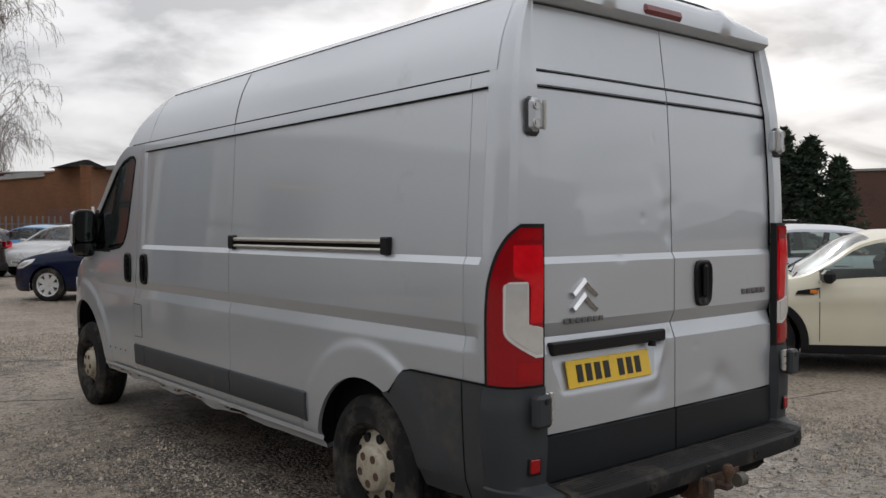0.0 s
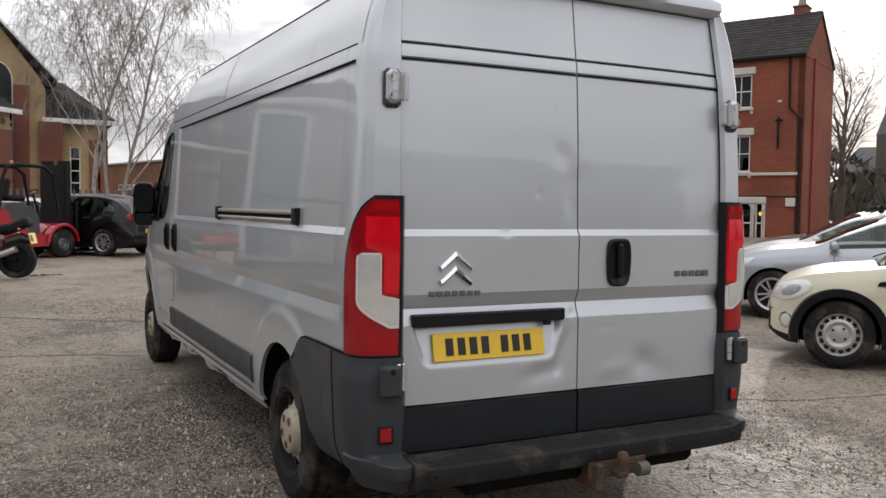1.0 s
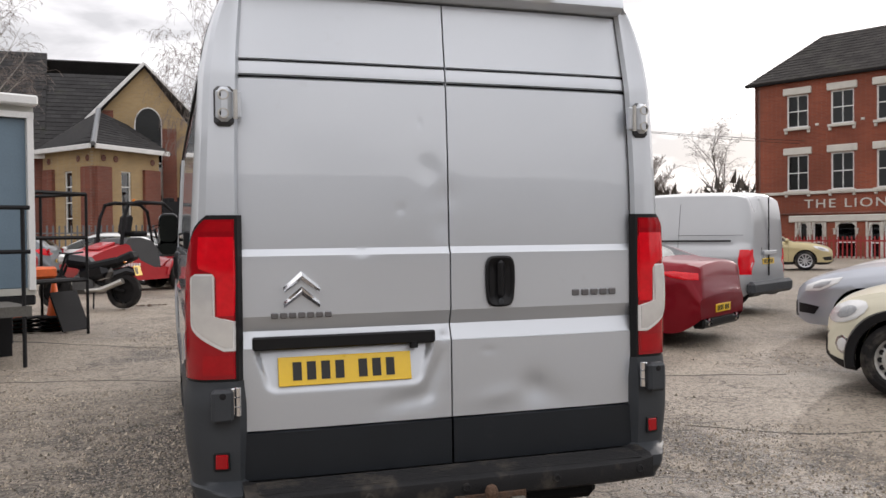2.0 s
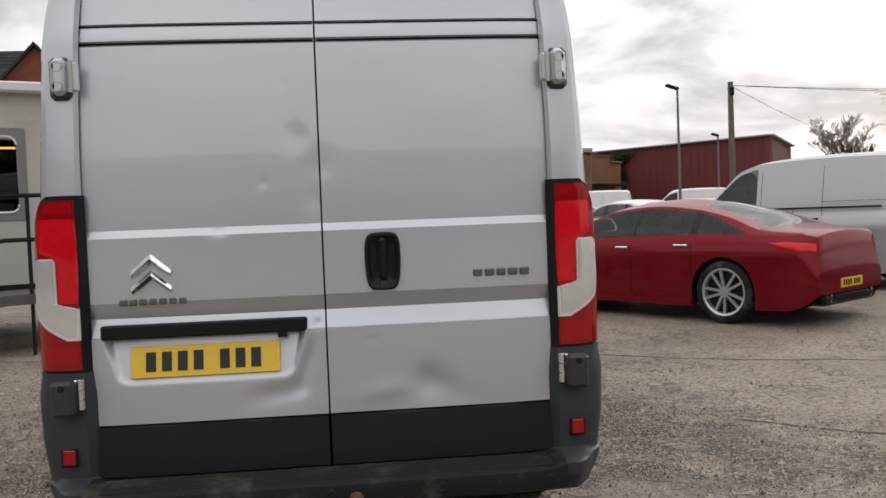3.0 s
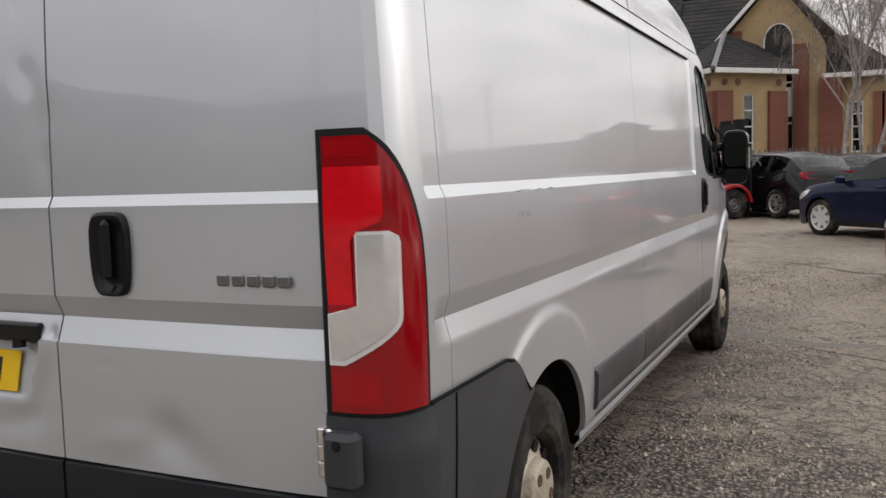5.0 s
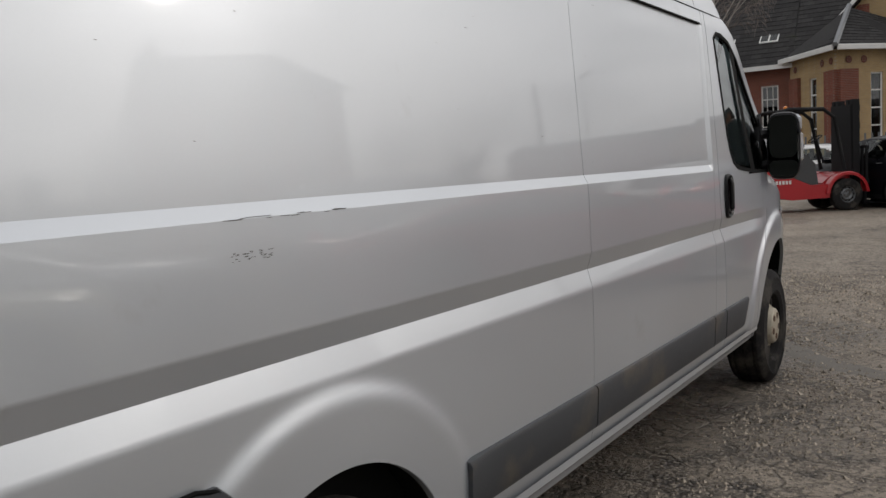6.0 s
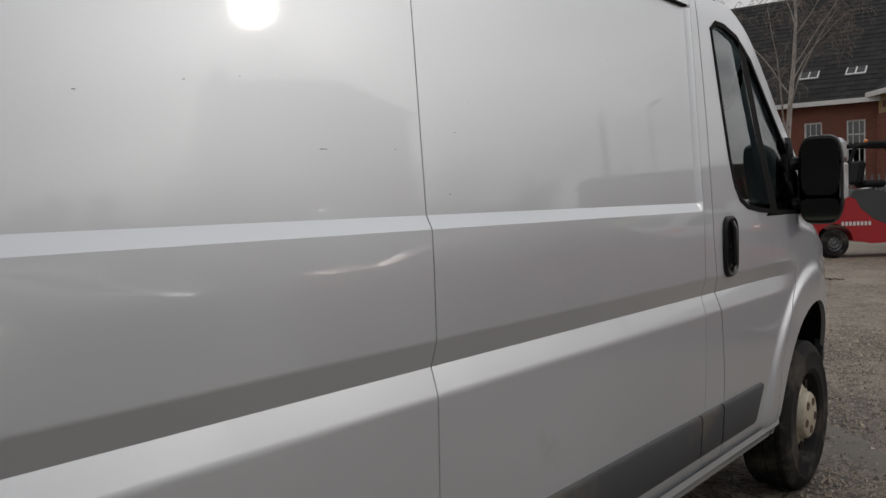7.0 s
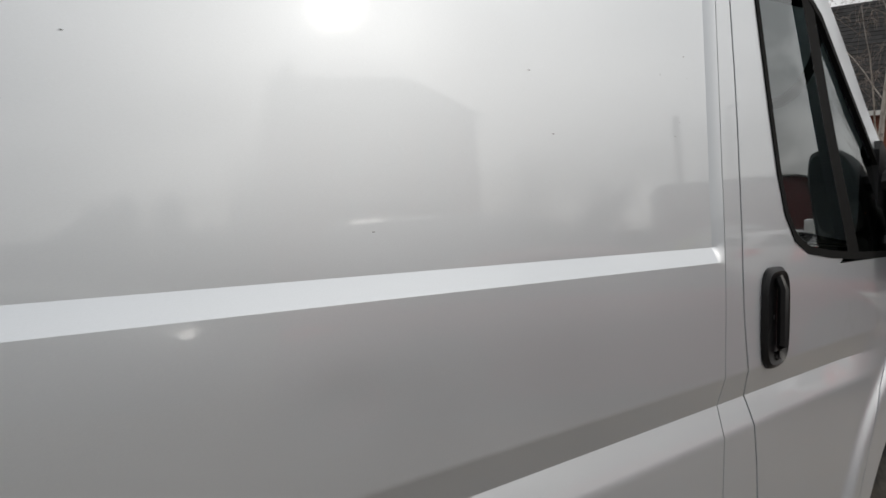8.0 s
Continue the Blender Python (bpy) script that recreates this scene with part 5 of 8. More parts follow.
xs, ys = spread(-9, 14, 0.16, 900), spread(-5, 24, 0.16, 900)
def lump(x, y):
    n = noise.noise(Vector((x * 0.35, y * 0.35, 0))) * 0.022 + noise.noise(Vector((x * 1.7, y * 1.7, 3))) * 0.007
    return n * step(60, 20, math.hypot(x - 2, y - 8))
g.sheet([[(x, y, ground_z(y) + lump(x, y) - 0.006) for y in ys] for x in xs])
ground = part("ground", g, GROUND, None, fix=False)
tagged(ground, "worn patchy tarmac car park, damp and gravelly", "ground", kind="structure")
# tar seams and broken edges that cross the yard
SEAM = mat("dark_tar_seam", (0.060, 0.052, 0.044), 0.8, 0, var=0.4, scale=8, fine=90, bump=0.3, dirt=(0.22, 0.19, 0.15), dirt_at=0.53, dirt_scale=7)
TAR_FILL = mat("grey_tar_filling", (0.165, 0.148, 0.126), 0.75, 0, var=0.2, scale=5, fine=120, bump=0.15, dirt=(0.10, 0.088, 0.074), dirt_at=0.55, dirt_scale=6)
rg = random.Random(31)
for course, w in (([(0.5, 6.5), (0.85, 5.95), (1.22, 5.50), (1.65, 5.34), (2.35, 5.55)], 0.125), ([(1.5, 5.25), (1.95, 4.92), (2.45, 4.55), (3.3, 4.05), (4.6, 3.6)], 0.014), ([(1.0, 10.6), (2.0, 9.6), (3.0, 9.3), (4.2, 9.4)], 0.05),
                  ([(-5.0, 10.4), (-2.6, 8.9), (-0.9, 7.75), (0.3, 7.2)], 0.035), ([(-4.6, 6.6), (-3.0, 5.9), (-1.6, 5.6), (-1.0, 5.3)], 0.018), ([(2.4, 2.0), (3.2, 1.5), (4.4, 1.3)], 0.02)):
    fx, fy = smooth(range(len(course)), [p[0] for p in course]), smooth(range(len(course)), [p[1] for p in course])
    n = (len(course) - 1) * 28
    rows = []
    for k in range(n + 1):
        u = k / n * (len(course) - 1)
        x, y = fx(u), fy(u)
        d = Vector((fx(u + 0.05) - fx(u - 0.05), fy(u + 0.05) - fy(u - 0.05), 0)).normalized()
        e = Vector((-d.y, d.x, 0))
        c = Vector((x, y, 0)) + e * (0.05 * noise.noise(Vector((x * 3, y * 3, 5))) + rg.gauss(0, 0.004))
        h = w * (max(0.08, 0.55 + 1.1 * noise.noise(Vector((x * 2.3, y * 2.3, 8)))) if w < 0.1 else (0.95 + 0.4 * noise.noise(Vector((x * 2.3, y * 2.3, 8)))) ) * min(1, 4 * k / n, 4 * (1 - k / n)) + 0.002
        rows.append([tuple(c + e * q + Vector((0, 0, ground_z(c.y) + lump(c.x, c.y) - 0.006 + o))) for q, o in ((-h, 0.0005), (-h * 0.5, 0.004), (h * 0.4, 0.0045), (h, 0.0005))])
    g = Geo()
    g.sheet(rows)
    part("tar_seam", g, SEAM if w < 0.1 else TAR_FILL, ground, fix=False)
# ---- parked cars ----
def paint(name, c, metal=0.3, dirt=None, coat=0.5):
    return mat(name, c, 0.30, metal, var=0.06, scale=1.2, fine=700, coat=coat, spec=0.12, dirt=dirt, dirt_at=0.62, dirt_scale=2)


GLASS_CAR = glass("car_glass", (0.66, 0.74, 0.70), 0.0, 1.52)
HEAD_BOWL = mat("headlight_bowl", (0.34, 0.35, 0.36), 0.35, 0.2, var=0.2, scale=14)
COUPE_GLASS = glass("smoked_car_glass", (0.58, 0.66, 0.63), 0.0, 1.5)


def car(name, label, m, colour, L=4.2, W=1.76, H=1.46, wb=2.6, fo=0.85, R=0.31, top=None, belt=None, ws=(0.95, 0.15), rw=(-1.75, -1.25),
        doors=(0.62, -0.25, -1.05), rim="alloy", rim_mat=None, rim_r=0.20, tumble=0.74, clear=0.20, tail=None, head=None, trim=None, category="car",
        glass_mat=None, side_glass=True, square=2.6, plate=True, handles=True, mirror_mat=None, rear_glass=True, group="", sill_mat=None, pillar=0.05, bars=False, lens=None, tail_lens=None, holes=10, fog=None, tail_mat=None):
    """A car from its side outline: top(y) is the roof line, belt(y) the window line; forward is +y, the ground at z = 0."""
    root = thing(name, label, category, m, group)
    yf, yr = wb / 2 + fo, wb / 2 + fo - L
    ztop, zbelt = smooth(*zip(*sorted(top))), smooth(*zip(*sorted(belt)))
    hw = W / 2
    gm = glass_mat or GLASS_CAR

    def width(y):
        a = max((y - (yf - 0.75)) / 0.75, 0)
        b = max(((yr + 0.55) - y) / 0.55, 0)
        return hw * (1 - 0.42 * a ** square) * (1 - 0.22 * b ** square)

    def zlow(y):
        a = max((y - (yf - 0.25)) / 0.25, 0)
        b = max(((yr + 0.3) - y) / 0.3, 0)
        return clear + 0.10 * a * a + 0.16 * b * b

    nA, nB, nC = 16, 12, 7

    def section(y):
        w, zb, zt, z0 = width(y), zbelt(y), ztop(y), zlow(y)
        zb = min(zb, zt - 0.03)
        row = []
        for k in range(nA + 1):
            t = k / nA
            z = z0 + (zb - z0) * t
            f = 0.955 + 0.045 * math.sin(math.pi * min(max((t + 0.05) * 0.95, 0), 1)) ** 0.6
            # shoulder crease with a hollow under it
            f += 0.012 * max(0, 1 - abs(t - 0.75) / 0.125) - 0.006 * math.exp(-((t - 0.52) / 0.10) ** 2)
            if t > 0.9:
                f -= 0.022 * ((t - 0.9) / 0.1) ** 1.5
            row.append((w * f, y, z))
        high = min(max((zt - zb) / max(H - zb, 0.2), 0), 1)
        wb_, wr = row[-1][0], w * (0.93 - (0.93 - tumble) * high)
        ze = zt - 0.03 - 0.05 * high
        for k in range(1, nB + 1):
            t = k / nB
            row.append((wb_ + (wr - wb_) * (t ** 1.15), y, zb + (ze - zb) * t))
        for k in range(1, nC + 1):
            t = k / nC
            row.append((wr * (1 - t), y, ze + (zt - ze) * math.sin(t * math.pi / 2) ** 0.8))
        return row

    ys = []
    y = yr
    while y < yf - 1e-6:
        ys.append(y)
        y += 0.018 if (y < yr + 0.12 or y > yf - 0.14) else 0.045
    ys.append(yf)
    rows = [section(y) for y in ys]
    na = len(rows[0])
    axles = (wb / 2, -wb / 2)
    ra = R * 1.13
    for row in rows:
        for k in range(nA + 1):
            x, yy, z = row[k]
            for ya in axles:
                d = math.hypot(yy - ya, max(z - R, 0))
                if abs(d - ra) < 0.034 and z > R * 0.6:
                    if z > R:
                        row[k] = (x, ya + (yy - ya) * ra / d, R + (z - R) * ra / d)
                    else:
                        row[k] = (x, ya + math.copysign(ra, yy - ya), z)

    def kind(i, j):
        cx, cy, cz = (sum(rows[a][b][q] for a in (i, i + 1) for b in (j, j + 1)) / 4 for q in range(3))
        if j < nA and any(math.hypot(cy - a, max(cz - R, 0)) < ra - 0.004 for a in axles):
            return None
        open_ = ztop(cy) - zbelt(cy)
        behind = (doors[-1] - cy) / 0.62
        if nA + 1 <= j < nA + nB - 1 and (behind < 0.2 or (j - nA) / nB < 1.05 - 0.62 * behind) and open_ > 0.16 and side_glass and rw[0] + 0.12 < cy < ws[0] - 0.02:
            if all(abs(cy - d) > pillar for d in doors[1:]) and cy > doors[-1] - 0.62:
                return "side_window"
            if cy > doors[-1] - 0.62:
                return "pillar_trim" + ("a" if abs(cy - doors[1]) < abs(cy - doors[-1]) else "b")
        if j >= nA + nB + 1 and ws[1] < cy < ws[0]:
            return "windscreen"
        if rear_glass and j >= nA + nB + 2 and rw[0] < cy < rw[1]:
            return "rear_window"
        if head and cy > yf - head[0] and head[1] < cz < head[2] and cx > width(cy) * head[3] and j < nA + 3:
            return "headlight"
        if tail and cy < yr + tail[0] and tail[1] < cz < tail[2] and cx > hw * tail[3]:
            return "tail_light"
        if sill_mat and j < 2:
            return "sill_trim"
        if trim and cy > yf - 0.35 and cx < hw * 0.62 and trim[0] < cz < trim[1]:
            return "grille"
        return "body"

    mats = {"body": colour, "side_window": gm, "windscreen": gm, "rear_window": gm, "headlight": CLEAR_LENS, "tail_light": RED_LENS_BRIGHT, "grille": BLACK, "pillar_trima": BLACK, "pillar_trimb": BLACK, "sill_trim": sill_mat or BLACK}
    kinds = [[kind(i, j) for j in range(na - 1)] for i in range(len(ys) - 1)]
    for i in range(len(ys) - 1):
        for j in range(2):
            if kinds[i][j] == "sill_trim":
                kinds[i][j] = "front_valance" if ys[i] > wb / 2 else ("rear_valance" if ys[i] < -wb / 2 else "sill_trim")
    mats["front_valance"] = mats["rear_valance"] = mats["sill_trim"]
    for key, material in mats.items():
        for side in ((1, -1) if key in ("side_window", "pillar_trima", "pillar_trimb", "headlight", "tail_light", "sill_trim", "front_valance", "rear_valance") else (0,)):
            g = Geo()
            for s in ((side,) if side else (1, -1)):
                g.sheet([[(s * p[0], p[1], p[2]) for p in row] for row in rows], lambda i, j: kinds[i][j] == key, flip=s > 0)
            if key == "body":
                for end in (0, -1):
                    r = rows[end]
                    g.add([(p[0], p[1], p[2]) for p in r] + [(-p[0], p[1], p[2]) for p in r[::-1]], [tuple(range(2 * na))])
            used = {i for q in g.f for i in q}
            if used:
                idx = {o: n for n, o in enumerate(sorted(used))}
                g.v = [g.v[o] for o in sorted(used)]
                g.f = [tuple(idx[i] for i in q) for q in g.f]
                part(key.rstrip("ab"), g, material, root, sharp=32, fix=False)
    # inside, underneath
    g = Geo()
    g.box((0, (ws[0] + rw[0]) / 2 - 0.1, 0.52), (W * 0.82, (ws[0] - rw[0]) * 0.92, 0.5), 0.08)
    for x in (-0.36, 0.36):
        for yy in (0.0, -0.85):
            if rw[0] + 0.3 < yy:
                g.box((x, yy - 0.18, 0.90), (0.44, 0.12, 0.42), 0.05, pose(0, 0, 0, -12))
                g.box((x, yy - 0.23, min(1.14, H - 0.25)), (0.24, 0.08, 0.14), 0.03)
    part("cabin", g, CABIN_TRIM, root)
    g = Geo()
    g.box((0, (yf + yr) / 2, clear + 0.06), (W * 0.62, L * 0.86, 0.12), 0.04)
    for ya in axles:
        arc = [math.pi * (k / 12 * 1.2 - 0.1) for k in range(13)]
        for s in (1, -1):
            g.sheet([[(s * x, ya + (ra + 0.004) * math.cos(a), R + (ra + 0.004) * math.sin(a)) for x in (hw * 0.5, hw * 0.955)] for a in arc])
            g.sheet([[(s * hw * 0.5, ya + q * ra * math.cos(a), R + q * ra * math.sin(a)) for q in (0.02, 1)] for a in arc])
    part("underbody", g, RUBBER, root)
    for ya in axles:
        for s in (1, -1):
            wheel_parts(root, Matrix.Translation((s * (hw - 0.115), ya, R)) @ pose(0, 0, 0, 30 * ya, 0, 0 if s > 0 else 180), R, 0.2, rim_r, rim, rim_mat or ALLOY, n=28, holes=holes)
    # door gaps and handles follow the flank
    def flank_x(y, z):
        r = section(y)
        for a, b in zip(r, r[1:]):
            if a[2] <= z <= b[2] and b[2] > a[2]:
                return a[0] + (b[0] - a[0]) * (z - a[2]) / (b[2] - a[2])
        return r[nA][0]
    for s in (1, -1):
        for d in doors:
            zs = np.linspace(clear + 0.12, zbelt(d) if rear_glass else ztop(d) - 0.20, 9)
            zs = [z for z in zs if all(math.hypot(d - a, max(z - R, 0)) > ra + 0.01 for a in axles)]
            if len(zs) > 2:
                g = Geo()
                g.sheet([[(s * (flank_x(yy, z) + 0.0025), yy, z) for yy in (d - 0.0032, d + 0.0032)] for z in zs])
                part("door_gap", g, RUBBER, root)
        if handles:
            for d in doors[1:]:
                g = Geo()
                z = zbelt(d) - 0.10
                g.box((s * (flank_x(d + 0.12, z) + 0.014), d + 0.13, z), (0.03, 0.19, 0.03), 0.010)
                part("handle", g, colour if handles is True else handles, root)
        g = Geo()
        zb = zbelt(ws[0] - 0.25)
        xm = flank_x(ws[0] - 0.30, zb)
        g.box((s * (xm + 0.12), ws[0] - 0.26, zb + 0.05), (0.19, 0.11, 0.125), 0.035)
        mi = part("mirror", g, mirror_mat or colour, root)
        g = Geo()
        g.box((s * (xm + 0.02), ws[0] - 0.25, zb + 0.01), (0.10, 0.05, 0.04), 0.01)
        part("mirror_foot", g, BLACK, mi)
    def patch(nm, poly, s, material, off=0.008, dome=0.010, par=None):
        """A lens or trim piece laid on the body: poly in (y, z), slightly domed."""
        cy, cz = sum(p[0] for p in poly) / len(poly), sum(p[1] for p in poly) / len(poly)
        fine = []
        for (a, b), (c, d) in zip(poly, poly[1:] + poly[:1]):
            fine += [(a + (c - a) * k / 4, b + (d - b) * k / 4) for k in range(4)]
        rows_ = []
        for k, o in ((0.02, off + dome), (0.35, off + dome * 0.9), (0.7, off + dome * 0.6), (0.92, off + dome * 0.25), (1.0, off), (1.0, -0.03)):
            q = [(cy + (y - cy) * k, cz + (z - cz) * k) for y, z in fine + fine[:1]]
            rows_.append([(s * (flank_x(min(max(y, yr + 0.002), yf - 0.002), z) + o), y, z) for y, z in q])
        g = Geo()
        g.sheet(rows_)
        return part(nm, g, material, par or root, sharp=50)
    for s in (1, -1):
        if lens:
            hl = patch("headlight", [(yf + a, b) for a, b in lens], s, CLEAR_LENS)
            ly, lz = sum(p[0] for p in lens) / len(lens), sum(p[1] for p in lens) / len(lens)
            patch("headlight_bowl", [(yf + ly + (a - ly) * 0.5, lz + (b - lz) * 0.55) for a, b in lens], s, HEAD_BOWL, 0.017, 0.006, hl)
        if tail_lens:
            patch("tail_light", [(yr + a, b) for a, b in tail_lens], s, tail_mat or RED_BOWL)
        if fog:
            if len(fog) > 3:
                patch("bumper_intake", [(yf + a, b) for a, b in fog], s, BLACK, 0.004, 0.0)
            else:
                ring = [(math.cos(a), 1.25 * math.sin(a)) for a in np.linspace(0, 2 * math.pi, 9)[:-1]]
                fl = patch("fog_lamp", [(yf + fog[0] + fog[2] * a, fog[1] + fog[2] * b) for a, b in ring], s, CHROME, 0.004, 0.004)
                patch("fog_lens", [(yf + fog[0] + fog[2] * 0.72 * a, fog[1] + fog[2] * 0.72 * b) for a, b in ring], s, CLEAR_LENS, 0.008, 0.006, fl)
    if plate:
        z = 0.62 if plate is True else plate
        plate_bars(root, pose(0, yr - 0.004, z), w=0.50, h=0.10)
        plate_bars(root, pose(0, yf + 0.004, 0.40, 0, 0, 180), w=0.50, h=0.10, base=WHITE_FRAME, name="front_plate")
    if bars:
        for s in (1, -1):
            g = Geo()
            x = width(-0.4) * tumble * 0.98
            pts = [(s * x, ws[1] - 0.1 - k * (ws[1] - 0.1 - rw[1] - 0.1) / 8, ztop(ws[1] - 0.1 - k * (ws[1] - 0.1 - rw[1] - 0.1) / 8) + (0.045 if 0 < k < 8 else -0.02)) for k in range(9)]
            g.tube(pts, 0.014, 6)
            part("roof_rail", g, BLACK, root)
        for y in (-0.15, -1.0):
            g = Geo()
            g.box((0, y, ztop(y) + 0.075), (W * 0.76, 0.05, 0.025), 0.008)
            for s in (1, -1):
                g.box((s * W * 0.36, y, ztop(y) + 0.02), (0.06, 0.08, 0.11), 0.015)
            part("roof_bar", g, BLACK, root)
    return root


def at(x, y, turn, dz=0.0):
    return pose(x, y, ground_z(y) + dz, 0, 0, turn)


# red four-door coupe
RED = paint("deep_red_paint", (0.19, 0.005, 0.012), 0.35, coat=0.30)
coupe = car("red_coupe", "deep red four-door coupe parked on worn tarmac", at(4.00, 7.80, 34.5), RED, L=4.88, W=1.89, H=1.40, wb=3.03, fo=0.86, R=0.345, rim_r=0.262,
    top=[(2.375, 0.52), (2.34, 0.66), (2.15, 0.80), (1.6, 0.92), (1.05, 0.99), (0.55, 1.19), (0.05, 1.355), (-0.45, 1.395), (-1.0, 1.345), (-1.5, 1.225), (-1.95, 1.06), (-2.28, 1.02), (-2.46, 0.985), (-2.505, 0.60)],
    belt=[(2.375, 0.50), (2.3, 0.66), (1.6, 0.84), (0.9, 0.90), (0, 0.925), (-1.0, 0.955), (-1.6, 0.97), (-2.3, 0.955), (-2.505, 0.58)],
    ws=(1.02, 0.10), rw=(-1.92, -1.05), doors=(0.80, -0.28, -1.12), tumble=0.66, clear=0.17, tail_lens=[(0.04, 0.79), (0.05, 0.87), (0.26, 0.90), (0.44, 0.885), (0.30, 0.83), (0.15, 0.795)], lens=[(-0.18, 0.58), (-0.22, 0.68), (-0.50, 0.76), (-0.78, 0.78), (-0.60, 0.68), (-0.35, 0.60)], trim=(0.42, 0.66),
    handles=CHROME, glass_mat=COUPE_GLASS, plate=0.43, pillar=0.035)
g = Geo()
g.box((0, -2.42, 0.27), (1.20, 0.16, 0.13), 0.03)
dif = part("diffuser", g, BLACK, coupe)
for s in (1, -1):
    g = Geo()
    g.lathe([(-0.05, 0.045), (0.04, 0.045), (0.04, 0.035), (-0.04, 0.035)], 14, "y", c=(s * 0.47, -2.48, 0.28), ends=False)
    part("exhaust_tip", g, CHROME, dif)
for s in (1, -1):
    g = Geo()
    g.box((s * 0.925, 0.98, 0.735), (0.02, 0.20, 0.022), 0.006)
    part("wing_vent", g, CHROME, coupe)
    g = Geo()
    g.prism([(1.02, 0.175), (1.02, 0.245), (0.9, 0.262), (-1.0, 0.262), (-1.10, 0.245), (-1.10, 0.175)], s * 0.80, s * 0.945, "yz")
    part("sill", g, RED, coupe)
# cream hatchback with black arches
CREAM = paint("cream_paint", (0.68, 0.64, 0.50), 0.0)
mini = car("cream_hatchback", "small cream hatchback with black wheel-arch trim, steel wheels", at(5.975, 1.755, 38), CREAM, L=3.70, W=1.68, H=1.40, wb=2.467, fo=0.62, R=0.305, rim="steel", rim_r=0.195, holes=15,
    rim_mat=mat("silver_steel_wheel", (0.50, 0.49, 0.46), 0.42, 0.4, var=0.15, scale=8, fine=80, dirt=(0.22, 0.15, 0.10), dirt_at=0.60, dirt_scale=9),
    top=[(1.853, 0.50), (1.83, 0.66), (1.70, 0.80), (1.35, 0.90), (0.90, 0.955), (0.62, 1.10), (0.28, 1.33), (0.0, 1.39), (-0.8, 1.385), (-1.45, 1.33), (-1.70, 1.10), (-1.80, 0.90), (-1.847, 0.50)],
    belt=[(1.853, 0.48), (1.7, 0.72), (1.3, 0.83), (0.8, 0.885), (-0.5, 0.915), (-1.5, 0.93), (-1.85, 0.48)], ws=(0.92, 0.22), rw=(-1.74, -1.48), doors=(0.72, -0.42), tumble=0.76, clear=0.19,
    tail_lens=[(0.05, 0.68), (0.05, 0.92), (0.16, 0.90), (0.16, 0.70)], lens=[(-0.20 + 0.15 * math.cos(a) - 0.10 * math.sin(a), 0.685 + 0.105 * math.sin(a)) for a in np.linspace(0, 2 * math.pi, 13)[:-1]],
    trim=(0.30, 0.50), mirror_mat=BLACK, handles=CHROME, square=3.2, pillar=0.07, sill_mat=BLACK, fog=(-0.16, 0.40, 0.065))
for s in (1, -1):
    for ya in (1.2335, -1.2335):
        g = Geo()
        rows = []
        for k in range(25):
            a = math.pi * (-0.06 + 1.12 * k / 24)
            rows.append([(s * (0.84 * 0.985 + o), ya + r * math.cos(a), 0.305 + r * math.sin(a)) for r, o in ((0.345, -0.06), (0.345, 0.016), (0.375, 0.022), (0.415, 0.020), (0.43, -0.03))])
        g.sheet(rows)
        part("arch_trim", g, BLACK, mini)
    g = Geo()
    g.prism([(0.72, 0.83), (0.92, 0.80), (0.94, 0.765), (0.78, 0.765)], s * 0.80, s * 0.850, "yz")
    sv = part("side_vent", g, BLACK, mini)
    g = Geo()
    g.box((s * 0.852, 0.775, 0.793), (0.012, 0.07, 0.038), 0.005)
    part("side_indicator", g, AMBER, sv)
for s in (1, -1):
    g = Geo()
    g.tube([(s * 0.50, 0.93, 0.965), (s * 0.18, 0.84, 1.02)], 0.008, 6)
    part("wiper", g, BLACK, mini)
# silver hatchback, white car with roof bars, dark estate: a row nose to the yard
SILV2 = paint("silver_grey_paint", (0.42, 0.44, 0.48), 0.5)
HATCH_TOP = [(2.15, 0.50), (2.12, 0.66), (1.95, 0.78), (1.45, 0.92), (1.0, 0.98), (0.62, 1.17), (0.15, 1.39), (-0.3, 1.45), (-1.0, 1.43), (-1.55, 1.34), (-1.85, 1.12), (-2.0, 0.95), (-2.07, 0.55)]
HATCH_BELT = [(2.15, 0.48), (2.0, 0.70), (1.4, 0.86), (0.9, 0.915), (-0.5, 0.95), (-1.6, 0.99), (-2.07, 0.5)]
HATCH = dict(L=4.22, W=1.79, H=1.45, wb=2.60, fo=0.85, R=0.315, rim_r=0.215, top=HATCH_TOP, belt=HATCH_BELT, ws=(1.02, 0.12), rw=(-1.92, -1.50), doors=(0.80, -0.12, -0.98),
             tumble=0.72, tail_lens=[(0.03, 0.80), (0.05, 0.98), (0.22, 1.0), (0.42, 0.96), (0.30, 0.86), (0.12, 0.79)], lens=[(-0.13, 0.60), (-0.16, 0.68), (-0.36, 0.76), (-0.62, 0.80), (-0.56, 0.72), (-0.34, 0.62)],
             trim=(0.28, 0.48), clear=0.19, fog=[(-0.05, 0.33), (-0.05, 0.45), (-0.20, 0.44), (-0.34, 0.42), (-0.27, 0.32)], sill_mat=BLACK)
car("silver_hatchback", "silver hatchback parked beside a cream one", at(8.46, 4.62, 38), SILV2, **{**HATCH, "sill_mat": None, "ws": (0.82, -0.14), "doors": (0.56, -0.34, -1.14),
    "top": [(2.15, 0.50), (2.12, 0.66), (1.95, 0.78), (1.40, 0.93), (0.80, 1.01), (0.40, 1.19), (-0.10, 1.39), (-0.50, 1.45), (-1.05, 1.43), (-1.55, 1.34), (-1.85, 1.12), (-2.0, 0.95), (-2.07, 0.55)]})
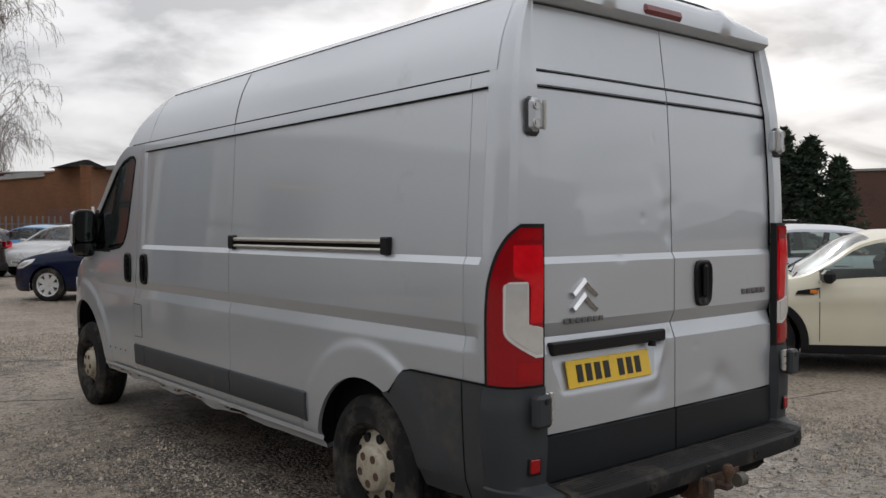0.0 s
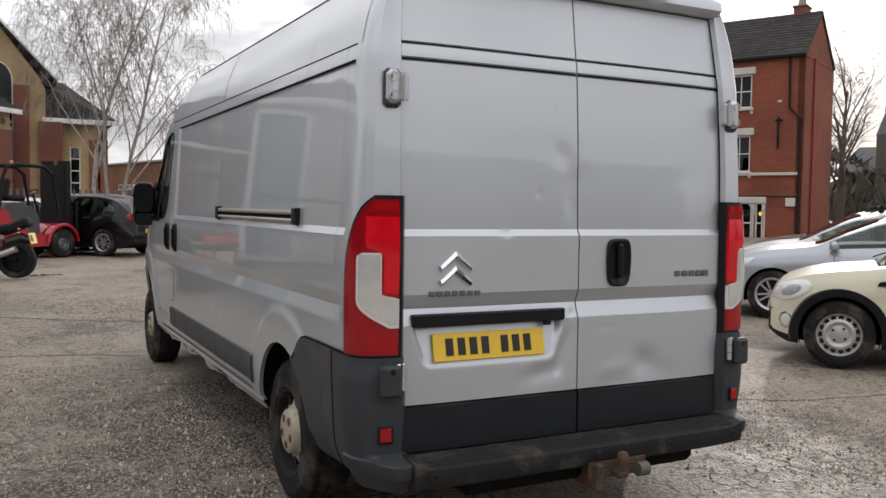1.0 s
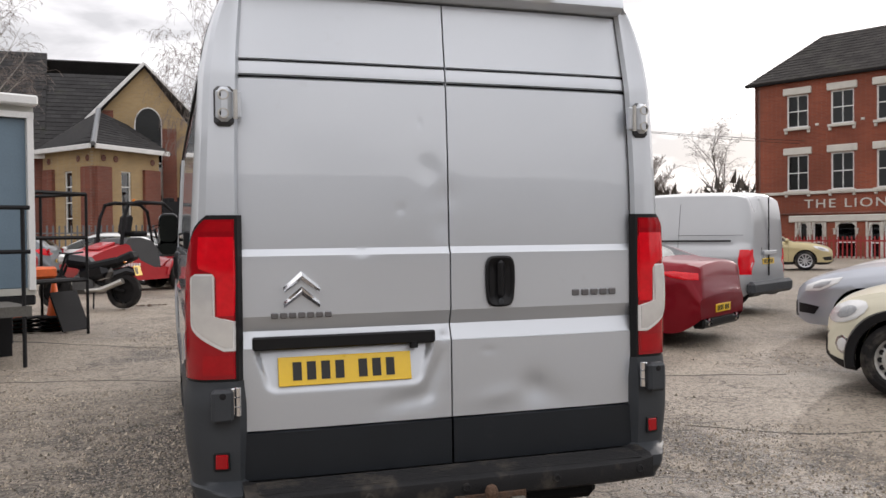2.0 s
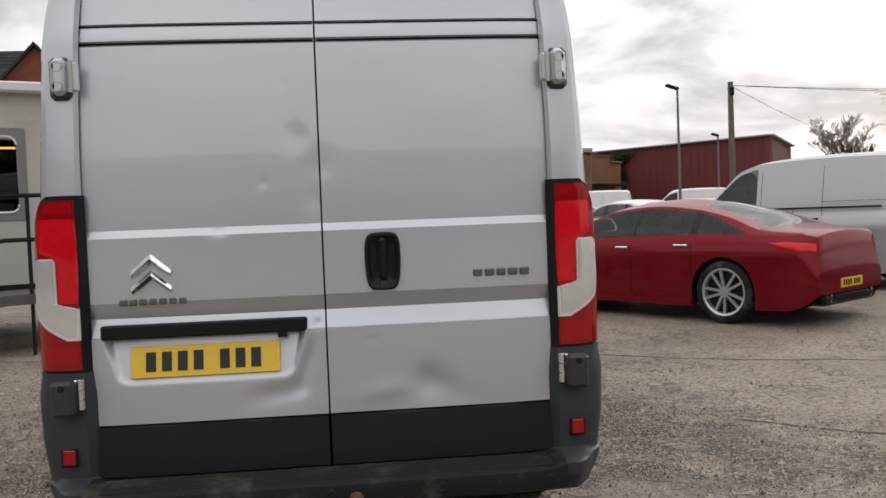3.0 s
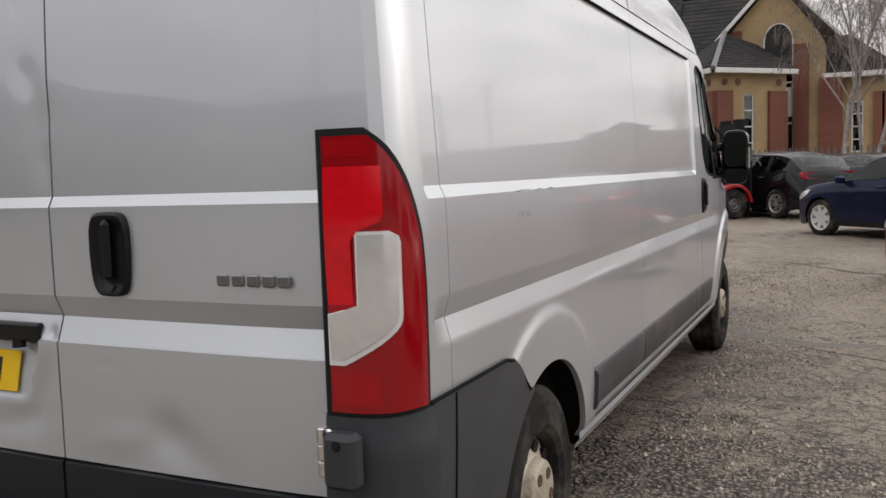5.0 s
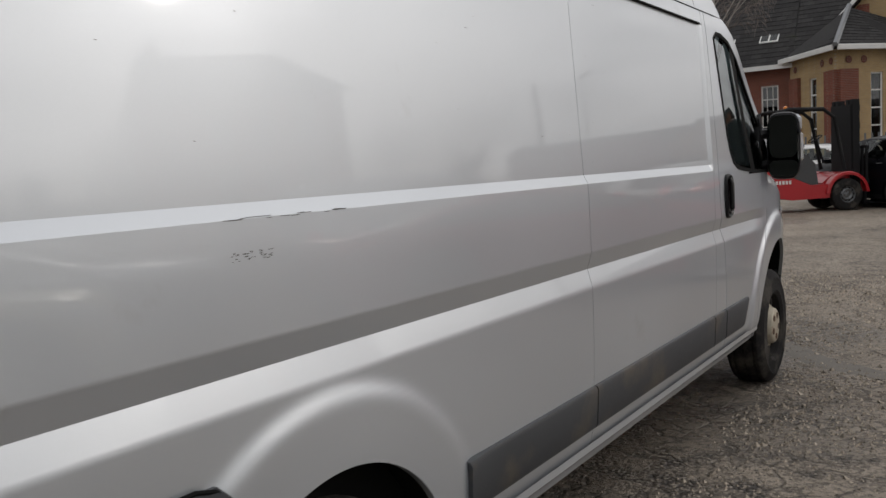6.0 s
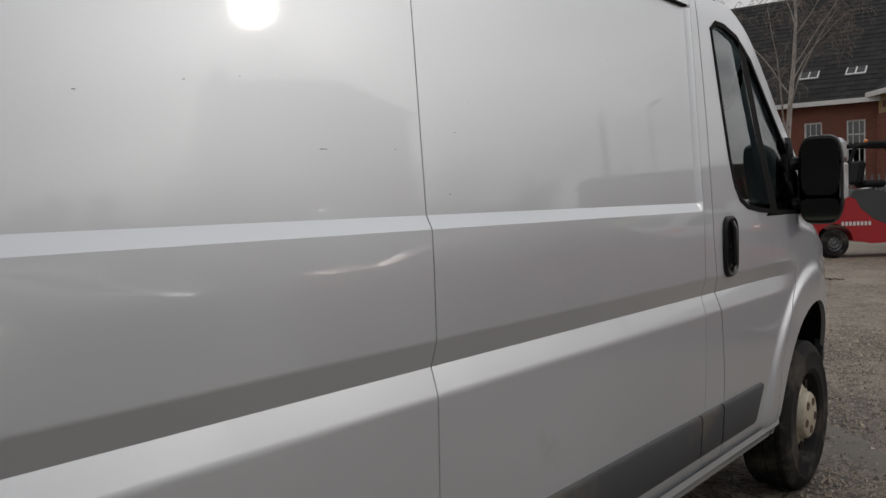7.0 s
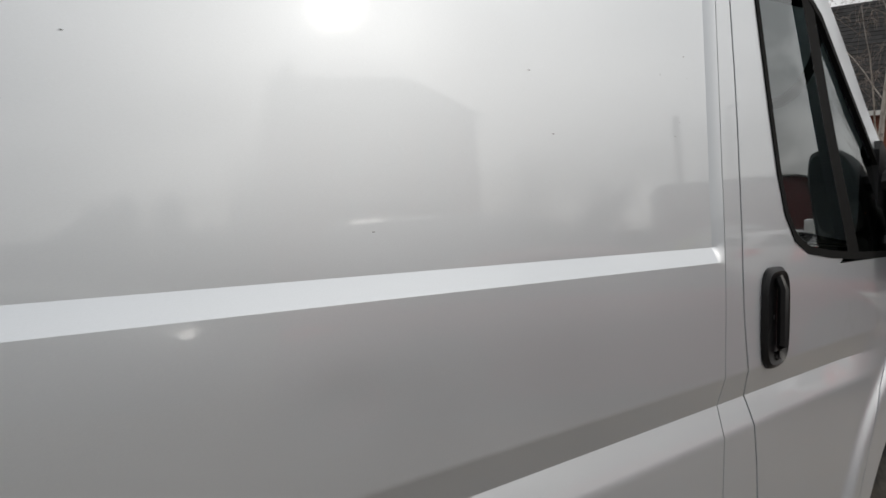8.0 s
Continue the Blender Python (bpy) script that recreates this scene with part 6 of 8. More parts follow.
car("white_estate", "white estate car with black roof bars", at(10.45, 6.25, 38), paint("white_paint", (0.70, 0.70, 0.70), 0.0), **{**HATCH, "H": 1.50, "bars": True})
car("dark_estate", "dark grey estate car in a parked row", at(12.6, 7.9, 38), paint("dark_grey_paint", (0.05, 0.052, 0.058), 0.4), **{**HATCH, "W": 1.84, "bars": True})
# dark blue hatchback
BLUE = paint("dark_blue_paint", (0.007, 0.011, 0.038), 0.2, coat=0.28)
car("blue_hatchback", "dark blue five-door hatchback with silver wheel covers", at(2.80, 14.35, 45), BLUE, **{**HATCH, "rim": "cover", "rim_mat": mat("silver_wheel_cover", (0.55, 0.55, 0.54), 0.45, 0.2),
    "tail_lens": [(0.04, 0.86), (0.10, 1.10), (0.20, 1.12), (0.36, 1.06), (0.24, 0.92)], "mirror_mat": BLUE})
BLK = paint("black_paint", (0.005, 0.005, 0.007), 0.1, coat=0.5)
SUV_TOP = [(y, z if z < 0.7 else z * 1.06) for y, z in HATCH_TOP]
car("black_hatchback", "black five-door hatchback parked near a forklift", at(-0.15, 20.95, 45), BLK, **{**HATCH, "H": 1.55, "top": SUV_TOP, "belt": [(y, z * 1.06) for y, z in HATCH_BELT], "R": 0.335, "tail_mat": RED_LENS, "tail_lens": [(0.02, 0.88), (0.04, 1.04), (0.16, 1.05), (0.19, 0.98), (0.10, 0.88)]})
LSILV = paint("light_silver_paint", (0.50, 0.51, 0.52), 0.45)
LBLUE = paint("light_blue_paint", (0.10, 0.26, 0.48), 0.3)
WHITE = paint("plain_white_paint", (0.72, 0.72, 0.71), 0.0, dirt=(0.5, 0.49, 0.46))
far_cars = [("silver_saloon", "light silver hatchback facing the yard", 4.5, 24.6, 128, LSILV), ("light_blue_car", "light blue hatchback in a far row", 4.3, 27.4, 25, LBLUE),
            ("white_hatchback", "white hatchback with red tail lights", 7.6, 20.5, 20, WHITE), ("pale_yellow_car", "pale yellow-green hatchback in a far row", 10.4, 23.2, 25, paint("pale_yellow_paint", (0.52, 0.53, 0.33), 0.0)),
            ("dark_hatchback", "dark hatchback in a far row", 2.4, 29.5, 25, paint("charcoal_paint", (0.03, 0.03, 0.034), 0.3)), ("white_car", "white hatchback behind a forklift", -3.1, 26.3, 75, WHITE),
            ("grey_car", "dark grey hatchback behind a forklift", -6.2, 25.0, 80, paint("mid_grey_paint", (0.16, 0.17, 0.18), 0.4)), ("white_saloon", "white hatchback parked by the fence", -1.9, 29.3, 80, WHITE),
            ("grey_hatchback", "pale grey hatchback in a far row", 7.3, 28.0, 25, LSILV), ("black_car", "black hatchback seen from behind", 1.45, 25.6, 20, BLK),
            ("silver_car", "light silver hatchback in a far row", 13.6, 29.0, 20, LSILV)]
for nm, lab, x, y, t, c in far_cars:
    car(nm, lab, at(x, y, t), c, group="far parked cars", **HATCH)
# gold saloon by the pub
car("gold_saloon", "pale gold saloon parked before a brick pub", at(17.9, 20.9, -128), paint("pale_gold_paint", (0.50, 0.42, 0.24), 0.3),
    **{**HATCH, "rim": "multi", "top": [(2.15, 0.50), (2.12, 0.66), (1.95, 0.78), (1.45, 0.90), (0.95, 0.95), (0.55, 1.17), (0.1, 1.38), (-0.4, 1.42), (-0.9, 1.36), (-1.4, 1.12), (-1.75, 1.0), (-2.1, 0.97), (-2.2, 0.5)]})
# silver delivery van
VAN_TOP = [(2.0, 0.55), (1.97, 0.75), (1.75, 0.95), (1.35, 1.08), (1.0, 1.18), (0.62, 1.55), (0.25, 1.88), (-0.1, 1.97), (-1.0, 2.0), (-2.0, 1.98), (-2.22, 1.93), (-2.30, 1.6), (-2.33, 0.6)]
VAN_BELT = [(2.0, 0.52), (1.8, 0.85), (1.2, 1.03), (0.6, 1.10), (-2.33, 1.12)]
SVAN = dict(L=4.38, W=1.82, H=1.98, wb=2.75, fo=0.68, R=0.325, rim_r=0.20, rim="cover", top=VAN_TOP, belt=VAN_BELT, ws=(1.02, 0.20), rw=(-0.15, -0.10), doors=(0.88, -0.12, -1.15),
            tumble=0.80, clear=0.22, tail_lens=[(0.0, 0.64), (0.0, 1.04), (0.14, 1.04), (0.16, 0.84), (0.14, 0.64)], tail=(0.03, 0.64, 1.04, 0.86), lens=[(-0.12, 0.66), (-0.18, 0.82), (-0.45, 0.95), (-0.62, 0.95), (-0.50, 0.80), (-0.3, 0.68)], trim=(0.32, 0.6), rear_glass=False, category="van", square=4.0, plate=0.84, handles=BLACK)
dv = car("delivery_van", "silver delivery van with plain sides", at(7.16, 10.58, 31), paint("van_silver_paint", (0.46, 0.47, 0.48), 0.5), **SVAN)
g = Geo()
g.box((0, -2.36, 0.42), (1.74, 0.14, 0.22), 0.05)
part("rear_bumper", g, DARK_PLASTIC, dv)
g = Geo()
for s in (1, -1):
    g.box((s * 0.918, -1.2, 1.18), (0.012, 1.75, 0.028), 0.004)
part("rail_cover", g, BLACK, dv)
for s in (1, -1):
    g = Geo()
    g.box((s * 0.905, -1.72, 1.27), (0.012, 1.10, 0.006))
    part("panel_line", g, RUBBER, dv)
g = Geo()
g.box((0, -2.335, 1.25), (0.008, 0.02, 1.3))
part("rear_door_gap", g, RUBBER, dv)
g = Geo()
g.box((0.0, -2.35, 0.98), (0.55, 0.04, 0.07), 0.012)
part("plate_hood", g, LSILV, dv)
for k, (x, y) in enumerate(((9.6, 33.5), (14.8, 35.5))):
    car("white_van", "white delivery van before a brown brick depot", at(x, y, 70), WHITE, group="white vans", **SVAN)
# ---- buildings ----
RED_BRICK = brick_mat("red_brick", (0.26, 0.066, 0.032), (0.21, 0.048, 0.025), (0.22, 0.12, 0.085))
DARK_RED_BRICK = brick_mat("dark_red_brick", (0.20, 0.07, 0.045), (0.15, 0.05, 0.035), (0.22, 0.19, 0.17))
BUFF_BRICK = brick_mat("buff_brick", (0.45, 0.315, 0.15), (0.39, 0.27, 0.13), (0.41, 0.34, 0.25))
BROWN_BRICK = brick_mat("brown_brick", (0.20, 0.082, 0.032), (0.16, 0.064, 0.025), (0.19, 0.12, 0.075))
MAROON_CLAD = mat("maroon_cladding", (0.13, 0.022, 0.022), 0.55, 0, var=0.12, scale=0.6, fine=20)
SLATE = mat("slate_tiles", (0.028, 0.027, 0.027), 0.85, 0, spec=0.25, var=0.35, scale=1.2, fine=9, bump=0.4, dirt=(0.045, 0.047, 0.032), dirt_at=0.58, dirt_scale=0.6, per_object=0.25, per_island=0.25)
GREY_SHEET = mat("grey_roof_sheet", (0.30, 0.30, 0.29), 0.7, 0, var=0.25, scale=1, fine=12)
STONE = mat("painted_stone", (0.54, 0.52, 0.47), 0.75, 0, var=0.14, scale=2, fine=40, bump=0.1, dirt=(0.38, 0.36, 0.32), dirt_at=0.6)
IRON = mat("black_iron", (0.011, 0.011, 0.012), 0.75, 0.0, spec=0.25, var=0.3)


def frame_of(x, y, ux, uy, z=0.0):
    """Frame whose x runs along a wall (ux, uy) and whose -y looks out of it."""
    l = math.hypot(ux, uy)
    ux, uy = ux / l, uy / l
    return Matrix(((ux, -uy, 0, x), (uy, ux, 0, y), (0, 0, 1, z), (0, 0, 0, 1)))


def wall_with_holes(g, x0, x1, z0, z1, holes, t=0.3):
    """Wall in the plane y = 0 to y = t, with rectangular openings (xa, xb, za, zb) right through it."""
    xs = sorted({x0, x1, *[h[0] for h in holes], *[h[1] for h in holes]})
    zs = sorted({z0, z1, *[h[2] for h in holes], *[h[3] for h in holes]})
    def solid(a, b, c, d):
        mx, mz = (a + b) / 2, (c + d) / 2
        return not any(h[0] < mx < h[1] and h[2] < mz < h[3] for h in holes)
    for a, b in zip(xs, xs[1:]):
        for c, d in zip(zs, zs[1:]):
            if solid(a, b, c, d):
                for y in (0, t):
                    q = [(a, y, c), (b, y, c), (b, y, d), (a, y, d)]
                    g.add(q if y == 0 else q[::-1], [(0, 1, 2, 3)])
    for xa, xb, za, zb in list(holes):
        g.add([(xa, 0, za), (xa, t, za), (xa, t, zb), (xa, 0, zb)], [(0, 1, 2, 3)])
        g.add([(xb, 0, za), (xb, t, za), (xb, t, zb), (xb, 0, zb)], [(3, 2, 1, 0)])
        g.add([(xa, 0, zb), (xb, 0, zb), (xb, t, zb), (xa, t, zb)], [(0, 1, 2, 3)])
        g.add([(xa, 0, za), (xb, 0, za), (xb, t, za), (xa, t, za)], [(3, 2, 1, 0)])
    for a, b in ((x0, x0), (x1, x1)):
        g.add([(a, 0, z0), (a, t, z0), (a, t, z1), (a, 0, z1)], [(0, 1, 2, 3)])
    g.add([(x0, 0, z1), (x1, 0, z1), (x1, t, z1), (x0, t, z1)], [(0, 1, 2, 3)])
    return g


def sash(house, m, xa, xb, za, zb, cols=2, rows=2, bar=0.05, inset=0.10, material=None, pane=None):
    """Window set in an opening: frame, glazing bars, panes, with a dim room behind."""
    w = new("window")
    w.parent = house
    g = Geo(m)
    f = 0.07
    g.box(((xa + xb) / 2, inset, za + f / 2), (xb - xa, 0.08, f)); g.box(((xa + xb) / 2, inset, zb - f / 2), (xb - xa, 0.08, f))
    g.box((xa + f / 2, inset, (za + zb) / 2), (f, 0.08, zb - za - 2 * f)); g.box((xb - f / 2, inset, (za + zb) / 2), (f, 0.08, zb - za - 2 * f))
    for k in range(1, cols):
        g.box((xa + (xb - xa) * k / cols, inset, (za + zb) / 2), (bar, 0.05, zb - za - 2 * f))
    for k in range(1, rows):
        g.box(((xa + xb) / 2, inset - 0.005, za + (zb - za) * k / rows), (xb - xa - 2 * f, 0.06, bar * 1.3))
    part("window_frame", g, material or WHITE_FRAME, w)
    g = Geo(m)
    g.add([(xa + 0.02, inset + 0.01, za + 0.02), (xb - 0.02, inset + 0.01, za + 0.02), (xb - 0.02, inset + 0.01, zb - 0.02), (xa + 0.02, inset + 0.01, zb - 0.02)], [(0, 1, 2, 3)])
    part("pane", g, pane or PANE, w, fix=False)
    g = Geo(m)
    g.add([(xa - 0.02, 0.55, za), (xb + 0.02, 0.55, za), (xb + 0.02, 0.55, zb), (xa - 0.02, 0.55, zb)], [(0, 1, 2, 3)])
    part("room", g, ROOM_DARK, w, fix=False)
    return w


def slope(house, a, b, c, d, material, name="roof", thick=0.12, course=0.0):
    """Roof plane with eaves a-b and ridge d-c; course: lays stepped rows of tiles over it."""
    g = Geo()
    a, b, c, d = map(Vector, (a, b, c, d))
    n = (b - a).cross(d - a).normalized()
    if n.z < 0:
        n = -n
    g.add([a, b, c, d, a - n * thick, b - n * thick, c - n * thick, d - n * thick], [(0, 1, 2, 3), (7, 6, 5, 4), (0, 4, 5, 1), (1, 5, 6, 2), (2, 6, 7, 3), (3, 7, 4, 0)])
    r = part(name, g, material, house)
    if course:
        rows = int((d - a).length / course)
        t = Geo()
        rg = random.Random(7)
        for k in range(rows):
            u0, u1 = k / rows, (k + 1.15) / rows
            p, q = a.lerp(d, u0), b.lerp(c, u0)
            p1, q1 = a.lerp(d, min(u1, 1)), b.lerp(c, min(u1, 1))
            cols = max(int((q - p).length / (course * 1.4)), 1)
            off = 0.5 * (k % 2)
            for j in range(cols):
                s0, s1 = min(max((j - off * 0.9) / cols, 0), 1), min((j + 0.96 - off * 0.9) / cols, 1)
                if s1 - s0 < 0.2 / cols:
                    continue
                h = 0.022 + rg.random() * 0.012
                t.add([p.lerp(q, s0) + n * h, p.lerp(q, s1) + n * h, p1.lerp(q1, s1) + n * 0.006, p1.lerp(q1, s0) + n * 0.006, p.lerp(q, s0), p.lerp(q, s1)], [(0, 1, 2, 3), (4, 5, 1, 0)])
        tagged(part("tiles", t, material, r, fix=False), kind="stuff")
    return r


# the pub: three storeys of red brick
PUB_A, PUB_B = (28.6, 35.6), (32.953, 26.376)
pub = thing("pub", "three-storey red brick pub with white window heads and slate roof", "pub")
PM = frame_of(*PUB_A, PUB_B[0] - PUB_A[0], PUB_B[1] - PUB_A[1])
PL = math.hypot(PUB_B[0] - PUB_A[0], PUB_B[1] - PUB_A[1])
DEEP = 5.4
win_x = [2.69, 4.93, 7.10]
EAVE = 9.12
holes = [(x - 0.56, x + 0.56, z, z1) for x in win_x for z, z1 in ((6.66, 8.33), (3.42, 5.26))]
ground_holes = [(2.75, 3.2, -0.2, 1.80), (3.45, 3.98, -0.2, 1.80), (4.62, 5.58, -0.2, 1.80), (6.22, 6.72, -0.2, 1.72), (6.88, 7.82, -0.2, 1.86), (8.0, 8.38, -0.2, 1.86)]
g = Geo(PM)
wall_with_holes(g, 0.4, PL, -0.4, EAVE, holes + ground_holes)
part("wall", g, RED_BRICK, pub)
for x0, ln in ((0.4, DEEP), (PL, DEEP)):
    g = Geo(PM @ (pose(x0, DEEP, 0, 0, 0, -90) if x0 < 1 else pose(x0, 0, 0, 0, 0, 90)))
    wall_with_holes(g, 0, ln, -0.4, EAVE, [])
    part("side_wall", g, DARK_RED_BRICK if x0 < 1 else RED_BRICK, pub)
g = Geo(PM @ pose(0, DEEP, 0))
wall_with_holes(g, 0.4, PL, -0.4, EAVE, [])
part("back_wall", g, DARK_RED_BRICK, pub)
for x0, x1, za, zb in holes:
    w = sash(pub, PM, x0, x1, za, zb, bar=0.035)
    g = Geo(PM)
    g.box(((x0 + x1) / 2, -0.03, zb + 0.19), (1.46, 0.14, 0.36), 0.03)
    part("window_head", g, STONE, w)
    g = Geo(PM)
    g.box(((x0 + x1) / 2, -0.05, za - 0.07), (1.34, 0.22, 0.14), 0.02)
    for s in (-0.58, 0.58):
        g.box(((x0 + x1) / 2 + s, -0.03, za - 0.22), (0.14, 0.14, 0.18), 0.02)
    part("sill", g, STONE, w)
for x0, x1, za, zb in ground_holes:
    sash(pub, PM, x0, x1, za, zb, 1, 2)
    for s, x in ((-1, x0), (1, x1)):
        g = Geo(PM)
        half, rise = (x1 - x0) / 2 + 0.01, 0.34
        curve = [(x - s * half * (1 - math.cos(a)), zb - rise + rise * math.sin(a)) for a in np.linspace(0, math.pi / 2, 8)]
        g.prism(([(x + s * 0.03, zb - rise), (x + s * 0.03, zb + 0.03), (x - s * half, zb + 0.03)] + curve[::-1])[::s], -0.05, 0.08)
        part("arched_corner", g, STONE, pub)
        g = Geo(PM)
        g.lathe([(zb - 0.62, 0.055), (zb - 0.58, 0.075), (zb - 0.42, 0.06), (zb - 0.36, 0.10), (zb - 0.31, 0.10)], 10, "z", c=(x + s * 0.05, -0.06, 0))
        part("capital", g, STONE, pub)
g = Geo(PM)
g.box((5.4, -0.05, 1.98), (6.3, 0.16, 0.34), 0.04)
part("painted_band", g, STONE, pub)
for x in (2.62, 3.32, 4.1, 6.1, 6.80, 7.91, 8.47):
    g = Geo(PM)
    g.box((x, -0.04, 0.8), (0.10, 0.12, 2.0), 0.02)
    part("pilaster", g, STONE, pub)
g = Geo(PM)
g.box((PL / 2 + 0.2, -0.06, 3.30), (PL - 0.7, 0.14, 0.15), 0.02)
part("string_course", g, STONE, pub)
g = Geo(PM)
g.box((PL / 2, -0.05, 2.25), (PL - 0.3, 0.12, 0.09), 0.02)
part("brick_course", g, DARK_RED_BRICK, pub)
g = Geo(PM)
g.box((PL / 2, -0.12, EAVE - 0.05), (PL + 0.1, 0.3, 0.14), 0.03)
part("gutter", g, IRON, pub)
g = Geo(PM)
g.tube([(9.5, -0.1, EAVE - 0.1), (9.55, -0.1, 6.55), (10.08, -0.1, 5.95), (10.08, -0.1, 0.0)], 0.055, 8)
part("downpipe", g, IRON, pub)
g = Geo(PM)
g.tube([(PL + 0.08, 1.6, EAVE), (PL + 0.08, 1.6, 0)], 0.07, 8)
part("downpipe", g, mat("red_painted_pipe", (0.30, 0.05, 0.05), 0.5), pub)
g = Geo(PM)
g.box((9.02, -0.05, 5.34), (0.09, 0.06, 1.55)); g.box((9.05, -0.05, 5.95), (0.34, 0.06, 0.10))
part("wall_anchor", g, IRON, pub)
for x, z in ((3.70, 6.72), (5.92, 6.78), (9.05, 6.9)):
    g = Geo(PM)
    g.box((x, -0.03, z), (0.18, 0.06, 0.12), 0.02)
    part("wall_plate", g, STONE, pub)
g = Geo(PM)
g.box((9.74, -0.10, 1.89), (0.46, 0.2, 0.42), 0.03)
part("vent_box", g, STONE, pub)
g = Geo(PM)
g.box((8.19, 0.30, 1.30), (0.16, 0.1, 0.2), 0.03)
lampm = bpy.data.materials.new("warm_lamp_glow")
lampm.use_nodes = True
lampm.node_tree.nodes["Principled BSDF"].inputs["Emission Color"].default_value = (1.0, 0.45, 0.08, 1)
lampm.node_tree.nodes["Principled BSDF"].inputs["Emission Strength"].default_value = 12.0
part("lamp", g, lampm, pub, "lit amber lamp in a window")


def P3(m, x, y, z):
    return tuple(m @ Vector((x, y, z)))


RIDGE, RY = 11.68, 2.6
PUB_SLATE = mat("weathered_slate", (0.050, 0.046, 0.043), 0.85, 0, spec=0.25, var=0.35, scale=1.2, fine=9, bump=0.4, dirt=(0.065, 0.064, 0.05), dirt_at=0.58, dirt_scale=0.6, per_object=0.2, per_island=0.25)
slope(pub, P3(PM, 0.1, -0.3, EAVE), P3(PM, PL + 0.1, -0.3, EAVE), P3(PM, PL + 0.1, RY, RIDGE), P3(PM, 2.9, RY, RIDGE), PUB_SLATE, course=0.30)
slope(pub, P3(PM, 0.1, DEEP + 0.2, EAVE), P3(PM, 0.1, -0.3, EAVE), P3(PM, 2.9, RY, RIDGE), P3(PM, 2.9, RY + 0.1, RIDGE), PUB_SLATE, course=0.30)
slope(pub, P3(PM, PL + 0.1, DEEP + 0.2, EAVE), P3(PM, 0.1, DEEP + 0.2, EAVE), P3(PM, 2.9, RY, RIDGE), P3(PM, PL + 0.1, RY, RIDGE), PUB_SLATE)
g = Geo(PM)
g.prism([(0, EAVE - 0.1), (DEEP, EAVE - 0.1), (RY, RIDGE)], PL - 0.30, PL + 0.02, "yz")
part("gable_wall", g, RED_BRICK, pub)
g = Geo(PM)
g.box((PL - 1.0, 2.9, 11.3), (0.62, 0.9, 1.5), 0.03)
g.box((PL - 1.0, 2.9, 12.02), (0.74, 1.02, 0.12), 0.03)
ch = part("chimney", g, DARK_RED_BRICK, pub)
for dy in (-0.3, 0.3):
    g = Geo(PM)
    g.lathe([(12.05, 0.14), (12.2, 0.13), (12.5, 0.10), (12.55, 0.12)], 10, "z", c=(PL - 1.0, 2.9 + dy, 0))
    part("chimney_pot", g, GREY_SHEET, ch)
cu = bpy.data.curves.new("sign_letters", "FONT")
cu.body, cu.size, cu.extrude, cu.space_character, cu.align_x = "THE LION", 0.62, 0.02, 1.22, "CENTER"
tmp = bpy.data.objects.new("tmp", cu)
scene.collection.objects.link(tmp)
me = bpy.data.meshes.new_from_object(tmp.evaluated_get(bpy.context.evaluated_depsgraph_get()))
bpy.data.objects.remove(tmp)
wide = max(v.co.x for v in me.vertices) - min(v.co.x for v in me.vertices)
me.transform(Matrix.Diagonal((3.96 / wide, 1, 1, 1)))
me.materials.clear()
me.materials.append(STONE)
sign = new("sign_lettering", me)
sign.parent = pub
sign.matrix_basis = PM @ pose(5.06, -0.04, 2.53, 90)
tagged(sign, "white raised letters reading THE LION")
# red railings before the pub
g = Geo(frame_of(27.0, 34.2, 2.4, -9.4))
pf = thing("picket_fence", "low red painted picket fence before a pub", "fence")
RED_IRON = mat("red_painted_iron", (0.30, 0.02, 0.02), 0.5)
g.box((3.9, 0.03, 0.9), (8.0, 0.04, 0.07))
part("rail", g, RED_IRON, pf)
for k in range(36):
    g = Geo(frame_of(27.0, 34.2, 2.4, -9.4))
    g.box((k * 0.22, 0, 0.55), (0.05, 0.04, 1.1))
    part("picket", g, RED_IRON, pf)

PALE_PANE = glass("pale_window_pane", (0.15, 0.17, 0.18), 0.0, 1.9)
HALL_RED = brick_mat("hall_red_brick", (0.215, 0.062, 0.036), (0.17, 0.048, 0.03), (0.22, 0.17, 0.14))
# the hall: buff and red brick, slate roofs, gable with an arched window
hall = thing("hall", "buff and red brick hall with a steep gable and slate roof", "building")
HY, HEAVE = 47.0, 5.8
g = Geo(frame_of(-5.0, HY, 1, 0))
wall_with_holes(g, 0, 5.3, 0, 7.3, [(2.35, 3.75, 0.6, 6.8)])
part("wall", g, BUFF_BRICK, hall)
g = Geo()
g.prism([(-5.0, 7.3), (0.3, 7.3), (0.0, 7.9), (-2.1, 10.75), (-4.7, 7.9)], HY, HY + 0.3)
part("gable_wall", g, BUFF_BRICK, hall)
# tall arched window
g = Geo()
arch = [(-2.65, 0.8), (-1.25, 0.8), (-1.25, 7.6)] + [(-1.95 + 0.7 * math.cos(a), 7.6 + 0.95 * math.sin(a)) for a in np.linspace(0, math.pi, 11)] + [(-2.65, 7.6)]
g.prism(arch, HY - 0.03, HY + 0.02)
aw = part("arched_window", g, PANE, hall)
g = Geo()
g.prism(arch, HY + 0.21, HY + 0.24)
part("window_room", g, ROOM_DARK, aw)
g = Geo()
pts = [(x, HY - 0.05, z) for x, z in arch + arch[:1]]
g.tube(pts, 0.035, 6)
for z in (3.4, 5.5, 1.9):
    g.box((-1.95, HY - 0.05, z), (1.4, 0.05, 0.09))
g.box((-1.95, HY - 0.05, 2.2), (0.08, 0.05, 2.6))
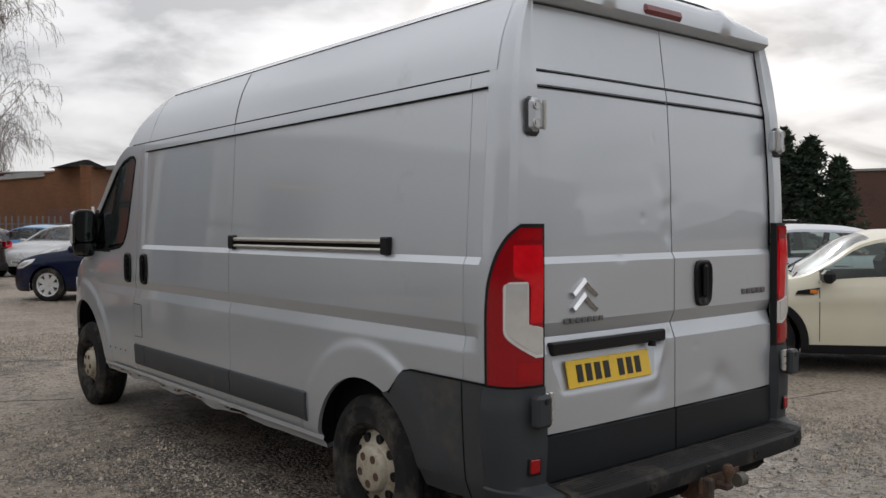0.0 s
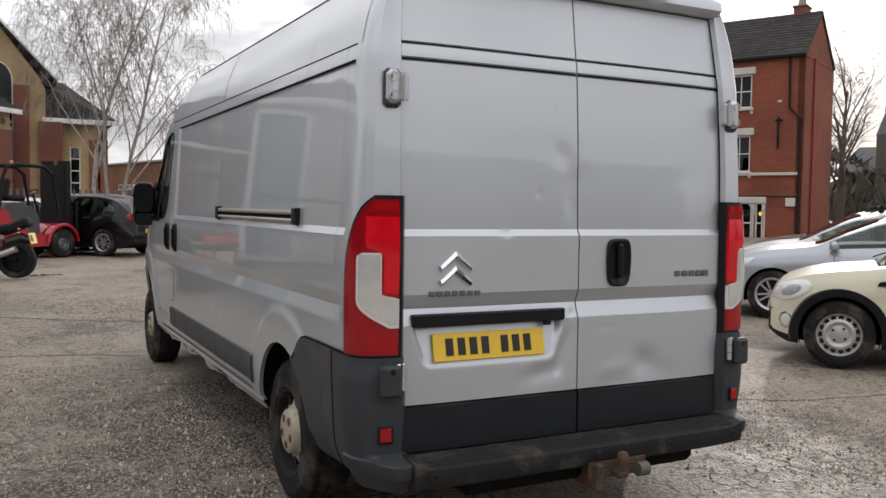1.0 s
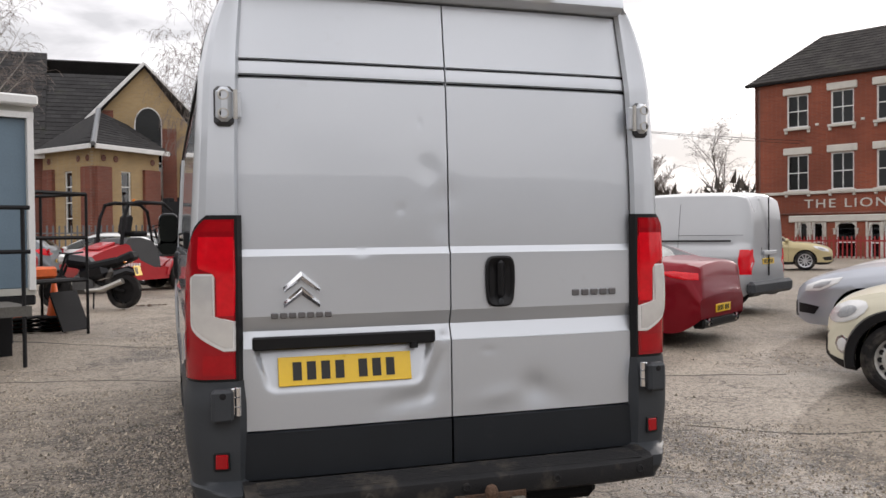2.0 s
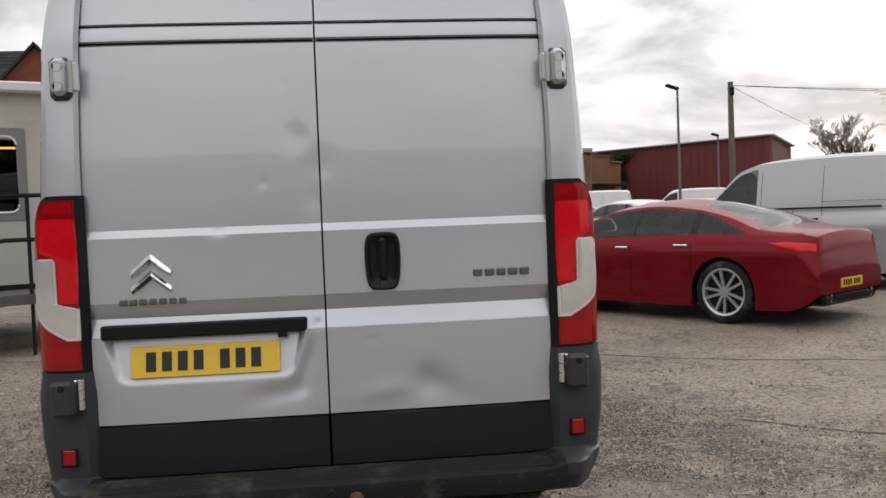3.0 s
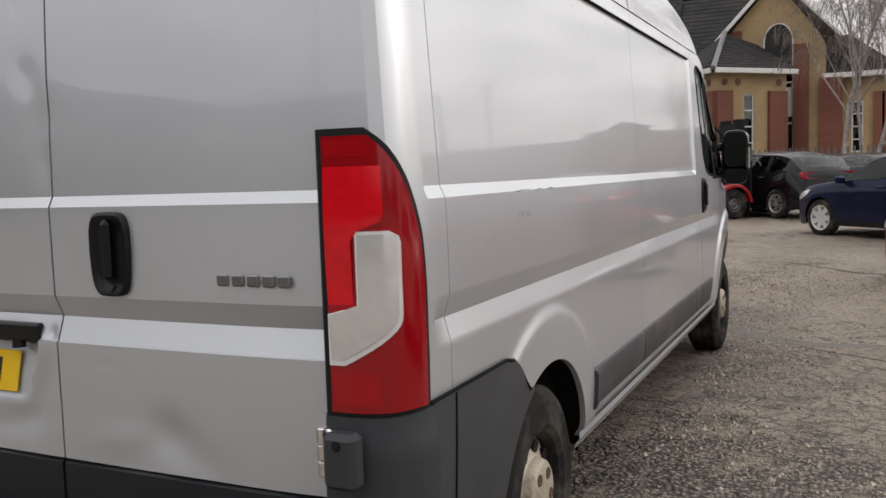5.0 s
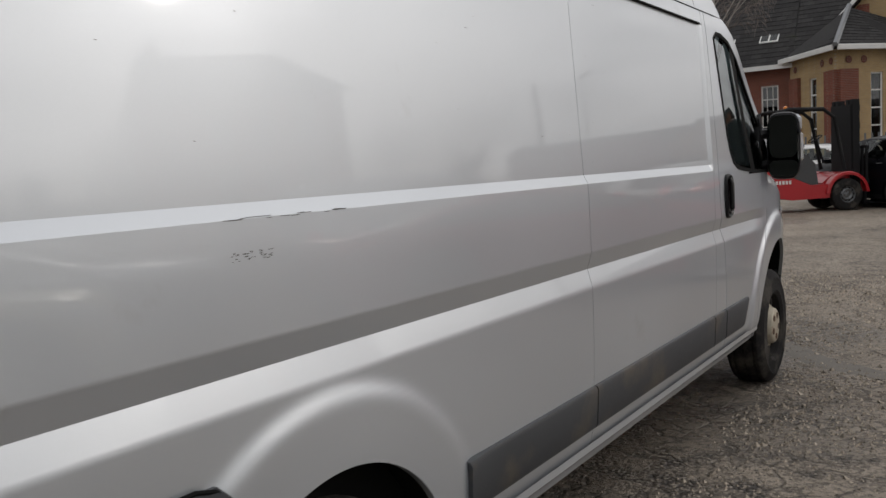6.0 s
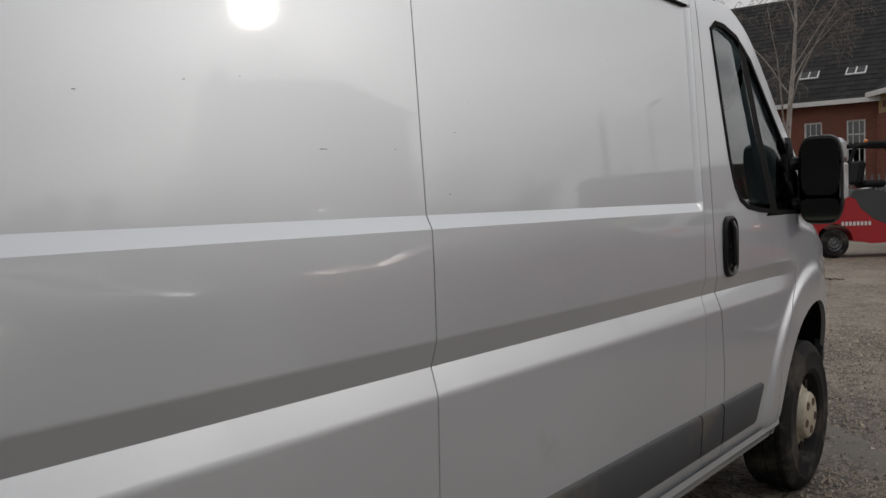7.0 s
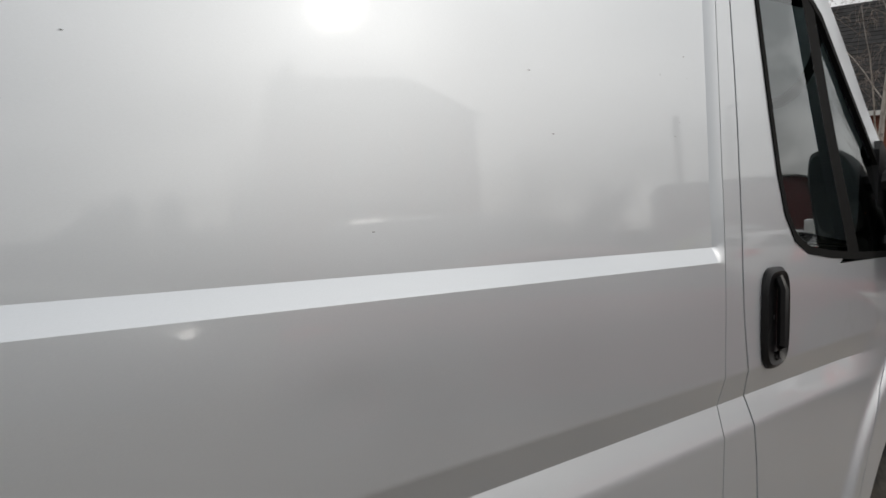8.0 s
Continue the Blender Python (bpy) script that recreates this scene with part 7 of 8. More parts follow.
part("window_frame", g, WHITE_FRAME, aw)
g = Geo()
g.box((-1.95, HY - 0.06, 4.5), (1.35, 0.05, 1.5))
part("white_panel", g, WHITE_FRAME, aw)
for x, w, z1 in ((-0.85, 0.75, 7.4), (0.55, 1.1, 5.6), (-3.2, 0.6, 4.8)):
    g = Geo()
    g.box((x, HY - 0.12, z1 / 2), (w, 0.3, z1))
    part("brick_pier", g, HALL_RED, hall)
g = Geo()
g.prism([(-4.95, 7.35), (-3.35, 7.35), (-3.35, 7.75), (-3.75, 7.75), (-3.75, 8.35), (-4.25, 8.35)], HY - 0.06, HY + 0.02)
part("stepped_brickwork", g, HALL_RED, hall)
for s in (1, -1):
    g = Geo()
    a = Vector((-2.1, HY - 0.35, 10.95))
    b = Vector((-2.1 + s * 3.0, HY - 0.35, 7.75))
    d = (b - a)
    ang = math.degrees(math.atan2(d.z, d.x))
    g.box((a + b) / 2, (d.length, 0.12, 0.20 if s < 0 else 0.13), 0.02, pose(0, 0, 0, 0, -ang))
    part("bargeboard", g, WHITE_FRAME, hall)
slope(hall, (-5.1, HY - 0.4, 7.75), (-5.1, HY + 12, 7.75), (-2.1, HY + 12, 10.95), (-2.1, HY - 0.4, 10.95), SLATE, course=0.35)
slope(hall, (0.9, HY + 12, 7.75), (0.9, HY - 0.4, 7.75), (-2.1, HY - 0.4, 10.95), (-2.1, HY + 12, 10.95), SLATE, course=0.35)
# right-hand wing with a hipped roof
g = Geo(frame_of(0.3, HY + 0.6, 1, 0))
wall_with_holes(g, 0, 3.1, 0, HEAVE, [(1.2, 1.75, 1.8, 4.4)])
part("wing_wall", g, BUFF_BRICK, hall)
sash(hall, frame_of(0.3, HY + 0.6, 1, 0), 1.2, 1.75, 1.8, 4.4, 1, 4, pane=PALE_PANE)
g = Geo(frame_of(3.4, HY + 0.6, 0, 1))
wall_with_holes(g, 0, 8, 0, HEAVE, [])
part("wing_side_wall", g, BUFF_BRICK, hall)
for x in (2.75, 3.15):
    g = Geo()
    g.box((x, HY + 0.5, 2.4), (0.5, 0.3, 4.8))
    part("brick_pier", g, HALL_RED, hall)
slope(hall, (0.2, HY + 0.1, HEAVE), (3.9, HY + 0.1, HEAVE), (1.4, HY + 3.4, 8.1), (0.0, HY + 1.4, 7.9), SLATE, course=0.33)
slope(hall, (3.9, HY + 0.1, HEAVE), (3.9, HY + 9, HEAVE), (1.4, HY + 6, 8.1), (1.4, HY + 3.4, 8.1), SLATE)
g = Geo()
g.box((2.05, HY + 0.05, HEAVE - 0.10), (3.8, 0.14, 0.26), 0.02)
part("fascia", g, WHITE_FRAME, hall)
# corner porch turned towards the yard
CX, CY = -4.35, 41.6
for nm, ux, uy, ln in (("right", 3.05, 3.4, 4.4), ("left", -2.9, 3.9, 4.6)):
    m = frame_of(CX, CY, ux, uy) if nm == "right" else frame_of(CX + ux / math.hypot(ux, uy) * ln, CY + uy / math.hypot(ux, uy) * ln, -ux, -uy)
    wx = 2.05 if nm == "right" else 2.3
    hs = [(wx - 0.33, wx + 0.33, 1.6, 4.75)]
    g = Geo(m)
    wall_with_holes(g, 0, ln, 0, HEAVE, hs)
    part("porch_wall", g, BUFF_BRICK, hall)
    sash(hall, m, *hs[0], 1, 4, pane=PALE_PANE)
    for x0, x1 in (((0, 0.95), (3.2, 4.35)) if nm == "right" else ((ln - 0.95, ln), (0.2, 1.1))):
        g = Geo(m)
        g.box(((x0 + x1) / 2, -0.06, 2.45), (x1 - x0, 0.24, 4.9), 0.01)
        part("brick_pier", g, HALL_RED, hall)
    g = Geo(m)
    g.box((ln / 2, -0.42, HEAVE + 0.02), (ln + 0.7, 0.10, 0.24), 0.02)
    part("fascia", g, WHITE_FRAME, hall)
    for x in ((0.55, 1.35, 3.9) if nm == "right" else (ln - 0.55, ln - 1.35, 0.6)):
        g = Geo(m)
        g.lathe([(-0.03, 0.17), (-0.05, 0.15), (-0.05, 0.001)], 16, "y", c=(x, 0, 5.32), ends=False)
        part("round_vent", g, DARK_RED_BRICK, hall)
PA = (CX, CY + 3.3, 8.0)
slope(hall, (CX, CY - 0.62, HEAVE + 0.05), (CX + 3.6, CY + 3.4, HEAVE + 0.05), (CX + 1.3, CY + 5.4, 7.6), PA, SLATE, course=0.33)
slope(hall, (CX - 3.3, CY + 3.9, HEAVE + 0.05), (CX, CY - 0.62, HEAVE + 0.05), PA, (CX - 1.2, CY + 5.4, 7.6), SLATE, course=0.33)
g = Geo()
g.tube([(CX, CY - 0.62, HEAVE + 0.12), (CX, CY + 3.3, 8.08)], 0.13, 6)
part("hip_ridge", g, mat("lead_flashing", (0.20, 0.21, 0.22), 0.6, 0.2), hall)
# long red wing running left
WY = 45.6
m = frame_of(-34, WY, 1, 0)
hs = [(34 - x - 0.42, 34 - x + 0.42, 2.0, 4.75) for x in (8.15, 10.1, 12.2, 14.3, 16.4, 18.5, 20.6, 22.7, 24.8, 26.9)]
g = Geo(m)
wall_with_holes(g, 0, 27.4, 0, 5.7, hs)
part("wing_wall", g, HALL_RED, hall)
for h in hs:
    sash(hall, m, *h, 3, 4, bar=0.035, pane=PALE_PANE)
rw_ = slope(hall, (-34.3, WY - 0.4, 5.65), (-7.0, WY - 0.4, 5.65), (-7.6, WY + 6.5, 12.3), (-34.3, WY + 6.5, 12.3), SLATE, course=0.36)
slope(hall, (-7.0, WY - 0.4, 5.65), (-4.9, WY - 0.4, 5.65), (-2.1, WY + 5.4, 10.95), (-7.6, WY + 5.4, 10.95), SLATE, course=0.36)
slope(hall, (-2.0, WY + 13, 5.65), (-34.3, WY + 13, 5.65), (-34.3, WY + 6.5, 11.95), (-2.1, WY + 6.5, 11.95), SLATE)
g = Geo()
g.box((-20, WY - 0.42, 5.62), (28, 0.1, 0.22))
part("fascia", g, WHITE_FRAME, hall)
for x in (-8.4, -10.6):
    g = Geo(Matrix.Translation((x, WY + 1.55, 7.35)) @ pose(0, 0, 0, 39.3))
    g.box((0, 0, 0.10), (0.95, 1.3, 0.08), 0.02)
    sk = part("roof_window", g, WHITE_FRAME, rw_)
    g = Geo(Matrix.Translation((x, WY + 1.55, 7.35)) @ pose(0, 0, 0, 39.3))
    for s in (-0.22, 0.22):
        g.box((s, 0, 0.145), (0.36, 1.12, 0.01))
    part("pane", g, PANE, sk)
g = Geo()
g.prism([(WY, 0), (WY + 13, 0), (WY + 13, 5.6), (WY + 6.5, 11.85), (WY, 5.6)], -34.2, -33.9, "yz")
part("end_wall", g, HALL_RED, hall)
# red brick house with a gable behind the site cabin
house = thing("brick_house", "red brick house gable with dark tiled roof", "house")
g = Geo(pose(-15.6, 42.0, 0, 0, 0, 12))
g.prism([(-2.6, 0), (2.6, 0), (2.6, 7.6), (0, 10.5), (-2.6, 7.6)], 0, 0.3)
part("gable_wall", g, RED_BRICK, house)
hm = pose(-15.6, 42.0, 0, 0, 0, 12)
slope(house, P3(hm, 2.9, -0.3, 7.4), P3(hm, 2.9, 3.5, 7.4), P3(hm, 0, 3.5, 10.7), P3(hm, 0, -0.3, 10.7), SLATE, course=0.36)
slope(house, P3(hm, -2.9, 3.5, 7.4), P3(hm, -2.9, -0.3, 7.4), P3(hm, 0, -0.3, 10.7), P3(hm, 0, 3.5, 10.7), SLATE)

# brown brick depot
depot = thing("brown_depot", "low brown brick depot with a stepped parapet", "building")
DC = (11.4, 45.5)
for a, b, h1, nm in ((DC, (4.4, 76.0), 4.32, "side_wall"), (DC, (17.2, 51.5), 4.23, "front_wall")):
    m = frame_of(*b, a[0] - b[0], a[1] - b[1]) if nm == "side_wall" else frame_of(*a, b[0] - a[0], b[1] - a[1])
    ln = math.hypot(b[0] - a[0], b[1] - a[1])
    hs = [(1.3, 4.8, 2.38, 2.80), (8.6, 12.3, 2.38, 2.80)] if nm == "side_wall" else []
    g = Geo(m)
    wall_with_holes(g, 0, ln, 0, h1, hs)
    part(nm, g, BROWN_BRICK, depot)
    for h in hs:
        sash(depot, m, *h, 3, 1)
    g = Geo(m)
    if nm == "side_wall":
        # stepped parapet by the corner, stepped roof sheets behind the wall
        steps = [(ln - 4.3, ln - 3.2, 4.52), (ln - 3.2, ln + 0.02, 4.73)]
        g.box((ln / 2 - 2.1, 0.1, h1 + 0.04), (ln - 4.4, 0.5, 0.08), 0.02)
        part("coping", g, GREY_SHEET, depot)
        for x0, x1, z, back in ((0.0, ln - 4.6, 4.58, 0.7), (15.2, ln - 3.4, 4.74, 1.2), (18.4, ln - 0.4, 4.93, 1.9)):
            g = Geo(m)
            g.box(((x0 + x1) / 2, back + 0.4, z - 0.14), (x1 - x0, 0.9, 0.22), 0.01)
            part("roof_sheet_edge", g, GREY_SHEET, depot)
        # darker band over the lower wall near the corner
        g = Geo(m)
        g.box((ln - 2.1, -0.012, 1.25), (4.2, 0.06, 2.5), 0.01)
        part("lower_wall_band", g, DARK_RED_BRICK, depot)
    else:
        steps = [(0.0, 5.15, 4.73), (5.15, 6.85, 4.58)]
        g.box((ln - 0.75, 0.1, h1 + 0.04), (1.4, 0.5, 0.08), 0.02)
        part("coping", g, DARK_RED_BRICK, depot)
        # darker band along the whole lower front wall
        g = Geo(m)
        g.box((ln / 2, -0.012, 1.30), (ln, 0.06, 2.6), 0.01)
        part("lower_wall_band", g, DARK_RED_BRICK, depot)
        g = Geo(m)
        g.box((5.9, -0.45, 2.78), (3.2, 0.95, 0.16), 0.03)
        part("canopy", g, IRON, depot)
        g = Geo(m)
        g.box((0.45, -0.06, 2.38), (0.62, 0.04, 0.40), 0.01)
        part("notice_board", g, WHITE_FRAME, depot)
    for x0, x1, z in steps:
        g = Geo(m)
        g.box(((x0 + x1) / 2, 0.15, (h1 + z) / 2), (x1 - x0, 0.30, z - h1))
        par = part("parapet", g, BROWN_BRICK, depot)
        g = Geo(m)
        g.box(((x0 + x1) / 2, 0.15, z + 0.03), (x1 - x0, 0.42, 0.07), 0.01)
        part("parapet_coping", g, DARK_RED_BRICK, par)
g = Geo()
g.prism([(DC[0] - 1.2, 4.72), (DC[0] + 1.3, 4.72), (DC[0] + 0.35, 5.12), (DC[0] + 0.1, 5.12)], DC[1] + 0.5, DC[1] + 2.4)
part("gablet", g, SLATE, depot)
g = Geo()
g.add([(*DC, 4.20), (17.2, 51.5, 4.20), (14, 80, 4.3), (4.4, 76, 4.3)], [(0, 1, 2, 3)])
part("flat_roof", g, GREY_SHEET, depot)
# maroon warehouse
ware = thing("maroon_warehouse", "large maroon clad warehouse with a pale roof edge", "building")
for a, b in (((10.5, 70.0), (26.0, 48.8)), ((26.0, 48.8), (33.2, 59.9))):
    m = frame_of(*a, b[0] - a[0], b[1] - a[1])
    ln = math.hypot(b[0] - a[0], b[1] - a[1])
    g = Geo(m)
    wall_with_holes(g, 0, ln, 0, 5.5, [])
    part("wall", g, MAROON_CLAD, ware)
    for k in range(int(ln / 0.55)):
        g = Geo(m)
        g.box((0.28 + 0.55 * k, -0.006, 2.7), (0.05, 0.016, 5.4))
        part("cladding_rib", g, MAROON_CLAD, ware)
    g = Geo(m)
    g.box((ln / 2, -0.05, 5.54), (ln + 0.2, 0.5, 0.10), 0.02)
    part("roof_edge", g, GREY_SHEET, ware)
g = Geo()
g.add([(10.5, 70, 5.52), (26, 48.8, 5.52), (33.2, 59.9, 5.52), (18, 82, 5.9)], [(0, 1, 2, 3)])
part("roof", g, GREY_SHEET, ware)
# ivy over the warehouse's corner by the depot
IVY = mat("ivy_leaves", (0.022, 0.040, 0.016), 0.6, 0, var=0.4, scale=3, per_island=0.5)
rg = random.Random(64)
g = Geo(frame_of(10.5, 70.0, 15.5, -21.2))
for k in range(5200):
    z = rg.random() ** 0.8 * 5.3
    half = 0.55 + 0.35 * math.sin(z * 1.3) + 0.25 * math.sin(z * 3.7 + 1)
    c = Vector((15.1 - 0.2 * (5.3 - z) / 5.3 + rg.gauss(0, half * 0.6), -0.06 - abs(rg.gauss(0, 0.14)), z))
    d = Vector((rg.gauss(0, 1), rg.gauss(-0.6, 0.4), rg.gauss(-0.5, 0.8))).normalized() * rg.uniform(0.06, 0.14)
    e = d.cross(Vector((rg.gauss(0, 1), rg.gauss(0, 1), rg.gauss(0, 1)))).normalized() * d.length * 0.45
    g.add([c, c + d * 0.5 + e, c + d, c + d * 0.5 - e], [(0, 1, 2, 3)])
tagged(part("ivy", g, IVY, None, fix=False), "dark green ivy climbing a maroon clad wall", "ivy", kind="stuff")
# dark brick block beyond the pines
block = thing("brick_block", "distant dark brick block with a flat parapet", "building")
m = frame_of(50.6, 23.6, 5.0, -11.0)
g = Geo(m)
g.box((6.0, 3.0, 2.35), (12.0, 6.0, 4.7))
part("wall", g, mat("umber_brick", (0.10, 0.055, 0.042), 0.9, 0, var=0.25, scale=0.6, fine=9), block)
g = Geo(m)
g.box((6.0, 3.0, 4.78), (12.2, 6.2, 0.16), 0.02)
part("parapet", g, GREY_SHEET, block)
# far church
church = thing("church", "distant dark stone church with a slender bell turret", "church")
CHM = frame_of(57.0, 43.0, 0.55, -0.835)
DSTONE = mat("dark_church_stone", (0.11, 0.09, 0.07), 0.9, 0, var=0.3, scale=0.5, fine=8)
LEAD = mat("pale_church_slate", (0.12, 0.12, 0.125), 0.8, 0, var=0.2, scale=1)
g = Geo(CHM)
g.prism([(0, 0), (4.4, 0), (4.4, 4.7), (0, 4.7)], 0, 5)
part("nave_wall", g, DSTONE, church)
slope(church, P3(CHM, -0.3, -0.4, 4.6), P3(CHM, 4.4, -0.4, 4.6), P3(CHM, 4.4, 2.5, 6.7), P3(CHM, 1.3, 2.5, 6.7), LEAD)
slope(church, P3(CHM, 4.4, 5.4, 4.6), P3(CHM, -0.3, 5.4, 4.6), P3(CHM, 1.3, 2.5, 6.7), P3(CHM, 4.4, 2.5, 6.7), LEAD)
g = Geo(CHM)
g.prism([(4.0, 0), (6.2, 0), (6.2, 5.3), (5.3, 7.0), (4.0, 5.2)], -0.9, 2.0)
part("transept_gable", g, DSTONE, church)
g = Geo(CHM)
g.box((3.2, -0.6, 3.7), (1.05, 1.05, 7.4), 0.05)
part("turret", g, DSTONE, church)
g = Geo(CHM)
g.lathe([(7.4, 0.60), (8.9, 0.08), (9.0, 0.04), (9.6, 0.03)], 8, "z", c=(3.2, -0.6, 0))
part("spire", g, LEAD, church)
# unseen blocks added behind the camera, kept dark for the mirrors to reflect
REFLECTED_BRICK = brick_mat("dark_reflected_brick", (0.045, 0.042, 0.038), (0.035, 0.033, 0.03), (0.06, 0.058, 0.055))
refl_block = thing("terrace", "plain dark brick block, unseen, added for reflections", "building")
for k, (x0, y0, x1, y1, h) in enumerate(((46, -48, -34, -46, 5.2), (-34, -40, -38, 20, 5.0))):
    m = frame_of(x1, y1, x0 - x1, y0 - y1)
    ln = math.hypot(x1 - x0, y1 - y0)
    g = Geo(m)
    g.box((ln / 2, 2.0, h / 2), (ln, 4, h))
    part("wall", g, REFLECTED_BRICK, refl_block)
    slope(refl_block, P3(m, -0.4, -0.4, h), P3(m, ln + 0.4, -0.4, h), P3(m, ln + 0.4, 4, h + 3), P3(m, -0.4, 4, h + 3), SLATE)

# ---- site cabin with a ramp ----
cabin = thing("site_cabin", "white portable site cabin with a blue door and ramp", "cabin")
CAB_WALL = mat("cabin_panel", (0.46, 0.455, 0.41), 0.55, 0, var=0.06, scale=0.8, fine=60, dirt=(0.34, 0.33, 0.29), dirt_at=0.6, dirt_scale=1.4)
CM = frame_of(-6.6, 6.05, 4.0, 1.75)
CL, CF, CTOP = 4.42, 0.72, 2.92
g = Geo(CM)
wall_with_holes(g, 0, CL, CF, CTOP, [(2.32, 3.18, 1.50, 2.46), (3.75, 4.34, CF + 0.08, 2.78)], 0.08)
part("front_wall", g, CAB_WALL, cabin)
for x in (0.0, CL - 0.08):
    g = Geo(CM)
    g.box((x + 0.04, 1.3, (CF + CTOP) / 2), (0.08, 2.4, CTOP - CF))
    part("end_wall", g, CAB_WALL, cabin)
g = Geo(CM)
g.box((CL / 2, 2.5, (CF + CTOP) / 2), (CL, 0.08, CTOP - CF))
part("back_wall", g, CAB_WALL, cabin)
g = Geo(CM)
g.box((CL / 2, 1.25, CTOP + 0.06), (CL + 0.04, 2.8, 0.12), 0.02)
part("roof", g, WHITE_FRAME, cabin)
g = Geo(CM)
g.box((CL / 2, 1.25, CF - 0.06), (CL, 2.5, 0.12), 0.02)
part("floor", g, IRON, cabin)
for x in (0.3, 2.2, 4.1):
    for y in (0.2, 2.3):
        g = Geo(CM)
        g.box((x, y, 0.33), (0.16, 0.16, 0.66))
        part("leg", g, IRON, cabin)
for x in (1.15, 2.25, 3.42):
    g = Geo(CM)
    g.box((x, -0.006, (CF + CTOP) / 2), (0.045, 0.012, CTOP - CF))
    part("panel_joint", g, CAB_WALL, cabin)
g = Geo(CM)
g.box((4.045, 0.04, 1.79), (0.59, 0.05, 1.98), 0.01)
bd = part("door", g, mat("blue_grey_door", (0.13, 0.19, 0.24), 0.5, 0, var=0.1), cabin, "blue-grey cabin door")
g = Geo(CM)
for x, w in ((3.71, 0.08), (4.37, 0.07)):
    g.box((x, -0.01, 1.79), (w, 0.10, 2.02))
g.box((4.045, -0.01, 2.815), (0.73, 0.10, 0.07))
part("door_frame", g, WHITE_FRAME, cabin)
g = Geo(CM)
g.box((3.83, -0.02, 1.62), (0.04, 0.05, 0.14), 0.01)
part("door_handle", g, IRON, bd)
g = Geo(CM)
g.box((3.62, -0.02, 1.90), (0.09, 0.03, 0.14), 0.01)
part("switch_box", g, WHITE_FRAME, cabin)
w = sash(cabin, CM, 2.32, 3.18, 1.50, 2.46, 1, 1, inset=0.03, material=GREY_SHEET)
def round_rect(x0, x1, z0, z1, r, n=6):
    pts = []
    for cx, cz, a0 in ((x1 - r, z1 - r, 0), (x0 + r, z1 - r, 90), (x0 + r, z0 + r, 180), (x1 - r, z0 + r, 270)):
        pts += [(cx + r * math.cos(radians(a0 + 90 * k / n)), cz + r * math.sin(radians(a0 + 90 * k / n))) for k in range(n + 1)]
    return pts
GREY_PLATE = mat("grey_window_plate", (0.20, 0.205, 0.21), 0.5, 0.2, var=0.12, scale=3)
outer, inner = round_rect(2.30, 3.20, 1.46, 2.52, 0.02), round_rect(2.36, 3.10, 1.55, 2.42, 0.09)
g = Geo(CM)
for oo in (-0.012, -0.002):
    g.add([(x, oo, z) for x, z in outer] + [(x, oo, z) for x, z in inner], [(k, (k + 1) % 28, 28 + (k + 1) % 28, 28 + k) for k in range(28)])
part("frame_plate", g, GREY_PLATE, w)
g = Geo(CM)
g.tube([(x, -0.018, z) for x, z in inner], 0.014, 6, True)
part("rounded_trim", g, WHITE_FRAME, w)
for k in range(26):
    g = Geo(CM)
    g.box((2.73, 0.10, 1.57 + 0.027 * k), (0.74, 0.012, 0.017))
    part("blind_slat", g, GREY_PLATE, w)
g = Geo(CM)
g.box((2.73, 0.095, 2.30), (0.74, 0.02, 0.025))
part("lamp_strip", g, lampm, w, "warm lit strip lamp")
ramp = thing("access_ramp", "steel access ramp with black handrails before a cabin", "ramp")
g = Geo(CM)
g.add([(-1.5, -0.95, 0.12), (2.9, -0.95, 0.66), (4.1, -0.95, 0.66), (4.1, -0.02, 0.66), (2.9, -0.02, 0.66), (-1.5, -0.02, 0.12),
       (-1.5, -0.95, 0.02), (2.9, -0.95, 0.55), (4.1, -0.95, 0.55), (4.1, -0.02, 0.55), (2.9, -0.02, 0.55), (-1.5, -0.02, 0.02)],
      [(0, 1, 4, 5), (1, 2, 3, 4), (6, 7, 1, 0), (7, 8, 2, 1), (8, 9, 3, 2), (11, 10, 7, 6), (10, 9, 8, 7), (0, 5, 11, 6)])
part("deck", g, mat("ramp_deck", (0.10, 0.095, 0.085), 0.85, 0, var=0.3, bump=0.3), ramp)
for dz in (1.05, 0.58):
    g = Geo(CM)
    g.tube([(-1.5, -0.92, 0.12 + dz), (2.9, -0.92, 0.66 + dz), (4.1, -0.92, 0.66 + dz)], 0.026, 6)
    part("handrail", g, IRON, ramp)
for k in range(7):
    x = -1.4 + 0.905 * k
    z = 0.12 + min(x + 1.5, 4.4) / 4.4 * 0.54
    g = Geo(CM)
    g.tube([(x, -0.92, 0.0), (x, -0.92, z + 1.05)], 0.022, 6)
    part("post", g, IRON, ramp)
# ---- trees ----
BARK = mat("birch_bark", (0.34, 0.31, 0.28), 0.85, 0, var=0.35, scale=5, fine=40, bump=0.4, dirt=(0.06, 0.05, 0.045), dirt_at=0.56, dirt_scale=4)
TWIG = mat("brown_twigs", (0.20, 0.165, 0.145), 0.9, 0, var=0.2)
DARK_BARK = mat("dark_bark", (0.10, 0.085, 0.07), 0.9, 0, var=0.3, bump=0.3)
NEEDLE = mat("pine_needles", (0.018, 0.035, 0.018), 0.85, 0, var=0.4, scale=2, per_island=0.45)
HEDGE = mat("bare_scrub", (0.055, 0.045, 0.035), 0.95, 0, var=0.5, scale=1.5, per_island=0.4)


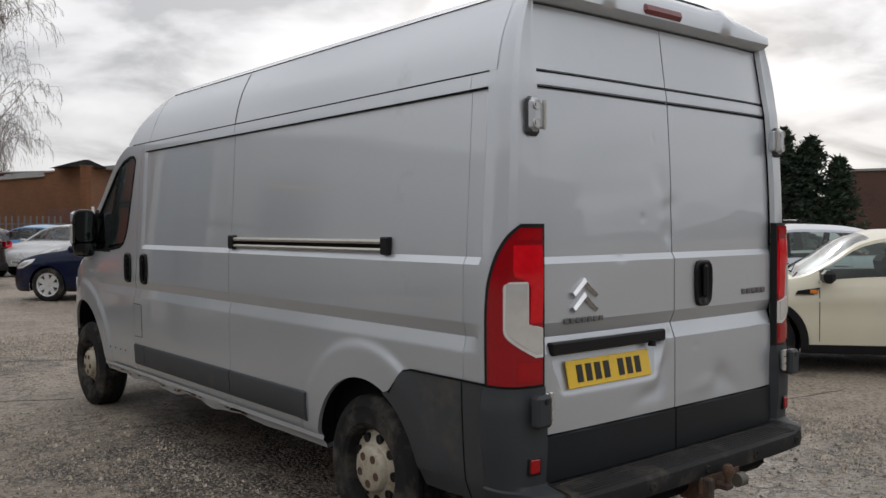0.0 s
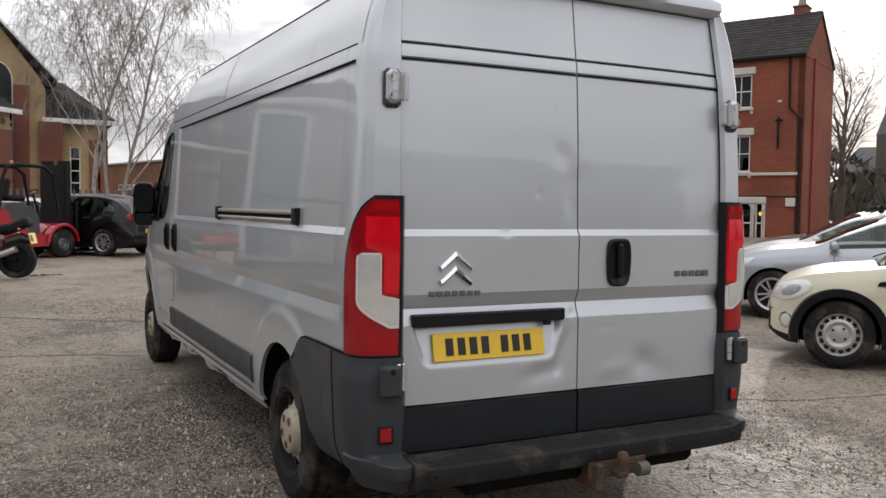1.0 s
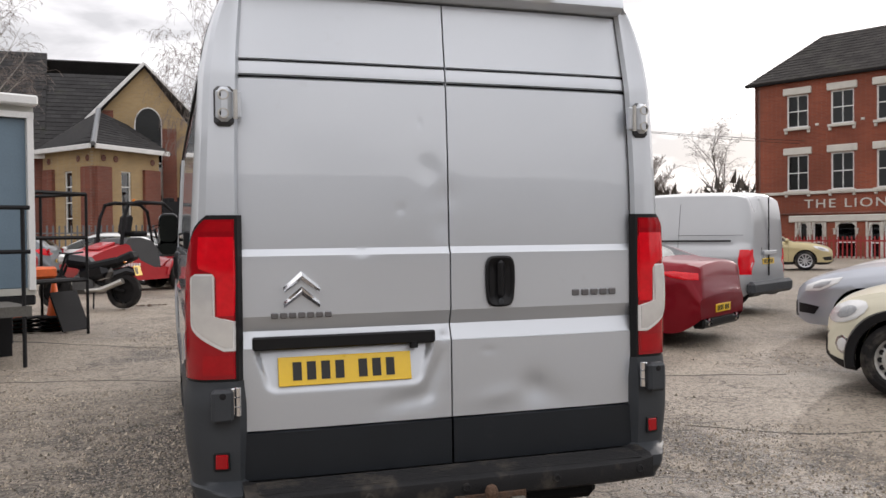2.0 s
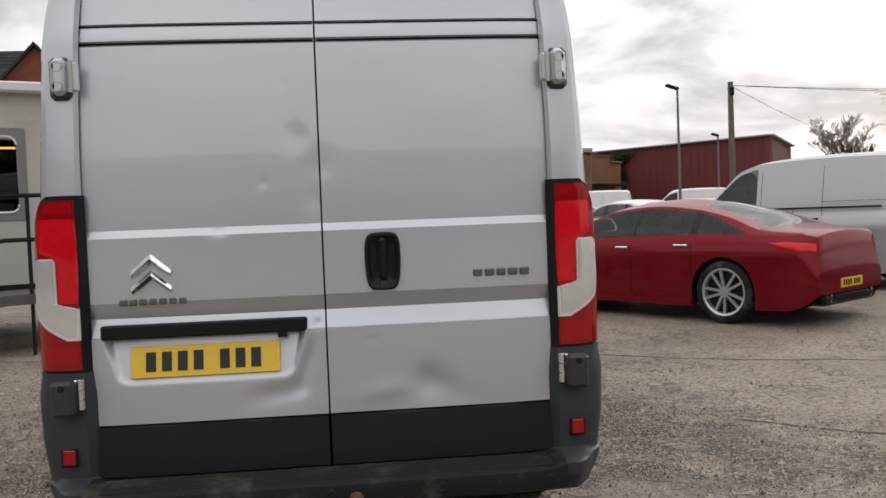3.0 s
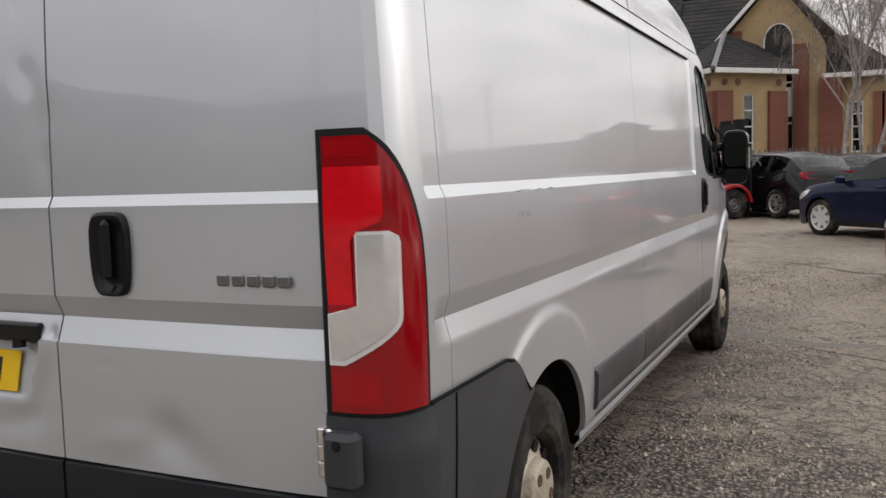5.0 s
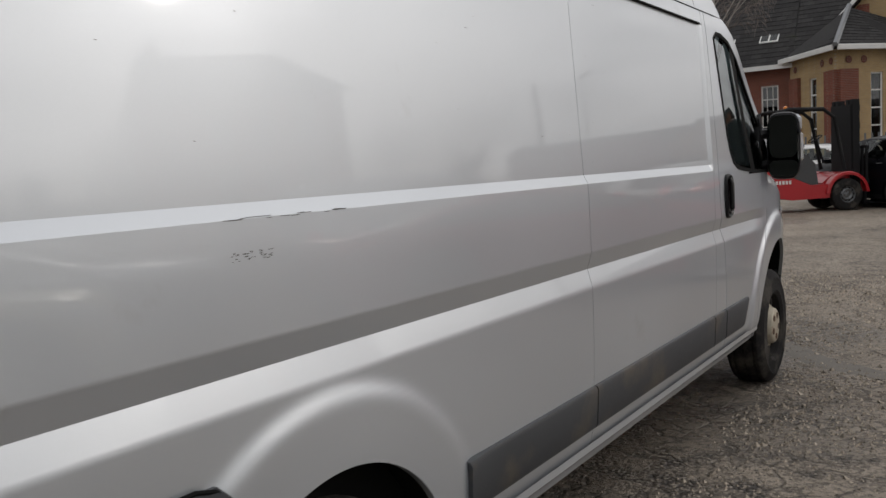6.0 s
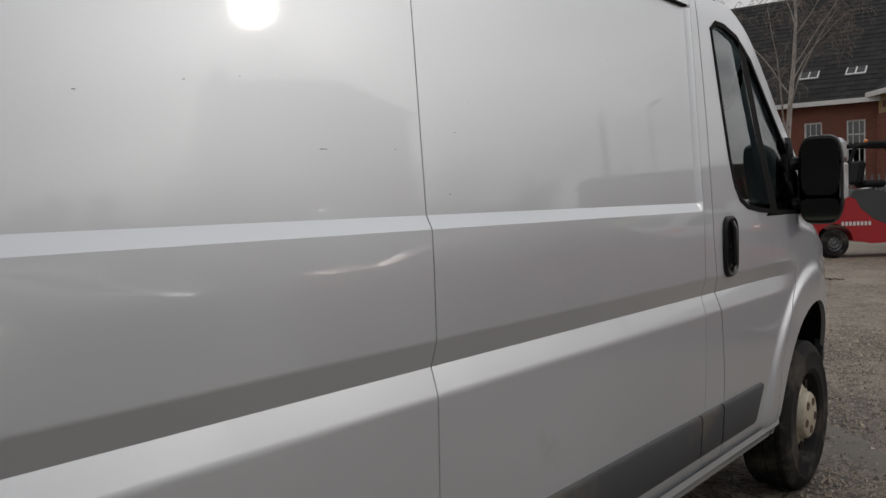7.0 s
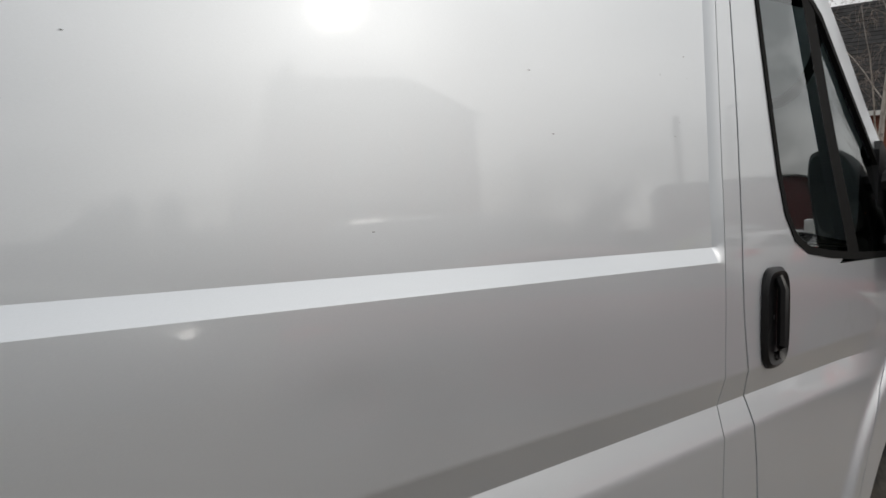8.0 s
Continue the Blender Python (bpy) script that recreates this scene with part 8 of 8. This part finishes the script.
def bare_tree(name, label, base, height, seed, spread=0.5, droop=0.0, r0=0.16, twigs=5, bark=None, trunk_lean=(0, 0), levels=4, first=0.25, limbs=15, thick=0.5, thin=0.0045):
    """Leafless tree: tapered trunk, limbs that fork, many fine twigs, drooping where droop is set."""
    rg = random.Random(seed)
    root = thing(name, label, "tree", Matrix.Translation(base))
    wood, fine = Geo(), Geo()

    def limb(p, d, length, r, level):
        n = 6 if level < 2 else 4
        pts, rads = [p.copy()], [r]
        q, v = p.copy(), d.normalized()
        for k in range(n):
            sag = droop * (-0.02, 0.02, 0.34, 1.0, 1.3)[level] * (k + 1) / n
            v = (v + Vector((rg.gauss(0, 0.10), rg.gauss(0, 0.10), rg.gauss(0.02, 0.05) - sag))).normalized()
            q = q + v * length / n
            pts.append(q.copy())
            rads.append(r * (1 - 0.72 * (k + 1) / n))
        (wood if level < 2 else fine).tube(pts, [max(a, thin * 1.33 if level < 3 else thin) for a in rads], 7 if level < 1 else (5 if level < 2 else 3))
        if level >= levels:
            return
        kids = {0: limbs, 1: 7, 2: twigs, 3: twigs}[level]
        for j in range(kids):
            t = first + (1 - first) * (j + rg.random()) / kids if level == 0 else 0.2 + 0.8 * (j + rg.random()) / kids
            i = min(int(t * n), n - 1)
            s = pts[i].lerp(pts[i + 1], t * n - i)
            a = rg.random() * 2 * math.pi
            out = Vector((math.cos(a), math.sin(a), 0))
            up = (pts[i + 1] - pts[i]).normalized()
            nd = (out * spread + up * (0.75 if level == 0 else 0.6) + Vector((0, 0, 0.15 + droop * (0.05, 0.10, -0.35, -0.9, -1.0)[level]))).normalized()
            limb(s, nd, length * (0.50 if level == 0 else 0.52) * (1.15 - 0.5 * t) * rg.uniform(0.8, 1.15), max(rads[i] * thick, 0.008), level + 1)

    limb(Vector((0, 0, -0.1)), Vector((trunk_lean[0], trunk_lean[1], 1)), height, r0, 0)
    part("trunk", wood, bark or BARK, root, fix=False)
    tagged(part("branchwork", fine, TWIG, root, fix=False), kind="stuff")
    return root


bare_tree("birch_tree", "leafless silver birch with drooping twigs behind parked cars", (1.42, 34.0, 0.1), 10.6, 3, 0.50, 0.9, 0.10, 5, trunk_lean=(-0.03, 0), first=0.16, limbs=15, thick=0.42, thin=0.0038)
bare_tree("birch_tree", "leafless silver birch with a leaning trunk", (2.33, 34.1, 0.1), 10.8, 8, 0.62, 0.8, 0.105, 5, trunk_lean=(0.10, 0), first=0.14, limbs=16, thick=0.42, thin=0.0038)
bare_tree("birch_tree", "slender leafless birch stem between two others", (2.0, 34.6, 0.1), 9.6, 15, 0.50, 0.8, 0.075, 4, trunk_lean=(-0.04, 0), first=0.16, limbs=11, thick=0.42, thin=0.0038)
bare_tree("birch_tree", "slim leafless birch before a brick wing", (-8.9, 36.5, 0.1), 10.0, 21, 0.75, 0.5, 0.15, 4, trunk_lean=(0.02, 0), limbs=11, thick=0.34, first=0.3)
bare_tree("round_tree", "distant round-headed leafless tree", (41.6, 64.8, 0), 6.6, 12, 0.80, -0.25, 0.26, 7, TWIG, first=0.15, limbs=24, thin=0.008)
bare_tree("bare_tree", "tall leafless tree beyond the vans", (41.2, 54.6, 0), 8.2, 17, 0.6, 0.3, 0.13, 4, DARK_BARK)
bare_tree("bare_tree", "leafless tree beside the pub", (41.4, 30.7, 0), 9.0, 31, 0.5, 0.2, 0.25, 5, DARK_BARK)
bare_tree("bare_tree", "leafless tree beyond the depot", (-2.0, 78.0, 0), 9.0, 40, 0.6, 0.3, 0.2, 5, DARK_BARK)
bare_tree("sapling", "thin leafless sapling by the depot", (13.4, 70.0, 0.1), 8.6, 44, 0.4, 0.0, 0.09, 3, DARK_BARK, levels=3, thin=0.012)


def conifer(base, h, r, seed, name="pine_tree", label="dark green pine with an uneven crown"):
    rg = random.Random(seed)
    root = thing(name, label, "tree", Matrix.Translation(base), group="pines")
    g = Geo()
    g.tube([(0, 0, 0), (0.05, 0.03, h * 0.5), (0, 0, h * 0.97)], [0.16, 0.10, 0.02], 7)
    part("trunk", g, DARK_BARK, root)
    g = Geo()
    for k in range(int(h * 60)):
        t = rg.random() ** 0.75
        z = h * (0.08 + 0.92 * t)
        rr = r * (1 - t) ** 0.62 * rg.uniform(0.35, 1.15) + 0.10
        a = rg.random() * 2 * math.pi
        tip = Vector((rr * math.cos(a), rr * math.sin(a), z + rg.uniform(-0.15, 0.12)))
        for j in range(14):
            c = Vector((0, 0, z)).lerp(tip, rg.uniform(0.25, 1.0)) + Vector((rg.gauss(0, 0.08), rg.gauss(0, 0.08), rg.gauss(0, 0.06)))
            s = rg.uniform(0.16, 0.38)
            d = Vector((rg.gauss(0, 1), rg.gauss(0, 1), rg.gauss(0.3, 0.6))).normalized() * s
            e = d.cross(Vector((rg.gauss(0, 1), rg.gauss(0, 1), rg.gauss(0, 1)))).normalized() * s * 0.22
            g.add([c - e, c + e, c + d], [(0, 1, 2)])
    tagged(part("crown", g, NEEDLE, root, fix=False), kind="stuff")


for k, (x, y, h, r) in enumerate(((41.4, 24.9, 6.6, 2.1), (42.5, 23.0, 6.7, 2.3), (40.8, 26.0, 4.4, 1.3), (43.1, 21.7, 6.2, 2.2), (43.6, 20.4, 5.0, 1.7), (45.4, 23.6, 5.6, 2.3))):
    conifer((x, y, 0), h, r, 50 + k)
# scrub and far woods along the edge of the yard
rg = random.Random(90)
g = Geo()
for k in range(5200):
    t = rg.random()
    a = radians(-8 + 66 * t)
    d = rg.uniform(62, 74)
    x, y = d * math.cos(a), d * math.sin(a)
    hmax = 3.6 + 1.6 * math.sin(t * 21) + 1.0 * math.sin(t * 57)
    c = Vector((x, y, rg.random() * hmax))
    dv2 = Vector((rg.gauss(0, 0.35), rg.gauss(0, 0.35), rg.uniform(0.4, 1.3)))
    e = Vector((rg.gauss(0, 1), rg.gauss(0, 1), 0)).normalized() * rg.uniform(0.05, 0.28)
    g.add([c - e, c + e, c + dv2], [(0, 1, 2)])
tagged(part("far_scrub", g, HEDGE, None, fix=False), "bare brown scrub and hedges far off", "scrub", kind="stuff")
g = Geo()
rows = []
for k in range(121):
    a = radians(-180 + 360 * k / 120)
    h = 5.0 + 2.2 * math.sin(k * 0.9) + 1.6 * math.sin(k * 0.37 + 1) + 1.0 * math.sin(k * 2.3)
    rows.append([(150 * math.cos(a), 150 * math.sin(a), 0), (150 * math.cos(a), 150 * math.sin(a), h * 0.7), (153 * math.cos(a), 153 * math.sin(a), h), (168 * math.cos(a), 168 * math.sin(a), h * 0.8), (168 * math.cos(a), 168 * math.sin(a), 0)])
g.sheet(rows)
tagged(part("backdrop_hills", g, HEDGE, None, fix=False), "low dark wooded skyline", "backdrop", kind="structure")

# ---- fence, lamps, pole and wires ----
fence = thing("palisade_fence", "dark steel palisade fence before a hall", "fence")
STEEL = mat("galvanised_steel", (0.16, 0.165, 0.17), 0.5, 0.6, var=0.2)
g = Geo()
g.box((0, 0, 0.9), (0.065, 0.02, 1.8), 0.004)
pale = None
for k in range(150):
    x = -26 + 0.22 * k
    y = 33.6
    if pale is None:
        pale = part("pale", g, STEEL, fence)
        pale.matrix_basis = Matrix.Translation((x, y, 0.1))
    else:
        shared("pale", pale, fence, Matrix.Translation((x, y, 0.1)))
for z in (0.5, 1.6):
    g = Geo()
    g.box((-9.5, 33.65, z), (33, 0.04, 0.05))
    part("rail", g, STEEL, fence)


def lamp_post(x, y, h, name, label, arm=0.5, r=0.06):
    root = thing(name, label, "street lamp", Matrix.Translation((x, y, 0.1)), group="lamp posts")
    g = Geo()
    g.tube([(0, 0, 0), (0, 0, h * 0.3), (0, 0, h)], [r * 1.3, r, r * 0.7], 8)
    part("pole", g, STEEL, root)
    g = Geo()
    g.box((-arm * 0.4, 0, h + 0.03), (arm, 0.22, 0.10), 0.03, pose(0, 0, 0, 0, 18))
    part("lantern", g, IRON, root)


lamp_post(12.1, 28.0, 5.6, "lamp_post", "grey steel lamp post with a single lantern")
lamp_post(17.3, 36.5, 4.5, "lamp_post", "short grey lamp post by the warehouse", 0.35)
lamp_post(13.2, 44.2, 4.3, "lamp_post", "short grey lamp post before the depot", 0.3, 0.05)
pole = thing("telegraph_pole", "weathered wooden telegraph pole with wires", "pole", Matrix.Translation((15.95, 32.0, 0.1)))
WOOD = mat("weathered_pole", (0.13, 0.11, 0.09), 0.9, 0, var=0.3, scale=4, bump=0.3)
g = Geo()
g.tube([(0, 0, 0), (0, 0, 6.35)], [0.15, 0.11], 10)
part("post", g, WOOD, pole)
g = Geo()
g.box((0.0, -0.14, 5.95), (0.16, 0.14, 0.35), 0.02)
part("junction_box", g, IRON, pole)
for k, (dx, dy, dz) in enumerate(((34, 2, 0.2), (34, 2.6, -0.1), (22, 24, -1.2))):
    g = Geo()
    pts = []
    for j in range(15):
        t = j / 14
        pts.append((dx * t, dy * t, 6.2 + dz * t - 0.9 * 4 * t * (1 - t) * 0.5))
    g.tube(pts, 0.011, 4)
    part("wire", g, IRON, pole)

# ---- forklift ----
fork = thing("forklift_truck", "red and black forklift truck with an open cage", "forklift", at(-1.65, 19.30, -52))
FRED = mat("forklift_red", (0.42, 0.012, 0.018), 0.4, 0, var=0.1, coat=0.4, dirt=(0.2, 0.02, 0.02), dirt_at=0.62)
FGREY = mat("forklift_grey", (0.06, 0.06, 0.062), 0.5, 0, var=0.15)
g = Geo()
arch = [(-1.15 + 0.35 * math.cos(a), 0.30 + 0.35 * math.sin(a)) for a in np.linspace(0.05, math.pi - 0.05, 11)]
g.prism([(-1.72, 0.34), (-1.84, 0.46), (-1.90, 0.64), (-1.87, 0.78), (-1.72, 0.89), (-1.42, 1.00), (-1.08, 1.10), (-0.86, 1.14), (-0.76, 1.10), (-0.66, 0.92), (-0.42, 0.72), (-0.05, 0.56), (0.36, 0.56), (0.36, 0.28), (-0.45, 0.26), (-0.66, 0.30)] + arch, -0.54, 0.54, "yz")
g.prism([(0.30, 0.28), (0.30, 0.58), (0.42, 0.68), (0.58, 0.77), (0.78, 0.80), (0.98, 0.77), (1.12, 0.66), (1.20, 0.48), (1.15, 0.30)], -0.34, 0.34, "yz")
part("chassis", g, FRED, fork)
g = Geo()
g.prism([(-0.86, 1.15), (-0.78, 1.26), (-0.45, 1.29), (-0.12, 1.20), (0.06, 1.00), (0.12, 0.57), (-0.05, 0.565), (-0.42, 0.73), (-0.66, 0.93), (-0.76, 1.11)], -0.53, 0.53, "yz")
part("engine_cover", g, FGREY, fork)
for s in (1, -1):
    g = Geo()
    rows = []
    for k in range(15):
        a = math.pi * (0.02 + 0.96 * k / 14)
        rows.append([(s * x, 0.74 + r * math.cos(a), 0.34 + r * math.sin(a)) for x, r in ((0.40, 0.41), (0.40, 0.46), (0.58, 0.47), (0.60, 0.45), (0.60, 0.40))])
    g.sheet(rows)
    part("mudguard", g, FRED, fork)
g = Geo()
g.box((0, 0.92, 1.25), (0.78, 0.02, 1.9))
part("mast_backing", g, IRON, fork)
g = Geo()
g.box((0, -1.20, 1.09), (0.6, 0.50, 0.08), 0.03, pose(0, 0, 0, 16))
part("counterweight_cap", g, FRED, fork)
for k in range(8):
    g = Geo()
    g.box((0.545, -1.0 + 0.072 * k, 0.64), (0.008, 0.046, 0.075))
    part("lettering_bar", g, WHITE_FRAME, fork)
for s in (1, -1):
    g = Geo()
    g.tube([(s * 0.48, -0.95, 1.05), (s * 0.47, -0.86, 1.75), (s * 0.46, -0.72, 2.08), (s * 0.46, -0.45, 2.14), (s * 0.46, 0.28, 2.12), (s * 0.47, 0.50, 1.95), (s * 0.48, 0.72, 0.85)], 0.045, 8)
    part("cage_bar", g, IRON, fork)
for y in (-0.62, -0.38, -0.14, 0.10, 0.30):
    g = Geo()
    g.tube([(-0.46, y, 2.13), (0.46, y, 2.13)], 0.022, 6)
    part("roof_bar", g, IRON, fork)
g = Geo()
g.box((0, -0.22, 1.38), (0.46, 0.46, 0.14), 0.05)
g.box((0, -0.48, 1.60), (0.44, 0.13, 0.46), 0.05, pose(0, 0, 0, -10))
part("seat", g, IRON, fork)
g = Geo()
g.lathe([(-0.012, 0.15), (0, 0.165), (0.012, 0.15)], 20, "z", ends=False)
g.v = [tuple(pose(0, 0.34, 1.52, 30) @ Vector(p)) for p in g.v]
g.tube([(0, 0.36, 1.50), (0, 0.52, 1.0)], 0.03, 6)
part("steering_wheel", g, IRON, fork)
for x in (-0.36, -0.20, 0.20, 0.36):
    g = Geo()
    g.box((x, 1.02, 1.22), (0.11, 0.16, 2.16), 0.01)
    part("mast_channel", g, IRON, fork)
for z in (0.35, 1.1, 1.75, 2.12):
    g = Geo()
    g.box((0, 1.06, z), (0.80, 0.12, 0.14), 0.01)
    part("mast_crosspiece", g, IRON, fork)
g = Geo()
for k in range(7):
    g.box((-0.48 + 0.16 * k, 1.20, 0.95), (0.035, 0.05, 0.75))
g.box((0, 1.20, 0.58), (1.04, 0.06, 0.10)); g.box((0, 1.20, 1.30), (1.04, 0.06, 0.06))
part("load_guard", g, IRON, fork)
g = Geo()
g.tube([(-0.08, 1.0, 0.3), (-0.08, 1.0, 2.05)], 0.05, 8); g.tube([(0.08, 1.0, 0.3), (0.08, 1.0, 2.05)], 0.05, 8)
g.box((0, 0.98, 1.75), (0.66, 0.03, 0.62))
part("lift_cylinder", g, IRON, fork)
for x in (-0.28, 0.28):
    g = Geo()
    g.box((x, 1.75, 0.12), (0.12, 1.05, 0.05), 0.01); g.box((x, 1.26, 0.35), (0.12, 0.06, 0.5), 0.01)
    part("fork", g, IRON, fork)
for s in (1, -1):
    wheel_parts(fork, Matrix.Translation((s * 0.47, 0.74, 0.33)) @ pose(0, 0, 0, 0, 0, 0 if s > 0 else 180), 0.335, 0.22, 0.17, rim_mat=STEEL, n=24)
    wheel_parts(fork, Matrix.Translation((s * 0.46, -1.15, 0.275)) @ pose(0, 0, 0, 0, 0, 0 if s > 0 else 180), 0.275, 0.18, 0.14, rim_mat=STEEL, n=24)
g = Geo()
g.lathe([(2.15, 0.04), (2.21, 0.04), (2.225, 0.015)], 10, "z", c=(0.3, -0.45, 0))
part("beacon", g, AMBER, fork)

# ---- motorbike ----
bike = thing("motorcycle", "black motorcycle on its stand with a yellow plate", "motorcycle", at(-2.46, 13.98, 62, 0.0))
g = Geo()
for y, R in ((-0.70, 0.325), (0.70, 0.325)):
    w = wheel_parts(bike, Matrix.Translation((0, y, R)), R, 0.14, 0.225, "alloy", mat("dark_alloy", (0.34, 0.34, 0.345), 0.4, 0.4), n=28)
g.tube([(0, 0.70, 0.31), (0.06, 0.52, 0.75), (0.05, 0.42, 1.02)], 0.028, 8)
g.tube([(0, 0.70, 0.31), (-0.06, 0.52, 0.75), (-0.05, 0.42, 1.02)], 0.028, 8)
g.tube([(0, 0.40, 0.95), (0, 0.0, 0.55), (0, -0.30, 0.42), (0, -0.70, 0.31)], 0.035, 8)
part("frame", g, IRON, bike)
g = Geo()
g.box((0, 0.08, 0.45), (0.36, 0.42, 0.36), 0.08)
part("engine", g, mat("engine_metal", (0.10, 0.10, 0.10), 0.5, 0.5, var=0.3), bike)
g = Geo()
g.box((0, 0.18, 0.86), (0.32, 0.55, 0.24), 0.09, pose(0, 0, 0, 8))
part("fuel_tank", g, BLK, bike)
g = Geo()
g.box((0, -0.34, 0.83), (0.32, 0.66, 0.15), 0.04, pose(0, 0, 0, -10))
part("seat", g, IRON, bike)
g = Geo()
g.box((0, -0.70, 0.90), (0.24, 0.52, 0.17), 0.04, pose(0, 0, 0, -22))
tl = part("tail_unit", g, IRON, bike)
g = Geo()
g.box((0, -0.90, 0.93), (0.14, 0.05, 0.06), 0.015)
part("tail_light", g, RED_LENS, bike)
g = Geo()
g.box((0, -0.12, 0.66), (0.34, 0.62, 0.30), 0.09, pose(0, 0, 0, -14))
part("side_panel", g, BLK, bike)
g = Geo()
g.tube([(0, -0.95, 0.66), (0, -0.80, 0.70), (0, -0.55, 0.62)], [0.06, 0.09, 0.10], 8)
part("mudguard", g, BLK, bike)
plate_bars(bike, pose(0, -0.98, 0.70, -15), w=0.24, h=0.19, marks=4)
for s in (1, -1):
    g = Geo()
    g.tube([(s * 0.16, -0.02, 0.34), (s * 0.17, -0.35, 0.36), (s * 0.18, -0.78, 0.52)], [0.035, 0.05, 0.055], 10)
    part("exhaust", g, RAIL_METAL, bike)
    g = Geo()
    g.box((s * 0.12, -0.80, 0.86), (0.07, 0.04, 0.035), 0.012)
    part("indicator", g, AMBER, bike)
g = Geo()
g.tube([(-0.36, 0.36, 1.04), (0, 0.42, 1.02), (0.36, 0.36, 1.04)], 0.018, 8)
part("handlebar", g, IRON, bike)
g = Geo()
g.box((0, 0.56, 0.92), (0.2, 0.12, 0.2), 0.06)
part("headlight", g, CLEAR_LENS, bike)
g = Geo()
g.tube([(-0.1, -0.15, 0.35), (-0.28, -0.25, 0.02)], 0.015, 6)
part("side_stand", g, IRON, bike)
chain = Geo()
rg = random.Random(4)
for k in range(34):
    a = k * 0.5
    chain.lathe([(-0.006, 0.018), (0.0, 0.026), (0.006, 0.018)], 8, "z", c=(rg.gauss(0, 0.18), rg.gauss(0, 0.08), 0.012), ends=False)
ch = part("chain", chain, RUST)
ch.matrix_basis = at(-1.44, 14.1, 20)
tagged(ch, "heap of dark chain lying on tarmac", "chain", kind="stuff")

# ---- cage frame with cones ----
cage = thing("steel_cage", "black steel cage frame holding odds and ends", "cage", at(-2.152, 9.777, 45))
def bar(a, b, r=0.026):
    g = Geo()
    g.tube([a, b], r, 4)
    part("cage_bar", g, IRON, cage)
CX0, CY1 = -1.2, 0.95
for x, y in ((0, 0), (CX0, 0), (CX0, CY1), (0, CY1)):
    bar((x, y, 0), (x, y, 1.96))
for z in (0.76, 1.35, 1.96):
    for y in (0, CY1):
        if z != 1.35 or y == 0:
            bar((CX0, y, z), (0, y, z))
    if z != 1.35:
        for x in (CX0, 0):
            bar((x, 0, z), (x, CY1, z))
g = Geo()
g.box((CX0 / 2, CY1 / 2, 0.765), (1.18, 0.93, 0.025))
part("shelf", g, IRON, cage)
ORANGE = mat("orange_cone_plastic", (0.75, 0.13, 0.02), 0.5, 0, var=0.15, dirt=(0.25, 0.1, 0.05), dirt_at=0.58, dirt_scale=5)
cone = thing("traffic_cone", "stacked grimy orange traffic cone on a black base", "traffic cone", at(-2.66, 10.45, 10), group="cones")
g = Geo()
g.lathe([(0.03, 0.15), (0.06, 0.13), (0.70, 0.03), (0.72, 0.02)], 18, "z")
part("cone", g, ORANGE, cone)
for k in range(4):
    g = Geo()
    g.box((0, 0, 0.03 + 0.055 * k), (0.44, 0.44, 0.04), 0.03, pose(0, 0, 0, 0, 0, 9 * k))
    part("base", g, RUBBER, cone)
copy_thing(cone, at(-3.15, 10.35, 40))
box = thing("tool_crate", "orange and red plastic crate on a steel shelf", "crate", at(-2.86, 10.02, 45, 0.78))
g = Geo()
g.box((0, 0, 0.08), (0.5, 0.35, 0.16), 0.03)
part("crate", g, ORANGE, box)
g = Geo()
g.box((-0.1, 0.05, 0.24), (0.25, 0.25, 0.16), 0.03)
part("lid", g, FRED, box)
board = thing("leaning_board", "dark board leaning against a steel cage", "board", at(-2.33, 10.02, 50))
g = Geo()
g.box((0, 0.12, 0.30), (0.5, 0.03, 0.60), 0.005, pose(0, 0, 0, -24))
part("board", g, IRON, board)

# ---- loose stones and grit ----
STONES = mat("loose_stones", (0.30, 0.256, 0.204), 0.85, 0, var=0.3, scale=20, per_island=0.72)
rg = random.Random(77)
g = Geo()
ZONES = ((-1.0, 3.0, 2.3), (-1.3, 1.0, 2.0), (-3.8, 3.2, 2.2), (1.5, 2.3, 1.7), (2.1, 0.9, 1.9), (0.9, -0.6, 1.5), (0.2, 8.8, 2.2), (1.0, 4.4, 1.3), (0.7, 6.6, 1.1))


def patch(x, y):
    near = max(1 - math.hypot(x - a, y - b) / r for a, b, r in ZONES)
    return max(near, 0) * 0.9 + 0.5 * noise.noise(Vector((x * 0.55, y * 0.55, 9.0))) + 0.5 * noise.noise(Vector((x * 2.2, y * 2.2, 2.0)))


count = 0
while count < 42000:
    x, y = rg.uniform(-5.5, 6.0), rg.uniform(-2.6, 10.0)
    if abs(x) < 0.95 and 0 < y < 5.8:
        continue
    if patch(x, y) < rg.uniform(0.05, 0.75):
        continue
    s = rg.uniform(0.004, 0.012) * (1.8 if rg.random() < 0.10 else 1)
    z = ground_z(y) + lump(x, y) - 0.007
    v = [(x + s * math.cos(a) * rg.uniform(0.7, 1.2), y + s * math.sin(a) * rg.uniform(0.7, 1.2), z) for a in (0.3, 1.9, 3.3, 4.8)] + [(x + rg.gauss(0, s * 0.3), y + rg.gauss(0, s * 0.3), z + s * rg.uniform(0.7, 1.2))]
    g.add(v, [(0, 1, 4), (1, 2, 4), (2, 3, 4), (3, 0, 4)])
    count += 1
tagged(part("gravel", g, STONES, None, fix=False, sharp=10), "loose grey stones and grit on tarmac", "gravel", kind="stuff")
